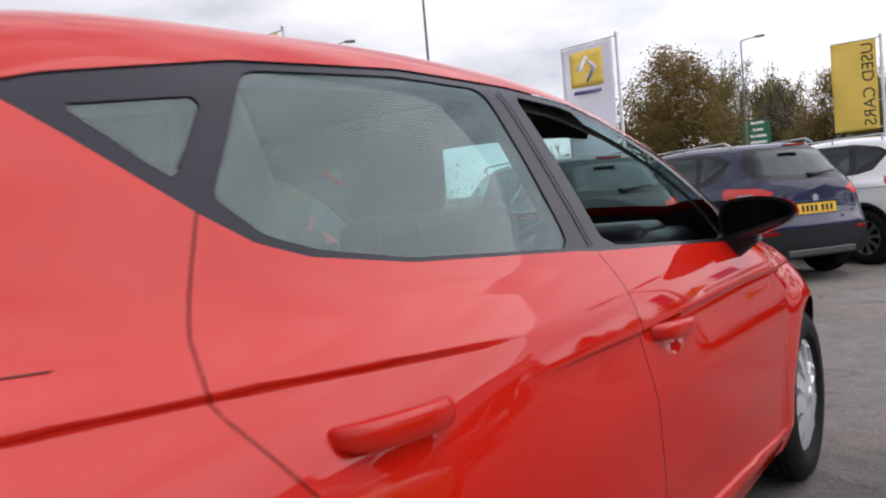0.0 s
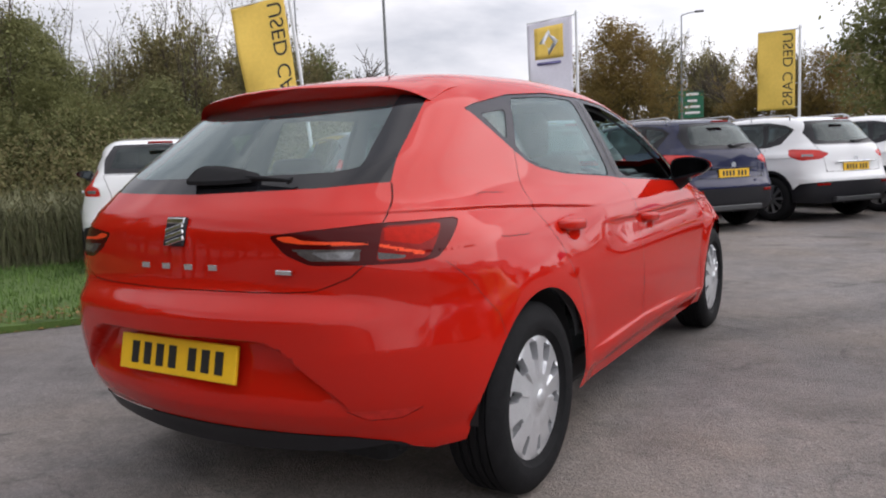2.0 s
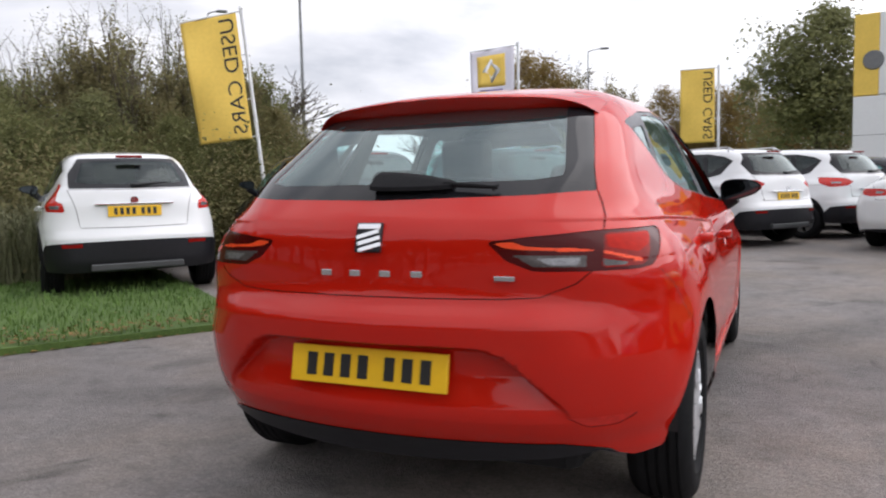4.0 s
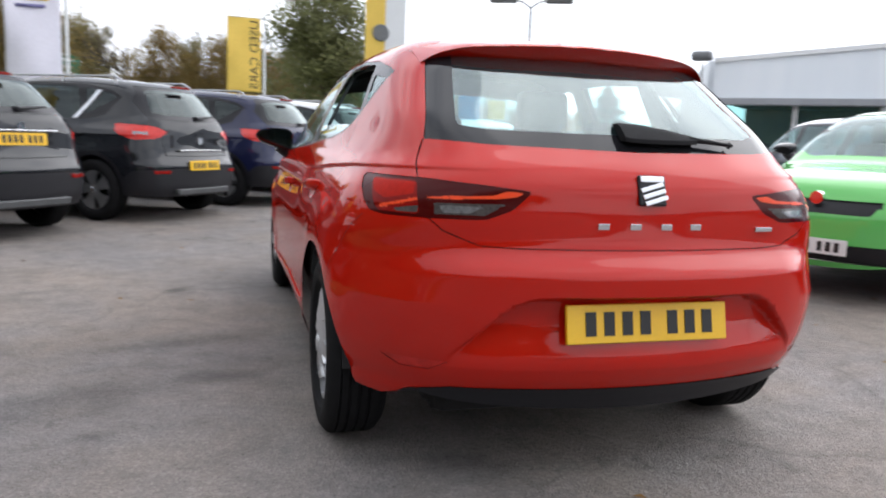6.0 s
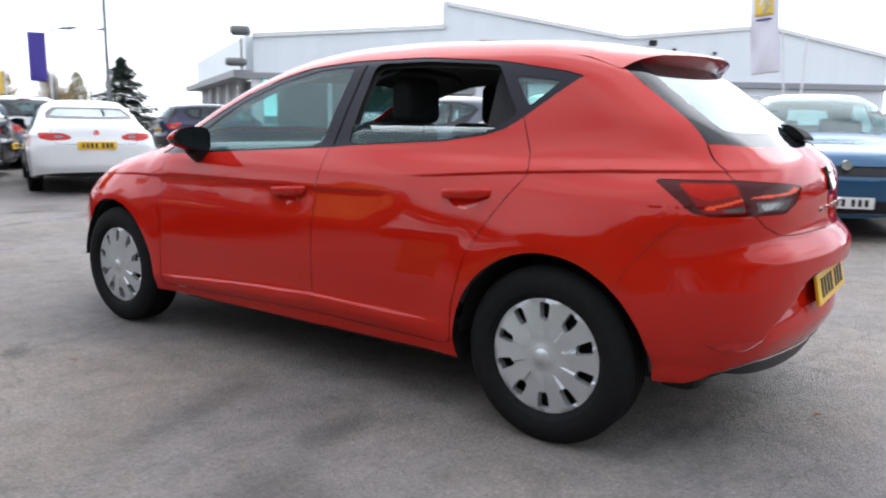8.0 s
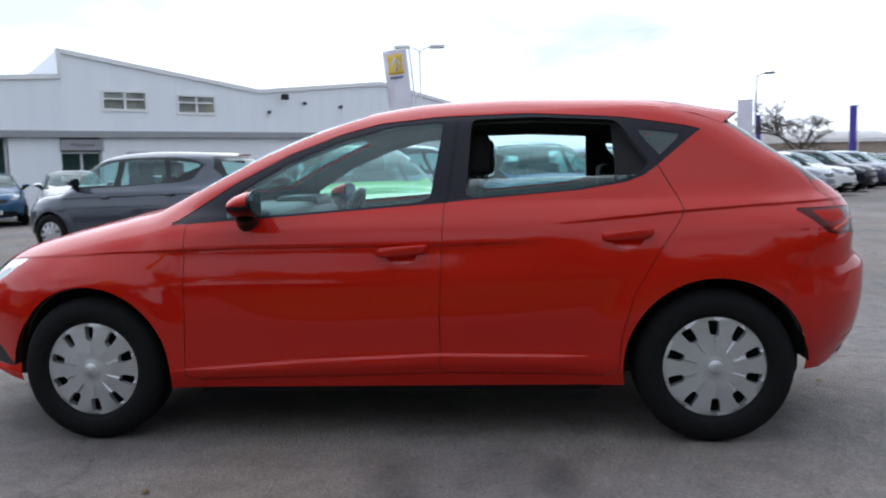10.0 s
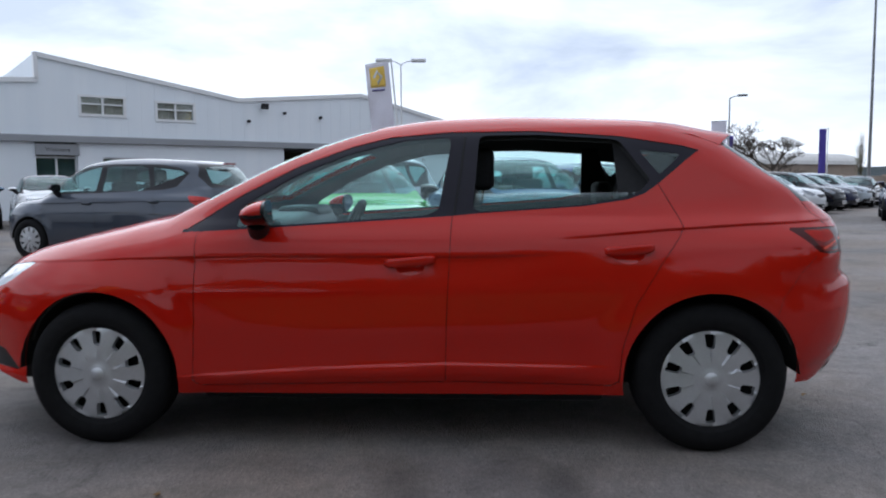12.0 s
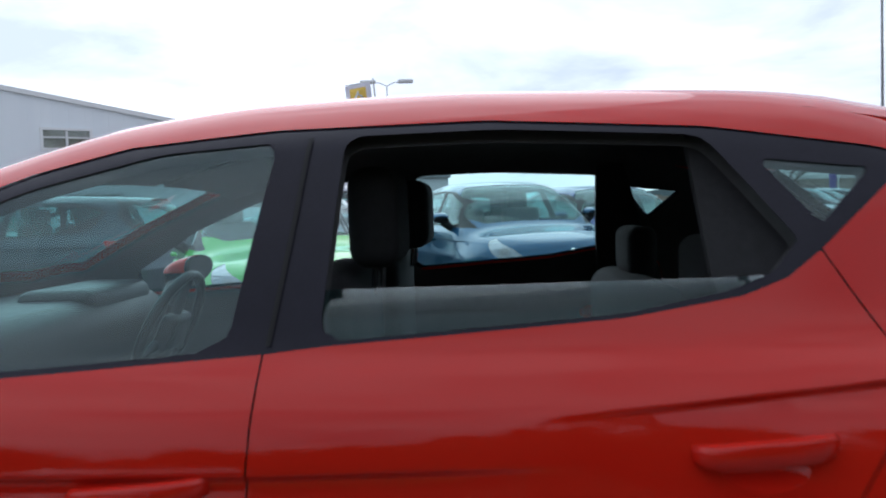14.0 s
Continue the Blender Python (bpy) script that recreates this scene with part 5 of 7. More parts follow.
def all_cars():
    crossover = lambda **k: car_spec("suv", 4.14, 1.57, 1.76, 2.53, 0.85, 1.06, 1.06, 0.98, 0.20, wheel_r=0.335, rim=0.22, **k)
    suv = lambda **k: car_spec("suv", 4.33, 1.61, 1.79, 2.63, 0.90, 1.06, 1.06, 1.02, 0.22, wheel_r=0.34, rim=0.225, **k)
    high = [("reversing_lamp", [(44 / 60, 1.0), (54 / 60, 1.0), (53 / 60, 0.97), (45 / 60, 0.965)], LAMPWHITE),
            ("tail_lamp", rounded([(31 / 60, 1.0), (40 / 60, 1.06), (67 / 60, 1.085), (65 / 60, 0.98), (54 / 60, 0.905), (38 / 60, 0.925)], 0.12, 1), LAMPBRIGHT)]
    hook = [("reversing_lamp", [(46 / 60, 0.97), (55 / 60, 0.97), (54 / 60, 0.935), (46 / 60, 0.93)], LAMPWHITE),
            ("tail_lamp", rounded([(44 / 60, 0.99), (50 / 60, 1.02), (56 / 60, 1.18), (64 / 60, 1.20), (62 / 60, 0.98), (58 / 60, 0.91), (42 / 60, 0.90)], 0.08, 1), LAMPBRIGHT)]
    row = "row of parked cars"
    face = (-0.81, 0.59)
    at = lambda k, dx=0, dy=0: heading(-3.45 + 1.36 * k + dx, 3.90 + 1.88 * k + dy, *face, back_axle=-1.28)
    parked_car(at(-1, -0.73, 0.22), crossover(plate_z=0.90, tail=hook, privacy=TINT), WHITE, "white compact crossover parked on the grass verge", row)
    parked_car(at(0), crossover(plate_z=0.90, tail=hook, privacy=TINT), BLACKP, "dark grey compact crossover in a row of parked cars", row)
    parked_car(at(1), suv(plate_z=0.63, strip=True, tail=high, privacy=TINT, rails=True), BLACKP, "charcoal sport utility car with silver roof rails", row)
    parked_car(at(2), suv(tail=high, privacy=TINT, rails=True), NAVY, "navy blue sport utility car in a row of cars", row)
    parked_car(at(3), suv(tail=high, privacy=TINT, rails=True, slots=9), WHITE, "white sport utility car with dark privacy glass", row)
    parked_car(at(4), suv(tail=high, privacy=TINT), WHITE, "white sport utility car with black lower bumper", row)
    small = lambda **k: car_spec("hatch", 4.0, 1.48, 1.74, 2.51, 0.80, 0.99, 1.0, 1.02, 0.22, wheel_r=0.31, **k)
    parked_car(at(5), small(), BLACKP, "black small hatchback in a row of cars", row)
    parked_car(at(6), small(), GREYP, "grey small hatchback in a row of cars", row)
    wide = [("reversing_lamp", [(22 / 60, 0.855), (27 / 60, 0.865), (27 / 60, 0.83), (22 / 60, 0.825)], LAMPWHITE),
            ("tail_lamp", rounded([(16.5 / 60, 0.845), (22 / 60, 0.895), (40 / 60, 0.90), (37 / 60, 0.82), (30 / 60, 0.785), (18 / 60, 0.80)], 0.12, 1), LAMPBRIGHT)]
    saloon = car_spec("saloon", 4.64, 1.40, 1.80, 2.81, 0.78, 0.95, 0.93, 0.86, 0.0, wheel_r=0.325, rim=0.23, tail=wide)
    parked_car(heading(3.25, 9.0, 0.40, 0.92, back_axle=-1.405), saloon, WHITE, "white saloon car with a black lower bumper", "cars in the lot")
    # The row beyond the red car.
    face2 = (-0.904, -0.426)
    lot = "cars facing the forecourt"
    parked_car(heading(3.61, 0.83, *face2, front_axle=1.255), small(pillars=(-0.22, -1.0), cap=GLOSSB), GREENP, "lime green three-door hatchback facing the forecourt", lot)
    tall = car_spec("hatch", 4.03, 1.53, 1.75, 2.54, 0.84, 1.03, 1.02, 1.10, 0.30, wheel_r=0.315)
    parked_car(heading(5.87, -1.11, -0.94, -0.34, front_axle=1.27), tall, BLUEP, "slate blue hatchback facing the forecourt", lot)
    parked_car(heading(7.45, -2.57, -0.94, -0.34, front_axle=1.255), small(), ROYALP, "royal blue hatchback facing the forecourt", lot)
    mpv = car_spec("hatch", 4.28, 1.57, 1.77, 2.58, 0.88, 1.03, 1.02, 1.14, 0.34, wheel_r=0.32, rim_style="cap", slots=10)
    parked_car(heading(8.05, 6.55, 0.24, 0.97, front_axle=1.29), mpv, GREYP, "grey five-door people carrier on the forecourt", "cars in the lot")
    mpv2 = car_spec("hatch", 4.5, 1.68, 1.80, 2.70, 0.9, 1.05, 1.03, 1.18, 0.40, wheel_r=0.32, rails=True)
    parked_car(heading(10.1, 2.1, -0.91, 0.42), mpv2, SILVER, "silver people carrier with roof rails", lot)
    parked_car(heading(16.2, 11.9, -0.8, -0.6), small(), WHITE, "white small car near the showroom", "cars in the lot")
    parked_car(heading(16.0, 14.3, -0.8, -0.6), small(), BLUEP, "blue small car near the showroom", "cars in the lot")
    parked_car(heading(5.6, 16.2, 0.40, 0.92), suv(privacy=TINT), WHITE, "white sport utility car further off", "cars in the lot")
    parked_car(heading(12.2, 17.2, 0.95, -0.3), suv(privacy=TINT), NAVY, "dark blue sport utility car near the showroom", "cars in the lot")
    far = "far row of parked cars"
    for k, (c, n) in enumerate(((SILVER, "grey"), (WHITE, "white"), (BLACKP, "black"), (NAVY, "navy"), (SILVER, "silver"), (WHITE, "white"))):
        parked_car(heading(19.4 + 2.6 * k, -7.8 - 1.75 * k, -0.62, -0.78), small() if k % 2 else tall, c, n + " hatchback in a far row of parked cars", far)
    parked_car(heading(31.5, -17.2, -0.85, 0.52), saloon, BLACKP, "black saloon across the lane", far)
    parked_car(heading(19.0, -13.0, -0.90, 0.42), small(), NAVY, "dark blue hatchback across the lane", far)


# ==== ground ====
def asphalt():
    m = bpy.data.materials.new("worn_asphalt")
    m.use_nodes = True
    n, l = m.node_tree.nodes, m.node_tree.links
    b = n["Principled BSDF"]
    tc = n.new("ShaderNodeTexCoord")

    def tex(kind, scale, **more):
        t = n.new(kind)
        t.inputs["Scale"].default_value = scale
        for k, v in more.items():
            t.inputs[k].default_value = v
        l.new(tc.outputs["Object"], t.inputs["Vector"])
        return t

    def ramp(src, *stops):
        r = n.new("ShaderNodeValToRGB")
        e = r.color_ramp.elements
        while len(e) < len(stops):
            e.new(0.5)
        for q, (p, c) in zip(e, stops):
            q.position, q.color = p, (*c, 1)
        l.new(src, r.inputs["Fac"])
        return r.outputs["Color"]

    def times(a, c, fac=1.0):
        x = n.new("ShaderNodeMixRGB")
        x.blend_type, x.inputs[0].default_value = "MULTIPLY", fac
        l.new(a, x.inputs[1])
        l.new(c, x.inputs[2])
        return x.outputs["Color"]

    broad = tex("ShaderNodeTexNoise", 0.23, Detail=8, Roughness=0.6)
    blots = tex("ShaderNodeTexNoise", 1.1, Detail=5, Roughness=0.55, Distortion=0.6)
    grit = tex("ShaderNodeTexVoronoi", 130)
    dust = tex("ShaderNodeTexNoise", 42, Detail=5, Roughness=0.7)
    g = lambda v: (v, v, v)
    warm = lambda v: (v * 1.12, v * 1.025, v * 0.99)
    c = ramp(broad.outputs["Fac"], (0.30, warm(0.105)), (0.50, warm(0.165)), (0.70, warm(0.225)))
    c = times(c, ramp(blots.outputs["Fac"], (0.27, g(0.60)), (0.41, g(0.94)), (0.75, g(1.06))))
    c = times(c, ramp(dust.outputs["Fac"], (0.28, g(0.80)), (0.5, g(1.0)), (0.75, g(1.2))))
    c = times(c, ramp(grit.outputs["Color"], (0.0, g(0.78)), (0.6, g(1.03)), (1.0, g(1.28))))
    mids = tex("ShaderNodeTexNoise", 7.0, Detail=6, Roughness=0.65)
    c = times(c, ramp(mids.outputs["Fac"], (0.30, g(0.78)), (0.5, g(1.0)), (0.70, g(1.16))))
    chips = tex("ShaderNodeTexVoronoi", 24)
    c = times(c, ramp(chips.outputs["Distance"], (0.0, g(0.45)), (0.09, g(0.62)), (0.13, g(1.0))))
    # Brown soiling, dark oil marks and a few wandering cracks.
    soil = tex("ShaderNodeTexNoise", 0.55, Detail=7, Roughness=0.62, Distortion=0.4)
    c = times(c, ramp(soil.outputs["Fac"], (0.40, (1.0, 1.0, 1.0)), (0.62, (1.06, 0.97, 0.86))))
    oil = tex("ShaderNodeTexNoise", 2.6, Detail=4, Roughness=0.5, Distortion=1.2)
    c = times(c, ramp(oil.outputs["Fac"], (0.24, g(0.45)), (0.36, g(0.95)), (0.5, g(1.0))))
    wander = tex("ShaderNodeTexNoise", 1.4, Detail=6, Roughness=0.6)
    shifted = n.new("ShaderNodeVectorMath")
    shifted.operation = "MULTIPLY_ADD"
    l.new(wander.outputs["Color"], shifted.inputs[0])
    shifted.inputs[1].default_value = (1.1, 1.1, 0)
    l.new(tc.outputs["Object"], shifted.inputs[2])
    crack = n.new("ShaderNodeTexVoronoi")
    crack.feature = "DISTANCE_TO_EDGE"
    crack.inputs["Scale"].default_value = 0.30
    l.new(shifted.outputs[0], crack.inputs["Vector"])
    c = times(c, ramp(crack.outputs["Distance"], (0.0, g(0.45)), (0.0022, g(0.6)), (0.0045, g(1.0))), 0.5)
    # Old patches, spills and a darker area by the verge tip: x, y, half length, half width, turn, darkness.
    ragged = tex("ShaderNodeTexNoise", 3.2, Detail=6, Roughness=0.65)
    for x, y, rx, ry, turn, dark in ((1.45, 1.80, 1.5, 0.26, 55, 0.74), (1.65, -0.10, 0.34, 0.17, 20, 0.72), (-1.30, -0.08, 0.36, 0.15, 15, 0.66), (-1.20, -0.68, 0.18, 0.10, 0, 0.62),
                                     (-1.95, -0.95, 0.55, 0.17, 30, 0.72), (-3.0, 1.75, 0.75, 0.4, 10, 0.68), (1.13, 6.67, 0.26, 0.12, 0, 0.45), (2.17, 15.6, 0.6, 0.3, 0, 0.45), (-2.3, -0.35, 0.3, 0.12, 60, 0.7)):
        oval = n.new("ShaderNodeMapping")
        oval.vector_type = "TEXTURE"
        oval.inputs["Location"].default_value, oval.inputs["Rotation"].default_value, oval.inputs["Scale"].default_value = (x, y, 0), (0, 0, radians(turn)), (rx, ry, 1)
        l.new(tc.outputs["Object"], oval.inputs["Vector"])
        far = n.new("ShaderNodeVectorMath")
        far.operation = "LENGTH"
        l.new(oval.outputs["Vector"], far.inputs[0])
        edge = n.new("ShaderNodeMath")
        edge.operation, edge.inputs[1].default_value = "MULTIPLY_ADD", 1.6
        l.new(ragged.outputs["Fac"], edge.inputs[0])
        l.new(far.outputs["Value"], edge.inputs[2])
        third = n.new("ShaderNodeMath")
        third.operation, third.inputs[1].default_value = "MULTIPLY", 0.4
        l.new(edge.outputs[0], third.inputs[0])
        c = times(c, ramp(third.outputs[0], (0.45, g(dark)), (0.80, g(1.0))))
    l.new(c, b.inputs["Base Color"])
    b.inputs["Roughness"].default_value = 0.78
    u = n.new("ShaderNodeBump")
    u.inputs["Strength"].default_value, u.inputs["Distance"].default_value = 0.9, 0.006
    l.new(grit.outputs["Distance"], u.inputs["Height"])
    v = n.new("ShaderNodeBump")
    v.inputs["Strength"].default_value, v.inputs["Distance"].default_value = 0.6, 0.02
    l.new(dust.outputs["Fac"], v.inputs["Height"])
    l.new(u.outputs["Normal"], v.inputs["Normal"])
    l.new(v.outputs["Normal"], b.inputs["Normal"])
    return m


bm = bmesh.new()
bmesh.ops.create_grid(bm, x_segments=2, y_segments=2, size=900)
tagged(part("ground", bm, asphalt(), None), "worn grey asphalt of a car dealer's forecourt", "ground", kind="structure")

GRASS = material("mown_grass", (0.045, 0.11, 0.016), 0.9, 0, 1.3, 0.45, 0.01, fine=60, second=(0.10, 0.16, 0.03))
LEAFA = material("autumn_leaf", (0.16, 0.085, 0.02), 0.7, 0, 5, 0.5)


def flat(name, outline, z, mat, label, category, kind="structure", thick=0.06):
    bm = bmesh.new()
    a = [bm.verts.new((x, y, z)) for x, y in outline]
    b = [bm.verts.new((x, y, z - thick)) for x, y in outline]
    bm.faces.new(a)
    for i in range(len(a)):
        j = (i + 1) % len(a)
        bm.faces.new((a[i], b[i], b[j], a[j]))
    bmesh.ops.recalc_face_normals(bm, faces=bm.faces)
    bmesh.ops.triangulate(bm, faces=bm.faces)
    return tagged(part(name, bm, mat, None), label, category, kind=kind)


VERGE = [(-2.74, 0.72), (-2.76, 0.90), (-3.1, 1.15), (-4.4, 2.1), (-7.6, 4.4), (-5.0, 9.0), (-2.0, 13.2), (1.0, 17.5), (5.5, 24.0), (3.0, 34), (-40, 60), (-70, 10), (-40, -30), (-14, -16), (-5.6, -3.5), (-3.76, -0.72), (-2.95, 0.46)]
flat("verge", VERGE, 0.05, GRASS, "mown grass verge strewn with leaves", "grass", thick=0.1)


def blades(name, count, place, tall, lean, mat, label, category, width=0.006, seed=3):
    """Many thin bent blades in one mesh."""
    rnd = random.Random(seed)
    V, F = [], []
    for _ in range(count):
        x, y, z = place(rnd)
        h, a, q = rnd.uniform(*tall), rnd.uniform(0, 6.28), rnd.uniform(*lean)
        w = width * rnd.uniform(0.6, 1.4)
        dx, dy = math.cos(a), math.sin(a)
        i = len(V)
        V += [(x - dy * w, y + dx * w, z), (x + dy * w, y - dx * w, z), (x - dy * w * 0.7 + dx * q * h * 0.35, y + dx * w * 0.7 + dy * q * h * 0.35, z + h * 0.6),
              (x + dy * w * 0.7 + dx * q * h * 0.35, y - dx * w * 0.7 + dy * q * h * 0.35, z + h * 0.6), (x + dx * q * h, y + dy * q * h, z + h * (1 - 0.4 * q))]
        F += [(i, i + 1, i + 3, i + 2), (i + 2, i + 3, i + 4)]
    return tagged(new(name, mesh_of(name, V, F, mat, smooth=False)), label, category, kind="stuff")


def on_verge(r):
    while True:
        x, y = r.uniform(-9, -2.7), r.uniform(-6, 4)
        if y > -0.72 + (x + 3.76) * 1.48 + 0.02 and y < 0.9 + (-2.76 - x) * 0.72 - 0.03:
            return x, y, 0.045


GBLADE = material("grass_blade", (0.06, 0.15, 0.02), 0.8, 0, 3, 0.5, second=(0.14, 0.23, 0.05))
blades("grass", 16000, on_verge, (0.03, 0.10), (0.1, 0.7), GBLADE, "short green grass on the verge", "grass")
REED = material("reed_blade", (0.13, 0.15, 0.07), 0.85, 0, 2, 0.4, second=(0.26, 0.25, 0.14))


def reed_place(r):
    az, d = radians(r.uniform(-72, -53.5)), r.uniform(10.4, 13.0)
    return 1.8 + d * math.sin(az), -3.6 + d * math.cos(az), 0.03


blades("reeds", 8000, reed_place, (0.55, 1.25), (0.15, 0.85), REED, "tall pale reeds at the edge of the thicket", "reeds", 0.009, 5)


def litter(r):
    while True:
        x, y = r.uniform(-8, -1.5), r.uniform(-4.5, 3)
        d = y - (-0.72 + (x + 3.76) * 1.48)
        if -0.06 < d < abs(r.gauss(0, 0.6)) + 0.05 and y < 0.9 + (-2.76 - x) * 0.72:
            return x, y


def leaves_on_ground(count):
    rnd = random.Random(8)
    V, F = [], []
    for _ in range(count):
        x, y = litter(rnd)
        if rnd.random() < 0.05:
            x, y = rnd.uniform(-6, 5), rnd.uniform(-6, 9)
        s, a, z = rnd.uniform(0.012, 0.03), rnd.uniform(0, 6.28), 0.062 + rnd.uniform(0, 0.03)
        if not (y > -0.72 + (x + 3.76) * 1.48 and y < 0.9 + (-2.76 - x) * 0.72):
            z = 0.008
        c, q = math.cos(a) * s, math.sin(a) * s
        i = len(V)
        V += [(x + c, y + q, z), (x - q * 0.6, y + c * 0.6, z + rnd.uniform(0, 0.012)), (x - c, y - q, z + rnd.uniform(0, 0.006)), (x + q * 0.6, y - c * 0.6, z + rnd.uniform(0, 0.012))]
        F.append((i, i + 1, i + 2, i + 3))
    return tagged(new("fallen_leaves", mesh_of("fallen_leaves", V, F, LEAFA, smooth=False)), "brown fallen leaves along the verge's edge", "leaves", kind="stuff")


leaves_on_ground(1500)


# ==== trees ====
BARK = material("grey_bark", (0.075, 0.06, 0.045), 0.9, 0, 6, 0.4, 0.01)
def foliage(name, colour, second):
    """Thin leaves that let some light through."""
    m = material(name, colour, 0.7, 0, 0.6, 0.4, fine=4, second=second, spec=0.2)
    n, l = m.node_tree.nodes, m.node_tree.links
    b = n["Principled BSDF"]
    t, x = n.new("ShaderNodeBsdfTranslucent"), n.new("ShaderNodeMixShader")
    l.new(b.inputs["Base Color"].links[0].from_socket, t.inputs["Color"])
    x.inputs[0].default_value = 0.4
    l.new(b.outputs[0], x.inputs[1])
    l.new(t.outputs[0], x.inputs[2])
    l.new(x.outputs[0], n["Material Output"].inputs["Surface"])
    return m


LEAVES = {
    "green": foliage("green_foliage", (0.090, 0.104, 0.038), (0.255, 0.260, 0.110)),
    "olive": foliage("olive_foliage", (0.125, 0.114, 0.048), (0.300, 0.262, 0.125)),
    "rust": foliage("rust_foliage", (0.190, 0.128, 0.045), (0.340, 0.245, 0.095)),
    "pine": material("conifer_foliage", (0.012, 0.030, 0.016), 0.8, 0, 1.0, 0.4, fine=5),
}


def limbs(rnd, height, spread, levels=3, splits=5):
    """Branch segments (a, b, r0, r1) of a tree."""
    out = []

    def grow(p, d, length, r, level):
        q = p + d * length
        out.append((p, q, r, r * 0.62))
        if level == 0:
            return
        for _ in range(splits - (level == levels)):
            t = rnd.uniform(0.45, 1.0)
            e = (d + Vector((rnd.gauss(0, spread), rnd.gauss(0, spread), rnd.gauss(0.12, spread * 0.5)))).normalized()
            grow(p + d * length * t, e, length * rnd.uniform(0.45, 0.75), r * 0.5, level - 1)

    grow(Vector((0, 0, 0)), Vector((rnd.gauss(0, 0.05), rnd.gauss(0, 0.05), 1)).normalized(), height * (0.42 if levels < 5 else 0.30), (height * 0.018 + 0.02) * (1 if levels < 5 else 0.55), levels)
    return out


def tree(name, seed, height, width, leaf, count, label, size=0.048, low=0.12, levels=3, twig=0.004):
    """A tree: tapered trunk and limbs, and a crown of leaf clumps with gaps."""
    rnd = random.Random(seed)
    t = empty(name, Matrix(), label, "tree", "trees")
    segs = limbs(rnd, height, 0.42 if levels == 3 else 0.6, levels, 5)
    V, F = [], []
    for a, b, r0, r1 in segs:
        d = (b - a).normalized()
        u = d.orthogonal().normalized()
        w = d.cross(u)
        i, k = len(V), 5
        for p, r in ((a, max(r0, twig)), (b, max(r1, twig))):
            V += [tuple(p + (u * math.cos(6.2832 * j / k) + w * math.sin(6.2832 * j / k)) * r) for j in range(k)]
        F += [(i + j, i + (j + 1) % k, i + k + (j + 1) % k, i + k + j) for j in range(k)]
    child("trunk", mesh_of("trunk", V, F, BARK), t, "grey trunk and limbs")
    if count:
        tips = [b for a, b, r0, r1 in segs[1:]]
        V, F = [], []
        clumps = []
        for _ in range(max(30, count // 45)):
            if rnd.random() < 0.45 and tips:
                c = rnd.choice(tips) + Vector([rnd.gauss(0, 0.12 * width) for _ in range(3)])
            else:
                z = low + (1 - low) * rnd.random() ** 0.8
                r = width * (0.5 * math.sin(math.pi * min(1, (z + 0.12) / 1.12)) ** 0.6) * rnd.uniform(0.3, 1.0) * rnd.uniform(0.75, 1.1)
                a = rnd.uniform(0, 6.2832)
                c = Vector((r * math.cos(a), r * math.sin(a), z * height))
            clumps.append((c, rnd.uniform(0.12, 0.32) * width * 0.5))
        for _ in range(count):
            c, r = rnd.choice(clumps)
            p = c + Vector((rnd.gauss(0, r * 0.45), rnd.gauss(0, r * 0.45), rnd.gauss(0, r * 0.4)))
            if p.z < 0.1:
                continue
            s = size * rnd.uniform(0.6, 1.5)
            u = Vector((rnd.gauss(0, 1), rnd.gauss(0, 1), rnd.gauss(0, 1))).normalized()
            v = u.orthogonal().normalized() * s * 0.5
            u = u * s
            i = len(V)
            V += [tuple(p - u), tuple(p + v), tuple(p + u), tuple(p - v)]
            F.append((i, i + 1, i + 2, i + 3))
        child("crown", mesh_of("crown", V, F, LEAVES[leaf], smooth=False), t, "loose crown of small leaves")
    return t


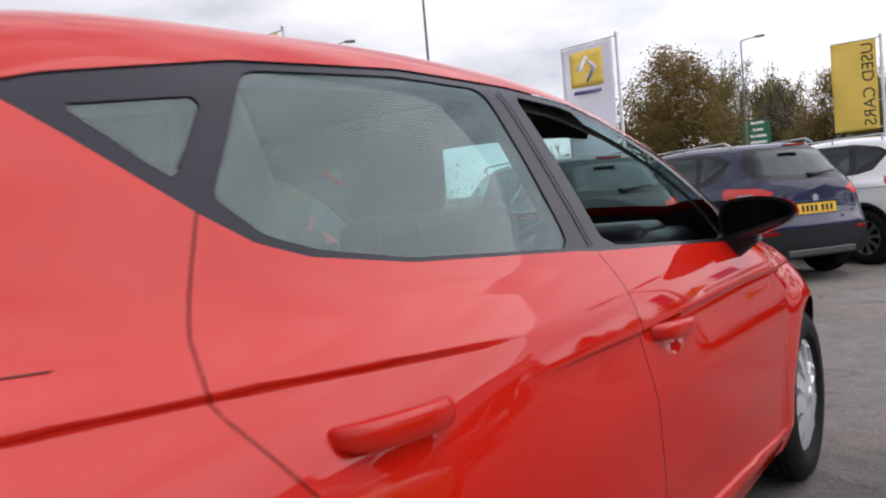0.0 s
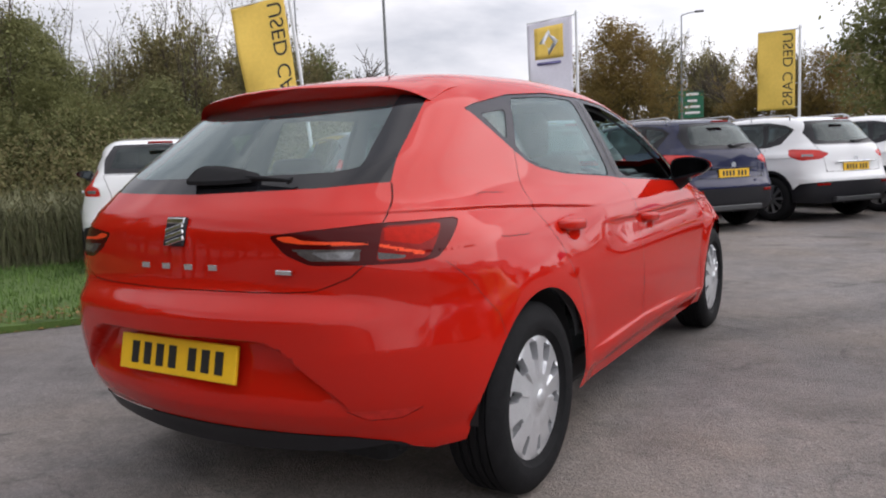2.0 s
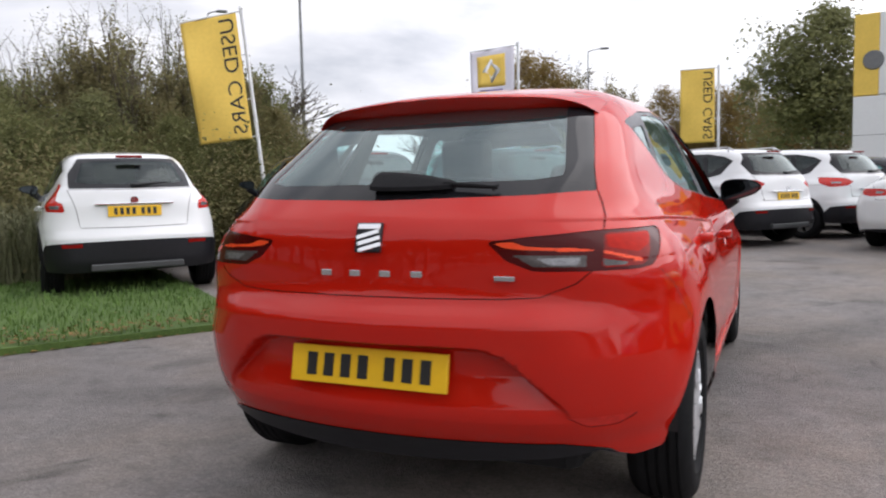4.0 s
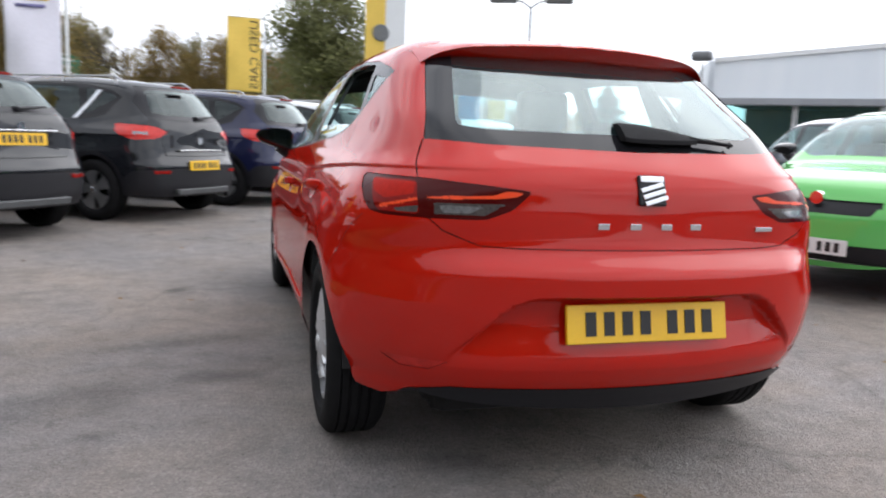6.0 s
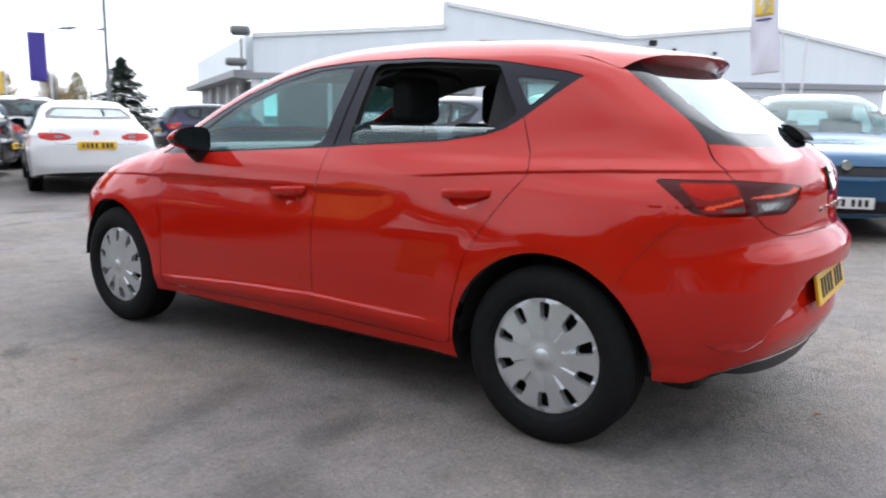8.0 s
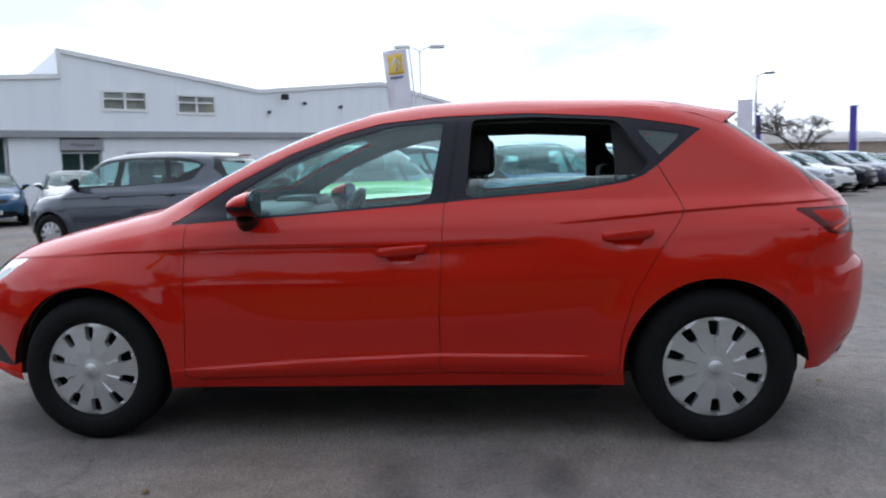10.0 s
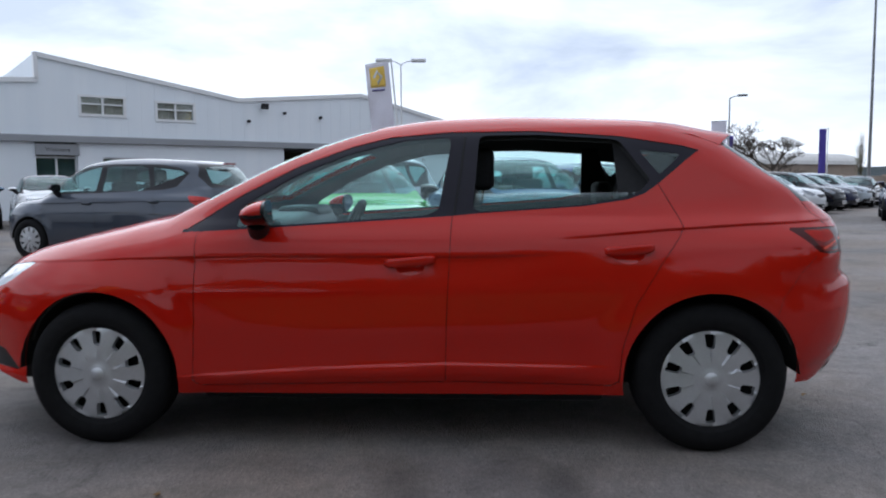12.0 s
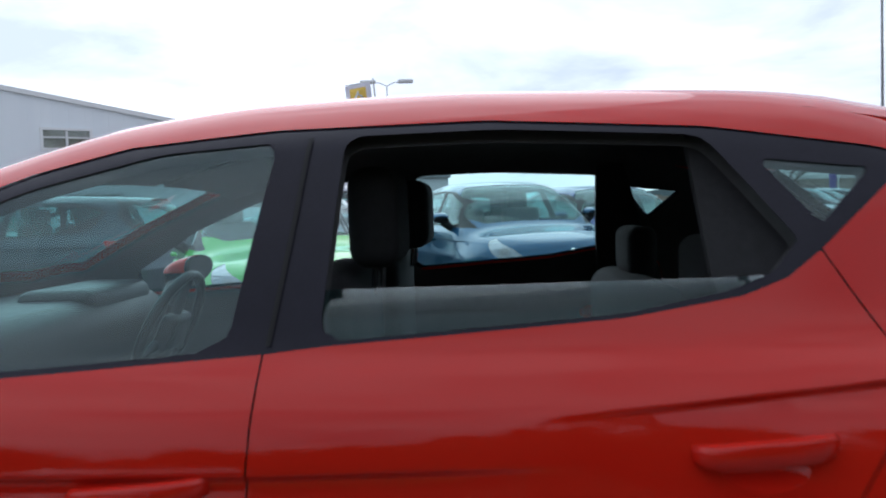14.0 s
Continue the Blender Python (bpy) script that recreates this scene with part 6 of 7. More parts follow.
def upright_tree(seed, height, width, leaf, count, shoots, label, size=0.05):
    """A tree of many long ascending shoots, leafy below and thinning to bare tips, so that its outline is ragged."""
    rnd = random.Random(seed)
    t = empty("tree", Matrix(), label, "tree", "trees")
    V, F, L, G = [], [], [], []

    def bar(a, b, r0, r1, k=5):
        d = (b - a).normalized()
        u = d.orthogonal().normalized()
        w = d.cross(u)
        i = len(V)
        for p, r in ((a, r0), (b, r1)):
            V.extend(tuple(p + (u * math.cos(6.2832 * j / k) + w * math.sin(6.2832 * j / k)) * r) for j in range(k))
        F.extend((i + j, i + (j + 1) % k, i + k + (j + 1) % k, i + k + j) for j in range(k))

    stems = [Vector((rnd.gauss(0, 0.04), rnd.gauss(0, 0.04), 1)).normalized() for _ in range(3)]
    for d in stems:
        bar(Vector((0, 0, 0)), d * height * 0.62, 0.010 * height, 0.004 * height, 7)
    runs = []
    for _ in range(shoots):
        d0 = rnd.choice(stems)
        z = rnd.random() ** 0.8
        p = d0 * height * (0.06 + 0.54 * z)
        a = rnd.uniform(0, 6.2832)
        out = Vector((math.cos(a), math.sin(a), 0))
        lean = rnd.uniform(0.35, 1.0) * (1.15 - 0.75 * z)
        length = height * rnd.uniform(0.30, 0.46) * (1.05 - 0.25 * lean)
        d = (Vector((0, 0, 1)) + out * lean * width / height * 1.9).normalized()
        steps = [p]
        for k in range(4):
            d = (d + Vector((rnd.gauss(0, 0.10), rnd.gauss(0, 0.10), 0.10))).normalized()
            steps.append(steps[-1] + d * length / 4)
        for k in range(4):
            bar(steps[k], steps[k + 1], 0.0034 * height * (1 - k * 0.22), 0.0034 * height * (0.78 - k * 0.22) + 0.002, 4)
        for _ in range(3):
            q = steps[rnd.randrange(1, 4)]
            e = (d + Vector((rnd.gauss(0, 0.5), rnd.gauss(0, 0.5), 0.2))).normalized()
            bar(q, q + e * length * rnd.uniform(0.15, 0.35), 0.010, 0.005, 3)
            runs.append([q, q + e * length * 0.15, q + e * length * 0.3])
        runs.append(steps)
    child("trunk", mesh_of("trunk", V, F, BARK), t, "grey stems and long ascending shoots")
    for _ in range(count):
        steps = rnd.choice(runs)
        q = rnd.random() ** 1.25 * (len(steps) - 1)
        k = min(int(q), len(steps) - 2)
        c = steps[k].lerp(steps[k + 1], q - k)
        r = 0.028 * height * (1.15 - 0.85 * q / (len(steps) - 1))
        p = c + Vector((rnd.gauss(0, r), rnd.gauss(0, r), rnd.gauss(0, r)))
        if p.z < 0.08:
            continue
        h = size * rnd.uniform(0.55, 1.4)
        u = Vector((rnd.gauss(0, 1), rnd.gauss(0, 1), rnd.gauss(0, 1))).normalized()
        v = u.orthogonal().normalized() * h * 0.45
        u = u * h
        i = len(L)
        L += [tuple(p - u), tuple(p + v), tuple(p + u), tuple(p - v)]
        G.append((i, i + 1, i + 2, i + 3))
    child("crown", mesh_of("crown", L, G, LEAVES[leaf], smooth=False), t, "small leaves thinning towards the tips")
    return t


def conifer(height):
    rnd = random.Random(77)
    t = empty("conifer_tree", Matrix(), "dark green conical conifer behind the car lot", "tree", "trees")
    bm = bmesh.new()
    rod(bm, (0, 0, 0), (0, 0, height), 0.12, 0.02)
    part("trunk", bm, BARK, t)
    V, F = [], []
    for _ in range(5200):
        z = rnd.random() ** 1.3
        r = (1 - z) ** 0.8 * 0.46 * height * rnd.uniform(0.35, 1.0) * (0.85 + 0.25 * math.sin(z * 40 + rnd.random()))
        a = rnd.uniform(0, 6.2832)
        p = Vector((r * math.cos(a), r * math.sin(a), 0.25 + z * (height - 0.3)))
        u = Vector((math.cos(a), math.sin(a), -0.35)) * rnd.uniform(0.08, 0.2)
        v = Vector((-math.sin(a), math.cos(a), rnd.gauss(0, 0.3))) * 0.05
        i = len(V)
        V += [tuple(p - u), tuple(p + v), tuple(p + u), tuple(p - v)]
        F.append((i, i + 1, i + 2, i + 3))
    child("crown", mesh_of("crown", V, F, LEAVES["pine"], smooth=False), t)
    return t


def bush(seed, w, h, leaf, label):
    rnd = random.Random(seed)
    V, F = [], []
    lumps = [(Vector((rnd.gauss(0, w * 0.28), rnd.gauss(0, w * 0.28), rnd.uniform(0.1, 0.8) * h)), rnd.uniform(0.12, 0.28) * w) for _ in range(26)]
    for _ in range(11000):
        c, r = rnd.choice(lumps)
        p = c + Vector((rnd.gauss(0, r), rnd.gauss(0, r), rnd.gauss(0, r * 0.8)))
        p.z = abs(p.z)
        s = rnd.uniform(0.016, 0.044)
        u = Vector((rnd.gauss(0, 1), rnd.gauss(0, 1), rnd.gauss(0, 1))).normalized()
        v = u.orthogonal().normalized() * s * 0.5
        u = u * s
        i = len(V)
        V += [tuple(p - u), tuple(p + v), tuple(p + u), tuple(p - v)]
        F.append((i, i + 1, i + 2, i + 3))
    o = new("bush", mesh_of("bush", V, F, LEAVES[leaf], smooth=False))
    return tagged(o, label, "bush", "bushes")


def woods():
    rnd = random.Random(21)
    kinds = [
        tree("tree", 1, 6.0, 4.2, "green", 26000, "green broadleaf tree with a thinning autumn crown"),
        tree("tree", 2, 6.4, 3.8, "olive", 23000, "olive broadleaf tree turning in autumn"),
        tree("tree", 3, 5.6, 4.4, "rust", 20000, "rust-brown broadleaf tree in autumn colour"),
        tree("tree", 4, 6.6, 3.4, "green", 9000, "half-bare tree with few green leaves"),
        tree("tree", 5, 6.5, 4.0, "olive", 0, "leafless grey tree in late autumn", levels=4, twig=0.008),
        upright_tree(51, 6.0, 3.0, "green", 21000, 70, "dark green upright tree with ascending branches"),
        upright_tree(52, 6.0, 2.8, "olive", 17000, 64, "olive upright tree with thinning ascending branches"),
        upright_tree(53, 6.2, 2.2, "green", 5200, 54, "nearly bare upright tree with pale twigs", 0.03),
    ]
    homes = {}
    # Thicket beyond the verge: (azimuth from the rear of the red car, distance, kind, scale).
    plan = []
    top = lambda az: float(np.interp(az, (-76, -63, -60, -57.5, -55, -52.5, -50.5, -48, -46.5, -42, -40, -38, -36.6), (5.2, 5.3, 5.2, 4.6, 4.4, 4.9, 5.1, 4.6, 4.4, 4.9, 4.6, 3.7, 2.6)))
    for i in range(26):
        az = -75 + i * 1.52
        d = rnd.uniform(15.5, 19)
        plan.append((az, d, rnd.choice((5, 5, 6, 0) if az < -56 else (5, 6, 6, 7)), top(az) * d / 18 / 6.1 * rnd.uniform(0.82, 1.0)))
        plan.append((az + 0.7, d - 2.2, rnd.choice((0, 1, 5)), top(az) * d / 18 / 6.1 * rnd.uniform(0.45, 0.62)))
        if i % 2:
            plan.append((az + 0.4, rnd.uniform(21, 24), rnd.choice((7, 7, 4)), top(az) * 22.5 / 18 / 6.2 * rnd.uniform(0.92, 1.06)))
    # The belt of trees goes on round the lot, as the paintwork and panes mirror it.
    for i in range(30):
        plan.append((-80 - i * 3.4, rnd.uniform(17, 23) + 0.15 * i, rnd.choice((0, 1, 1, 0, 3)), rnd.uniform(1.15, 1.6)))
    plan += [(-20.5, 44, 4, 1.15), (-18.6, 38, 2, 1.32), (-17.2, 36, 2, 1.20), (-15.4, 66, 6, 1.9), (-14.2, 70, 7, 1.9), (-12.8, 70, 6, 1.75), (-11.4, 66, 6, 1.65), (-9.8, 44, 4, 1.15), (-8.6, 40, 2, 1.02),
             (-6.6, 42, 6, 1.05), (-4.6, 40, 2, 0.98), (-3.0, 44, 1, 1.0), (-1.0, 46, 2, 1.0), (1.5, 48, 1, 1.05), (3.5, 46, 2, 0.95), (6.0, 50, 0, 0.95), (9.0, 55, 3, 0.9), (-23.5, 48, 4, 1.0), (-25.5, 50, 4, 0.9),
             (12.5, 70, 4, 0.9), (15, 66, 2, 0.9), (17.5, 72, 1, 0.9), (20, 75, 2, 0.9), (22.5, 70, 2, 0.85), (24.5, 74, 1, 0.8)]
    first = set()
    for az, d, k, s in plan:
        a = radians(az)
        m = Matrix.Translation((1.8 + d * math.sin(a), -3.6 + d * math.cos(a), -0.05)) @ pose(0, 0, 0, 0, 0, rnd.uniform(0, 360))
        t = kinds[k]
        if k in first:
            t = copy_thing(kinds[k], m)
        first.add(k)
        t.matrix_basis = m @ Matrix.Diagonal((s * rnd.uniform(0.9, 1.15), s * rnd.uniform(0.9, 1.15), s, 1))
    big = tree("tree", 9, 6.4, 4.4, "green", 16000, "large green tree near the flags", 0.07, low=0.33)
    big.matrix_basis = Matrix.Translation((2.4, 23.3, 0)) @ Matrix.Diagonal((1.15, 1.15, 1.0, 1))
    c = conifer(4.6)
    c.matrix_basis = Matrix.Translation((21.0, 37.5, 0)) @ Matrix.Diagonal((1.35, 1.35, 1, 1))
    poplar = copy_thing(kinds[7], Matrix.Translation((62, -32, 0)))
    poplar.matrix_basis = Matrix.Translation((62, -32, 0)) @ Matrix.Diagonal((0.55, 0.55, 0.85, 1))
    bare = tree("tree", 15, 5.6, 4.0, "olive", 0, "leafless spreading tree by the far row of cars", levels=5, twig=0.004)
    bare.matrix_basis = Matrix.Translation((36.5, -15.3, 0)) @ Matrix.Diagonal((2.0, 2.0, 1.25, 1))
    b0 = bush(31, 2.4, 1.9, "green", "dense green bush at the foot of the thicket")
    b1 = bush(32, 2.2, 1.7, "olive", "olive bush at the foot of the thicket")
    spots = []
    for i in range(34):
        spots.append((radians(-100 + i * 1.9 + rnd.uniform(-0.7, 0.7)), rnd.uniform(13.0, 16.5), i % 2))
    for i, (a, d, k) in enumerate(spots):
        m = Matrix.Translation((1.8 + d * math.sin(a), -3.6 + d * math.cos(a), 0)) @ pose(0, 0, 0, 0, 0, rnd.uniform(0, 360))
        src = (b0, b1)[k]
        if i < 2:
            src.matrix_basis = m
        else:
            copy_thing(src, m)
    hb = copy_thing(b1, Matrix.Translation((37.5, -13.8, 0)))


woods()

# ==== flags, posts and signs ====
POLE = material("white_pole", (0.72, 0.73, 0.74), 0.4, 0, 9, 0.08)
STEEL = material("grey_steel", (0.17, 0.175, 0.18), 0.5, 0.3, 9, 0.15)
CLOTHY = material("yellow_banner_cloth", (0.80, 0.55, 0.11), 0.8, 0, 2, 0.08)
CLOTHW = material("white_banner_cloth", (0.74, 0.72, 0.80), 0.8, 0, 2, 0.06)
CLOTHP = material("purple_banner_cloth", (0.07, 0.05, 0.30), 0.8, 0, 2, 0.1)
CLOTHB = material("blue_banner_cloth", (0.03, 0.30, 0.62), 0.8, 0, 2, 0.1)
SIGNG = material("green_sign", (0.01, 0.12, 0.06), 0.5, 0, 3, 0.1)


def text_mesh(body, size, mat):
    c = bpy.data.curves.new("writing", "FONT")
    c.body, c.size, c.extrude = body, size, 0.001
    c.align_x, c.align_y = "CENTER", "CENTER"
    o = bpy.data.objects.new("writing", c)
    scene.collection.objects.link(o)
    bpy.context.view_layer.update()
    me = bpy.data.meshes.new_from_object(o.evaluated_get(bpy.context.evaluated_depsgraph_get()))
    bpy.data.objects.remove(o)
    me.materials.clear()
    me.materials.append(mat)
    return me


def banner(m, height, width, drop, cloth, words, label, lean=0.0, logo=None, wave=0.05, thick=0.035):
    """A banner flag: post, top arm and a hanging cloth that ripples; it hangs to -x of its post. Writing shows mirrored from behind."""
    f = empty("banner_flag", m, label, "flag", "banner flags")
    bm = bmesh.new()
    rod(bm, (0, 0, 0), (0, 0, height), thick, thick * 0.8, 12)
    rod(bm, (0, 0, height), (0, 0, height + 0.05), thick * 1.2, thick * 0.6, 12)
    part("post", bm, POLE, f, "white post", True)
    bm = bmesh.new()
    rod(bm, (0, 0, height - 0.03), (-width, 0, height - 0.03 - lean), 0.014)
    part("arm", bm, POLE, f)
    for q in (0.35, 0.7, 1.0):
        bm = bmesh.new()
        rod(bm, (0.0, 0, height - drop * q), (-0.09, 0, height - drop * q - lean * 0.1), 0.008)
        part("clip", bm, POLE, f)
    nx, nz = 14, 36

    def at(u, v, off=0.0):
        x = -0.09 - u * (width - 0.09)
        z = height - 0.04 - lean * u - v * drop * (1 - 0.10 * u * abs(lean) * 4)
        y = wave * math.sin(5.0 * v + 3 * u) * u * (0.3 + v) + wave * 0.6 * math.sin(9 * v - 5 * u) * u
        return (x + 0.06 * u * v * (lean > 0.05), y + off, z)

    V = [at(i / nx, j / nz) for i in range(nx + 1) for j in range(nz + 1)]
    F = [(i * (nz + 1) + j, (i + 1) * (nz + 1) + j, (i + 1) * (nz + 1) + j + 1, i * (nz + 1) + j + 1) for i in range(nx) for j in range(nz)]
    c = child("cloth", mesh_of("cloth", V, F, cloth), f, "rippling printed cloth")
    sol = c.modifiers.new("thickness", "SOLIDIFY")
    sol.thickness, sol.offset = 0.004, 0
    for word, v0, v1 in words:
        me = text_mesh(word, 1.0, INK)
        xs = [v.co.x for v in me.vertices]
        x0, span = min(xs), max(xs) - min(xs)
        for v in me.vertices:
            # The lettering runs down the cloth; it is mirrored, for the print shows through.
            p = at(0.045 + (v.co.y + 0.37) / 0.72 * 0.27, v0 + (v.co.x - x0) / span * (v1 - v0))
            v.co = (p[0], p[1] + v.co.z * 4, p[2])
        o = new("lettering", me)
        o.parent = c
        tagged(o, "dark vertical lettering")
    if logo:
        V = [at(0.20 + 0.64 * i / 6, 0.05 + 0.27 * j / 6) for i in range(7) for j in range(7)]
        F = [(i * 7 + j, (i + 1) * 7 + j, (i + 1) * 7 + j + 1, i * 7 + j + 1) for i in range(6) for j in range(6)]
        o = child("emblem_panel", mesh_of("emblem_panel", V, F, CLOTHY), c, "yellow square")
        sol = o.modifiers.new("thickness", "SOLIDIFY")
        sol.thickness, sol.offset = 0.010, 0
        P = [at(0.52 + a, 0.185 + b) for a, b in ((0, -0.105), (0.21, 0), (0, 0.105), (-0.21, 0), (0, -0.055), (0.10, 0), (0, 0.055), (-0.10, 0))]
        o = child("emblem", mesh_of("emblem", P, [(0, 1, 5, 4), (1, 2, 6, 5), (2, 3, 7, 6), (3, 0, 4, 7)], ALLOY), c, "plain grey lozenge")
        sol = o.modifiers.new("thickness", "SOLIDIFY")
        sol.thickness, sol.offset = 0.016, 0
        P = [at(u, v) for u, v in ((0.26, 0.345), (0.80, 0.345), (0.80, 0.370), (0.26, 0.370))]
        o = child("lettering_bar", mesh_of("lettering_bar", P, [(0, 1, 2, 3)], material("faded_print", (0.16, 0.15, 0.30), 0.8)), c, "faded blue bar")
        sol = o.modifiers.new("thickness", "SOLIDIFY")
        sol.thickness, sol.offset = 0.010, 0
    return f


def facing(x, y, az):
    """A pose at x, y whose -y side looks back along the azimuth az, with its x to the right of one who looks that way."""
    return Matrix.Translation((x, y, 0)) @ pose(0, 0, 0, 0, 0, -az)


banner(facing(-6.92, 6.12, -40) @ Matrix.Translation((0.34, 0, 0)) @ pose(0, 0, 0, 0, -5, 0), 4.05, 0.98, 2.05, CLOTHY, (("USED", 0.04, 0.46), ("CARS", 0.53, 0.95)), "yellow banner flag with dark lettering on a white post", 0.14, wave=0.07)
banner(facing(-3.95, 11.4, -20), 4.05, 1.02, 2.5, CLOTHW, (), "white banner flag with a yellow emblem on a post", 0.12, True, wave=0.09)
banner(facing(-0.25, 15.8, -4), 3.85, 0.90, 1.80, CLOTHY, (("USED", 0.04, 0.46), ("CARS", 0.53, 0.95)), "yellow banner flag with dark lettering on a white post", 0.0, wave=0.05)
banner(facing(12.5, 28.5, 25), 4.5, 0.75, 1.9, CLOTHP, (), "purple banner flag on a post", 0.0)
banner(facing(8.6, 24.6, 20), 3.2, 0.95, 2.0, CLOTHB, (), "bright blue banner flag on a post", 0.0)
banner(facing(13.2, 34.0, 22), 3.2, 1.0, 1.0, CLOTHY, (), "small yellow banner flag far off", 0.0)
banner(facing(34.0, -12.2, 106), 4.2, 0.8, 1.9, CLOTHW, (), "pale banner flag with a faint emblem", 0.0, wave=0.03)
banner(facing(48.0, -17.0, 107), 4.3, 0.5, 2.6, CLOTHP, (), "purple banner flag on a post", 0.0)
banner(facing(45.0, -21.8, 114), 4.5, 0.5, 2.8, CLOTHP, (), "purple banner flag on a post", 0.0)
banner(facing(20.3, 2.6, 83) @ Matrix.Translation((0.30, 0, 0)) @ pose(0, 0, 0, 0, -5, 0), 5.15, 0.85, 2.4, CLOTHW, (), "white banner flag leaning before the showroom", 0.05, True, wave=0.09)


def street_lamp(x, y, h, az, arm=0.0, label="grey street lamp with a short arm", double=False, r=0.07, mat=None):
    mat = mat or STEEL
    p = empty("street_lamp", facing(x, y, az), label, "street lamp", "street lamps")
    bm = bmesh.new()
    rod(bm, (0, 0, 0), (0, 0, 1.2), r * 1.25, r * 1.2, 12)
    rod(bm, (0, 0, 1.2), (0, 0, h), r, r * 0.55, 12)
    part("post", bm, mat, p, "", True)
    for sx in ((1, -1) if double else (1,)):
        if arm:
            bm = bmesh.new()
            rod(bm, (0, 0, h - 0.02), (sx * arm * 0.5, 0, h + 0.10), r * 0.5, r * 0.45)
            rod(bm, (sx * arm * 0.5, 0, h + 0.10), (sx * arm, 0, h + 0.14), r * 0.45, r * 0.4)
            part("arm", bm, mat, p)
            bm = bmesh.new()
            pillow(bm, (sx * (arm + 0.25), 0, h + 0.15), (0.60, 0.24, 0.14))
            part("lamp_head", bm, mat, p, "grey lamp head", True)
    return p


street_lamp(-24.2, 33.0, 16.0, -35, 0.0, "tall dark grey lamp post beyond the trees", r=0.11)
street_lamp(-11.3, 49.6, 10.4, -14, 0.9)
street_lamp(-28.0, 29.6, 11.0, -42, 0.5)
street_lamp(5.2, 11.73, 3.95, 24, 0.35, "slim floodlight post with two heads", True, 0.045)
street_lamp(16.5, 55.0, 8.6, 18, 0.9, "street lamp with two heads far off", True)
street_lamp(26.0, 3.1, 5.9, 83, 0.45, "pale slim lamp post with two heads", True, 0.045, POLE)
street_lamp(44.5, -15.5, 6.4, 107, 0.5, "grey street lamp beyond the parked cars")
street_lamp(44.0, -23.9, 15.0, 116, 0.0, "tall tapered steel mast", r=0.10)
street_lamp(25.0, 48.0, 7.0, 27, 0.7, "street lamp far off", True)
street_lamp(19.0, 41.0, 6.0, 24, 0.5, "street lamp far off")


def road_sign():
    p = empty("road_sign", facing(-12.25, 56.2, -13.4), "green direction sign on two grey posts", "road sign")
    for x in (-0.6, 0.6):
        bm = bmesh.new()
        rod(bm, (x, 0.06, 0), (x, 0.06, 5.7), 0.05)
        part("post", bm, STEEL, p)
    b = part("panel", box(bmesh.new(), (-0.92, -0.02, 3.75), (0.92, 0.02, 5.85), None, 0.01), SIGNG, p, "green panel")
    for i, (w, z) in enumerate(((0.9, 5.55), (0.7, 5.05), (1.1, 4.6), (1.1, 4.15))):
        part("lettering_bar", box(bmesh.new(), (-0.1 - w / 2 + 0.2, -0.028, z - 0.09), (0.1 + w / 2, -0.021, z + 0.09)), PLATEW, b, "pale bar")


road_sign()


def pylon():
    p = empty("sign_pylon", facing(3.6, 19.6, 13.5), "white and yellow dealer sign pylon", "sign")
    part("lower_panel", box(bmesh.new(), (-0.62, -0.15, 0.0), (0.62, 0.15, 3.25), None, 0.02), PYLONW, p, "white lower panel")
    part("upper_panel", box(bmesh.new(), (-0.62, -0.15, 3.27), (-0.02, 0.15, 5.45), None, 0.02), CLOTHY, p, "yellow upper panel")
    part("upper_panel", box(bmesh.new(), (-0.015, -0.15, 3.27), (0.62, 0.15, 5.45), None, 0.02), PYLONW, p, "white upper panel")
    for z in (1.1, 2.2):
        part("panel_joint", box(bmesh.new(), (-0.625, -0.154, z - 0.006), (0.625, 0.154, z + 0.006)), STEEL, p)
    part("side_strip", box(bmesh.new(), (0.625, -0.14, 0.0), (0.80, 0.14, 3.1), None, 0.01), CLOTHY, p, "pale yellow strip")
    bm = bmesh.new()
    rod(bm, (-0.15, -0.16, 4.2), (-0.15, -0.19, 4.2), 0.26, 0.24, 24)
    part("emblem", bm, STEEL, p, "plain dark disc")


PYLONW = material("white_sign_panel", (0.76, 0.77, 0.78), 0.35, 0, 2, 0.04)
pylon()

# ==== the showroom ====
CLAD = bpy.data.materials.new("ribbed_white_cladding")
CLAD.use_nodes = True
_n, _l = CLAD.node_tree.nodes, CLAD.node_tree.links
_b = _n["Principled BSDF"]
_b.inputs["Roughness"].default_value = 0.55
_t, _s, _r = _n.new("ShaderNodeTexCoord"), _n.new("ShaderNodeTexNoise"), _n.new("ShaderNodeValToRGB")
_m = _n.new("ShaderNodeMapping")
_m.inputs["Scale"].default_value = (1.5, 1.5, 0.15)
_s.inputs["Scale"].default_value, _s.inputs["Detail"].default_value = 1.0, 6
_r.color_ramp.elements[0].position, _r.color_ramp.elements[0].color = 0.3, (0.78, 0.83, 0.88, 1)
_r.color_ramp.elements[1].position, _r.color_ramp.elements[1].color = 0.65, (0.83, 0.87, 0.91, 1)
_l.new(_t.outputs["Object"], _m.inputs["Vector"])
_l.new(_m.outputs["Vector"], _s.inputs["Vector"])
_l.new(_s.outputs["Fac"], _r.inputs["Fac"])
_l.new(_r.outputs["Color"], _b.inputs["Base Color"])
WFRAME = material("white_window_frame", (0.78, 0.79, 0.80), 0.4, 0, 5, 0.05)
FASCIA = material("grey_fascia", (0.30, 0.31, 0.33), 0.5, 0, 2, 0.1)
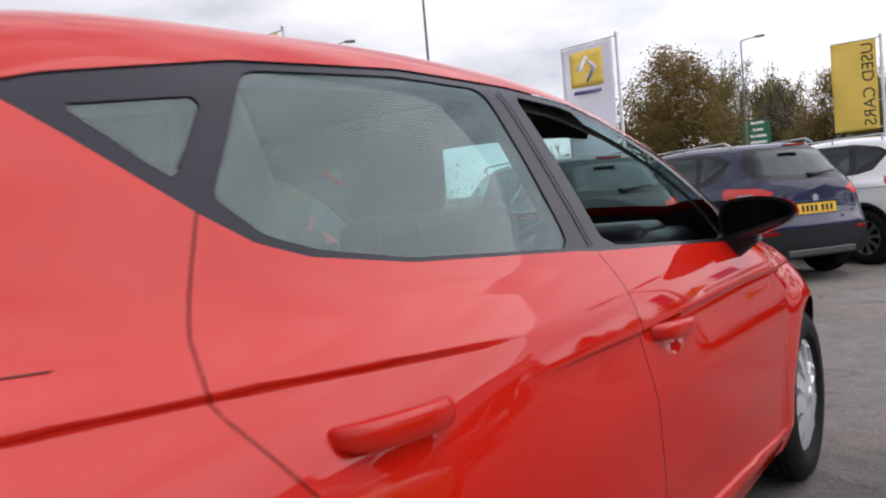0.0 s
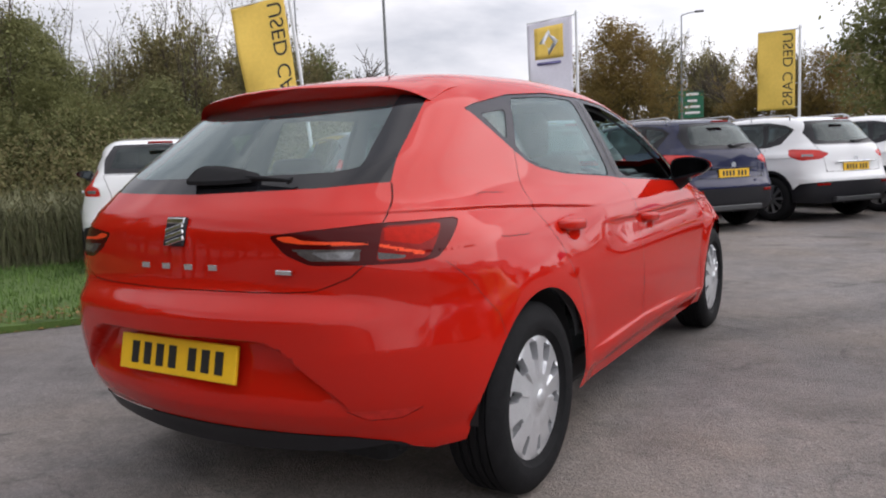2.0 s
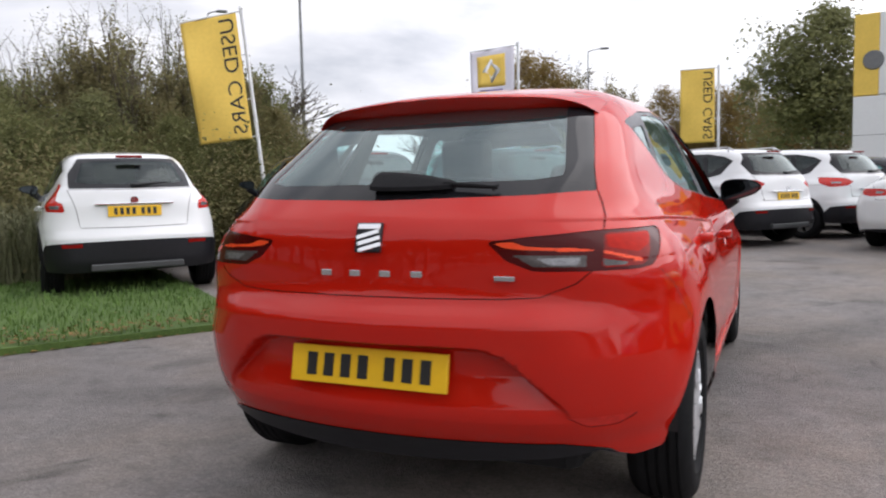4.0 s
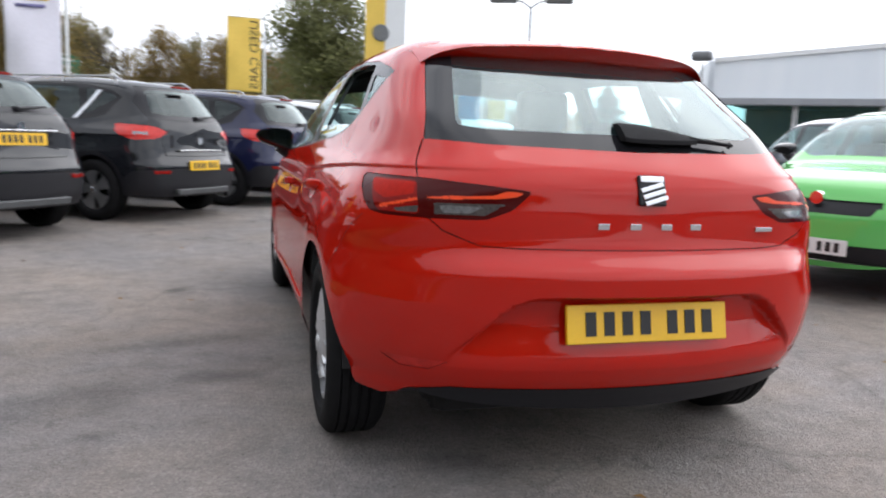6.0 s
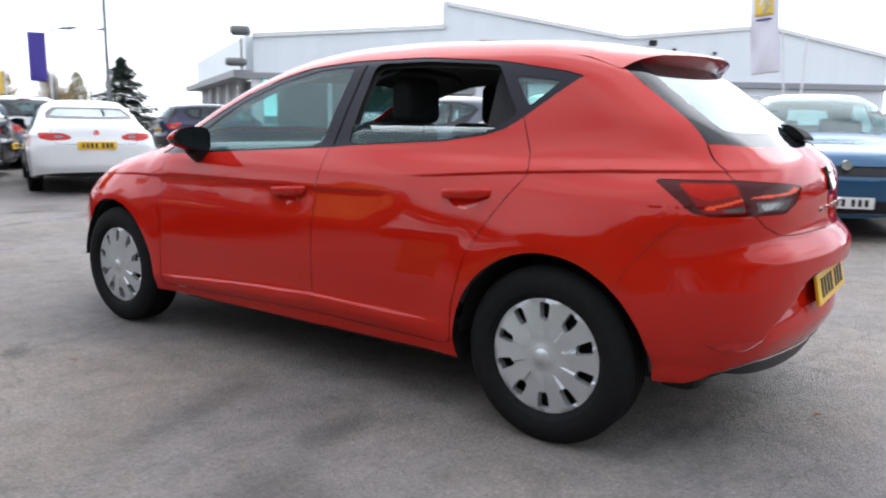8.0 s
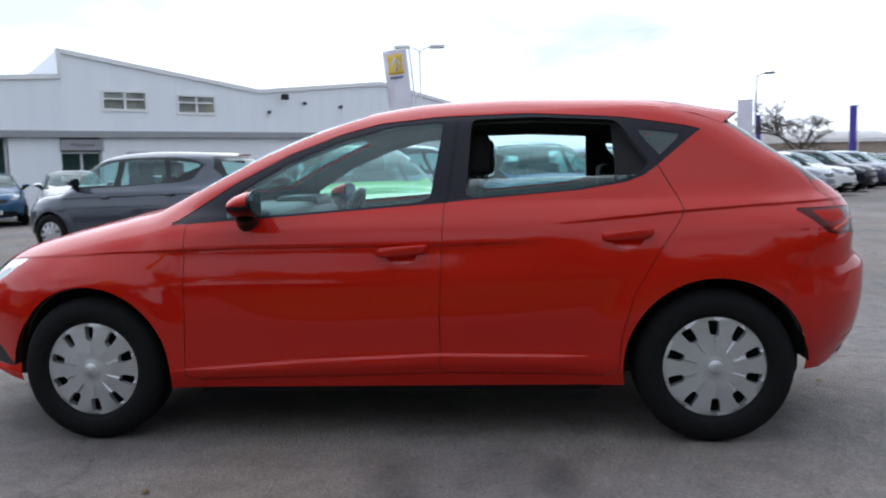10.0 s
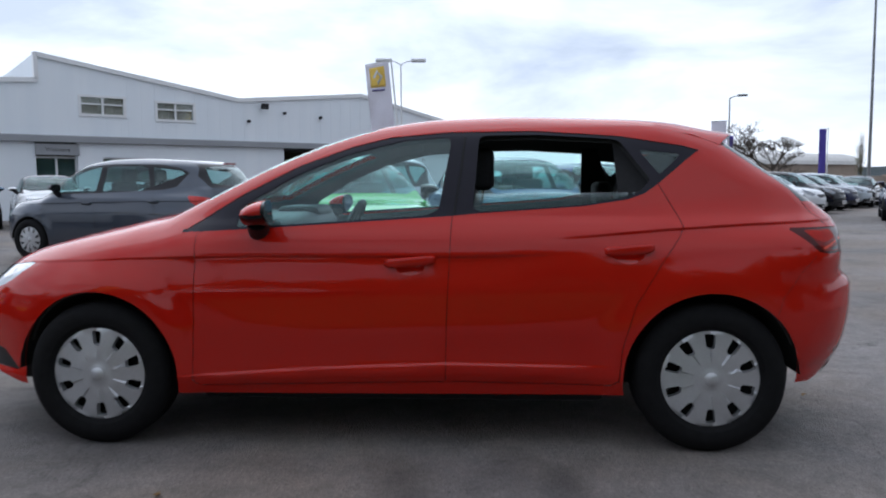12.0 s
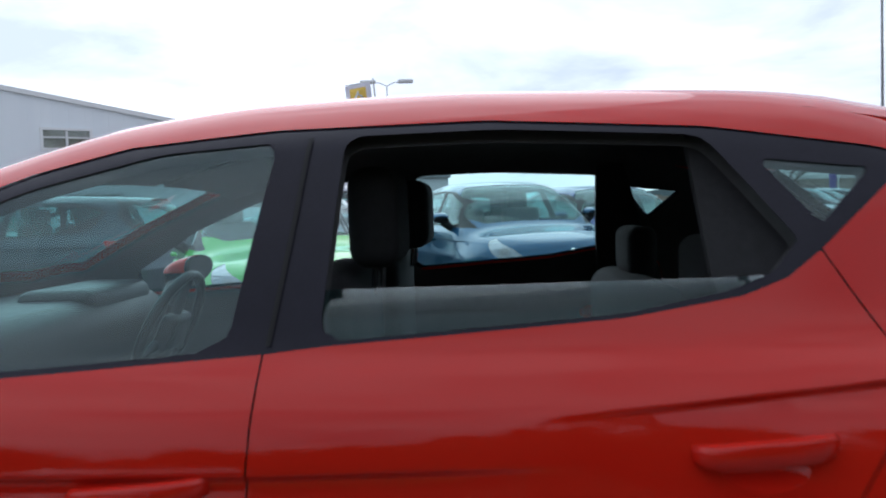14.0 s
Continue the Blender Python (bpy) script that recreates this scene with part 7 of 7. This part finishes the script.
# Dark brown: the unlit look of the shop inside is put into this colour.
DUSKY = material("dim_shop_interior", (0.10, 0.075, 0.05), 0.8, 0, 0.8, 0.6, fine=5)
ROOFM = material("grey_roof_sheet", (0.42, 0.43, 0.44), 0.6, 0, 1, 0.15)
BLIND = material("office_blind", (0.40, 0.38, 0.34), 0.8, 0, 3, 0.3)


def showroom():
    """The showroom's long front. Local x runs along the front from its corner, local y into the building."""
    a, e = Vector((16.3, 20.65, 0)), Vector((33.5, 1.3, 0))
    d = (e - a).normalized()
    m = Matrix.Translation(a) @ Matrix.Rotation(math.atan2(d.y, d.x), 4, "Z")
    L = (e - a).length
    b = empty("showroom_building", m, "long white clad showroom with a stepped roofline", "building")
    line = [(0, 4.30), (7.35, 4.80), (7.36, 5.67), (14.6, 4.56), (20.4, 5.13), (L, 4.06)]
    z0 = 2.95
    height = lambda x: float(np.interp(x, *np.array(line).T))
    wins = [(8.72, 10.16, 3.75, 4.34), (11.38, 12.74, 3.68, 4.28)]
    # Upper wall of ribbed sheet, rib by rib, with its two windows left open.
    V, F = [], []
    n = int(L / 0.25)
    xs = sorted({round(i * L / n, 3) for i in range(n + 1)} | {7.35, 7.36} | {x for w in wins for x in w[:2]})
    def strip(x0, x1, lo0, lo1, hi0, hi1, y):
        i = len(V)
        V.extend([(x0, y, lo0), (x1, y, lo1), (x1, y, hi1), (x0, y, hi0)])
        F.append((i, i + 1, i + 2, i + 3))
    for k, (x0, x1) in enumerate(zip(xs, xs[1:])):
        y = -0.007 if k % 2 else 0.0
        mid = (x0 + x1) / 2
        w = next((w for w in wins if w[0] < mid < w[1]), None)
        if w:
            strip(x0, x1, z0, z0, w[2], w[2], y)
            strip(x0, x1, w[3], w[3], height(x0), height(x1), y)
        else:
            strip(x0, x1, z0, z0, height(x0 + 1e-4), height(x1 - 1e-4), y)
        i = len(V)
        V.extend([(x1, 0, z0), (x1, -0.007, z0), (x1, -0.007, height(x1 - 1e-4)), (x1, 0, height(x1 - 1e-4))])
        F.append((i, i + 1, i + 2, i + 3))
    child("upper_wall", mesh_of("upper_wall", V, F, CLAD, smooth=False), b, "ribbed white wall sheeting")
    for x0, x1, lo, hi in wins:
        w = part("window", box(bmesh.new(), (x0, 0.10, lo), (x1, 0.12, hi)), BLIND, b, "white framed office window with blinds")
        for q in ((x0 - 0.09, -0.05, lo - 0.09, x1 + 0.09, 0.14, lo), (x0 - 0.09, -0.05, hi, x1 + 0.09, 0.14, hi + 0.08), (x0 - 0.09, -0.05, lo, x0, 0.14, hi), (x1, -0.05, lo, x1 + 0.09, 0.14, hi),
                  (x0 + (x1 - x0) * 0.48, -0.02, lo, x0 + (x1 - x0) * 0.53, 0.09, hi), (x0, -0.02, hi - 0.26, x1, 0.09, hi - 0.21)):
            part("frame", box(bmesh.new(), (q[0], q[1], q[2]), (q[3], q[4], q[5])), WFRAME, w)
        g = part("pane", box(bmesh.new(), (x0, 0.03, lo), (x1, 0.036, hi)), BRIGHT, w)
        g.visible_shadow = False
    for p, q in zip(line, line[1:]):
        if q[0] - p[0] < 0.1:
            part("roof_trim", box(bmesh.new(), (p[0] - 0.09, -0.09, p[1]), (p[0] + 0.05, 0.2, q[1] + 0.10), None, 0.01), WFRAME, b)
            continue
        bm = bmesh.new()
        v = [bm.verts.new(c) for c in ((p[0], -0.09, p[1] - 0.06), (q[0], -0.09, q[1] - 0.06), (q[0], -0.09, q[1] + 0.10), (p[0], -0.09, p[1] + 0.10), (p[0], 0.25, p[1] - 0.06), (q[0], 0.25, q[1] - 0.06), (q[0], 0.25, q[1] + 0.10), (p[0], 0.25, p[1] + 0.10))]
        for f in ((0, 1, 2, 3), (5, 4, 7, 6), (3, 2, 6, 7), (1, 0, 4, 5)):
            bm.faces.new([v[k] for k in f])
        part("roof_trim", bm, WFRAME, b, "white roof edge")
        bm = bmesh.new()
        bm.faces.new([bm.verts.new(c) for c in ((p[0], 0.2, p[1]), (q[0], 0.2, q[1]), (q[0], 22, q[1] + 0.4), (p[0], 22, p[1] + 0.4))])
        part("roof", bm, ROOFM, b, "grey sheet roof")
    part("canopy", box(bmesh.new(), (-0.6, -0.16, 2.70), (L, 0.05, 2.94), None, 0.02), FASCIA, b, "grey fascia band over the front")
    # Lower front: white cladding, a door, windows and dark glazing at the corner.
    solid = [(5.6, 7.2), (8.55, 9.4), (11.2, 16.6), (18.2, L)]
    for x0, x1 in solid:
        part("lower_wall", box(bmesh.new(), (x0, 0.06, 0), (x1, 0.45, 2.80)), CLAD, b, "white clad wall")
    part("lower_wall", box(bmesh.new(), (9.4, 0.06, 0), (11.2, 0.45, 1.3)), CLAD, b)
    part("lower_wall", box(bmesh.new(), (9.4, 0.06, 2.2), (11.2, 0.45, 2.8)), CLAD, b)
    for x0, x1, lo, hi in ((0.3, 2.8, 0.1, 2.7), (2.95, 5.5, 0.1, 2.7), (7.25, 7.85, 0.05, 2.15), (7.92, 8.5, 0.05, 2.15), (9.45, 11.15, 1.35, 2.15)):
        w = part("shop_window", box(bmesh.new(), (x0, 0.30, lo), (x1, 0.306, hi)), GLASS, b, "shop glazing")
        w.visible_shadow = False
        for q in ((x0 - 0.06, lo, x0, hi), (x1, lo, x1 + 0.06, hi), (x0 - 0.06, hi, x1 + 0.06, hi + 0.07)):
            part("frame", box(bmesh.new(), (q[0], 0.26, q[1]), (q[2], 0.36, q[3])), WFRAME, w)
    part("sign_board", box(bmesh.new(), (7.2, -0.04, 2.25), (8.6, 0.05, 2.65), None, 0.01), FASCIA, b, "grey sign board over the door")
    me = text_mesh("Welcome", 0.20, INK)
    o = new("sign_writing", me)
    o.parent = b
    o.matrix_basis = pose(7.9, -0.043, 2.44, 90, 0, 0)
    part("step_wall", box(bmesh.new(), (7.30, 0.27, 4.6), (7.42, 21.5, 5.72)), CLAD, b, "white wall at the step of the roof")
    part("corner_post", box(bmesh.new(), (-0.1, -0.05, 0), (0.28, 0.33, 2.8), None, 0.01), WFRAME, b, "white corner post")
    part("inner_wall", box(bmesh.new(), (0.2, 5.5, 0), (L, 5.7, 3.0)), DUSKY, b, "inner wall with the shop's dimness put into its dark colour")
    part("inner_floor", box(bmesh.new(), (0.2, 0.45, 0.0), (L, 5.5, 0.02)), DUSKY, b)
    part("inner_ceiling", box(bmesh.new(), (0.2, 0.2, 2.82), (L, 5.5, 3.0)), FASCIA, b)
    # Side that runs back from the corner.
    q = pose(0, 0, 0, 0, 0, 109)
    for nm, lo, hi, mt in (("side_wall", (1.0, -0.4, 3.0), (17, 0.1, 4.4), CLAD), ("side_canopy", (0, -0.2, 2.76), (17, 0.75, 3.02), FASCIA), ("side_wall", (2.6, -0.5, 0), (17, -0.1, 2.76), FASCIA)):
        part(nm, box(bmesh.new(), lo, hi, q), mt, b)
    for x in (3.0, 6.0, 9.0, 12.0):
        part("side_column", box(bmesh.new(), (x, -0.08, 0), (x + 0.25, 0.1, 2.76), q), WFRAME, b, "white column")
    for x, z in ((15.6, 4.35), (26.0, 4.35 - 0.3)):
        bm = bmesh.new()
        rod(bm, (x, 0, z), (x, -0.35, z + 0.1), 0.03)
        box(bm, (x - 0.15, -0.42, z - 0.10), (x + 0.15, -0.28, z + 0.13), None, 0.03)
        part("floodlight", bm, TRIM, b, "black wall floodlight")
    for x, z in ((15.0, 3.75), (16.6, 4.15), (18.3, 4.05)):
        part("camera_box", box(bmesh.new(), (x - 0.05, -0.18, z - 0.05), (x + 0.05, 0, z + 0.06), None, 0.015), TRIM, b)
    bm = bmesh.new()
    rod(bm, (-0.4, -0.2, 3.0), (-0.4, -0.2, 4.2), 0.035)
    pillow(bm, (-0.4, -0.3, 4.45), (0.75, 0.5, 0.35))
    pillow(bm, (-0.6, -0.3, 3.3), (0.75, 0.4, 0.3))
    part("floodlight", bm, STEEL, b, "grey floodlights at the corner", True)
    return b


showroom()


def far_side():
    """Low wall, shed and haze of houses beyond the far row."""
    wallm = material("beige_rendered_wall", (0.33, 0.27, 0.22), 0.85, 0, 0.8, 0.2, fine=6)
    w = tagged(new("wall_far"), "low beige boundary wall beyond the parked cars", "wall", kind="structure")
    part("wall_face", box(bmesh.new(), (-14, 0, 0), (26, 0.2, 1.55)), wallm, w)
    for k in range(10):
        part("pier", box(bmesh.new(), (-14 + 4.2 * k, -0.06, 0), (-13.65 + 4.2 * k, 0.26, 1.65), None, 0.01), wallm, w)
    w.matrix_world = Matrix.Translation((52, -24, 0)) @ pose(0, 0, 0, 0, 0, -66)
    s = empty("shed", Matrix.Translation((70, -31, 0)) @ pose(0, 0, 0, 0, 0, -62), "long low shed with a pale curved roof", "building")
    part("wall", box(bmesh.new(), (-7, 0, 0), (7, 6, 2.8)), wallm, s)
    bm = bmesh.new()
    n = 10
    rows = [[bm.verts.new((x, 3 - 3.3 * math.cos(math.pi * i / n), 2.8 + 1.2 * math.sin(math.pi * i / n))) for x in (-7.2, 7.2)] for i in range(n + 1)]
    for p, q in zip(rows, rows[1:]):
        bm.faces.new((p[0], p[1], q[1], q[0]))
    bm.faces.new([r[0] for r in rows])
    bm.faces.new([r[1] for r in rows][::-1])
    part("roof", bm, material("pale_sheet_roof", (0.55, 0.54, 0.52), 0.7, 0, 1, 0.15), s, "pale curved sheet roof")
    # Blue-grey hills on the horizon.
    rnd = random.Random(4)
    V, F = [], []
    k = 160
    for i in range(k + 1):
        a = 2 * math.pi * i / k
        h = 9 + 7 * noise.noise((math.cos(a) * 3, math.sin(a) * 3, 1.3)) + 3 * noise.noise((math.cos(a) * 14, math.sin(a) * 14, 0.3))
        V += [(620 * math.cos(a), 620 * math.sin(a), -1), (640 * math.cos(a), 640 * math.sin(a), max(3, h))]
        if i:
            F.append((2 * i - 2, 2 * i, 2 * i + 1, 2 * i - 1))
    tagged(new("backdrop_hills", mesh_of("backdrop_hills", V, F, material("distant_woodland", (0.06, 0.075, 0.08), 0.95, 0, 0.02, 0.3, fine=0.3))), "distant blue-grey wooded skyline", "hills", kind="structure")


far_side()

# ==== the cars ====
red, red_shape = red_hatchback()
all_cars()
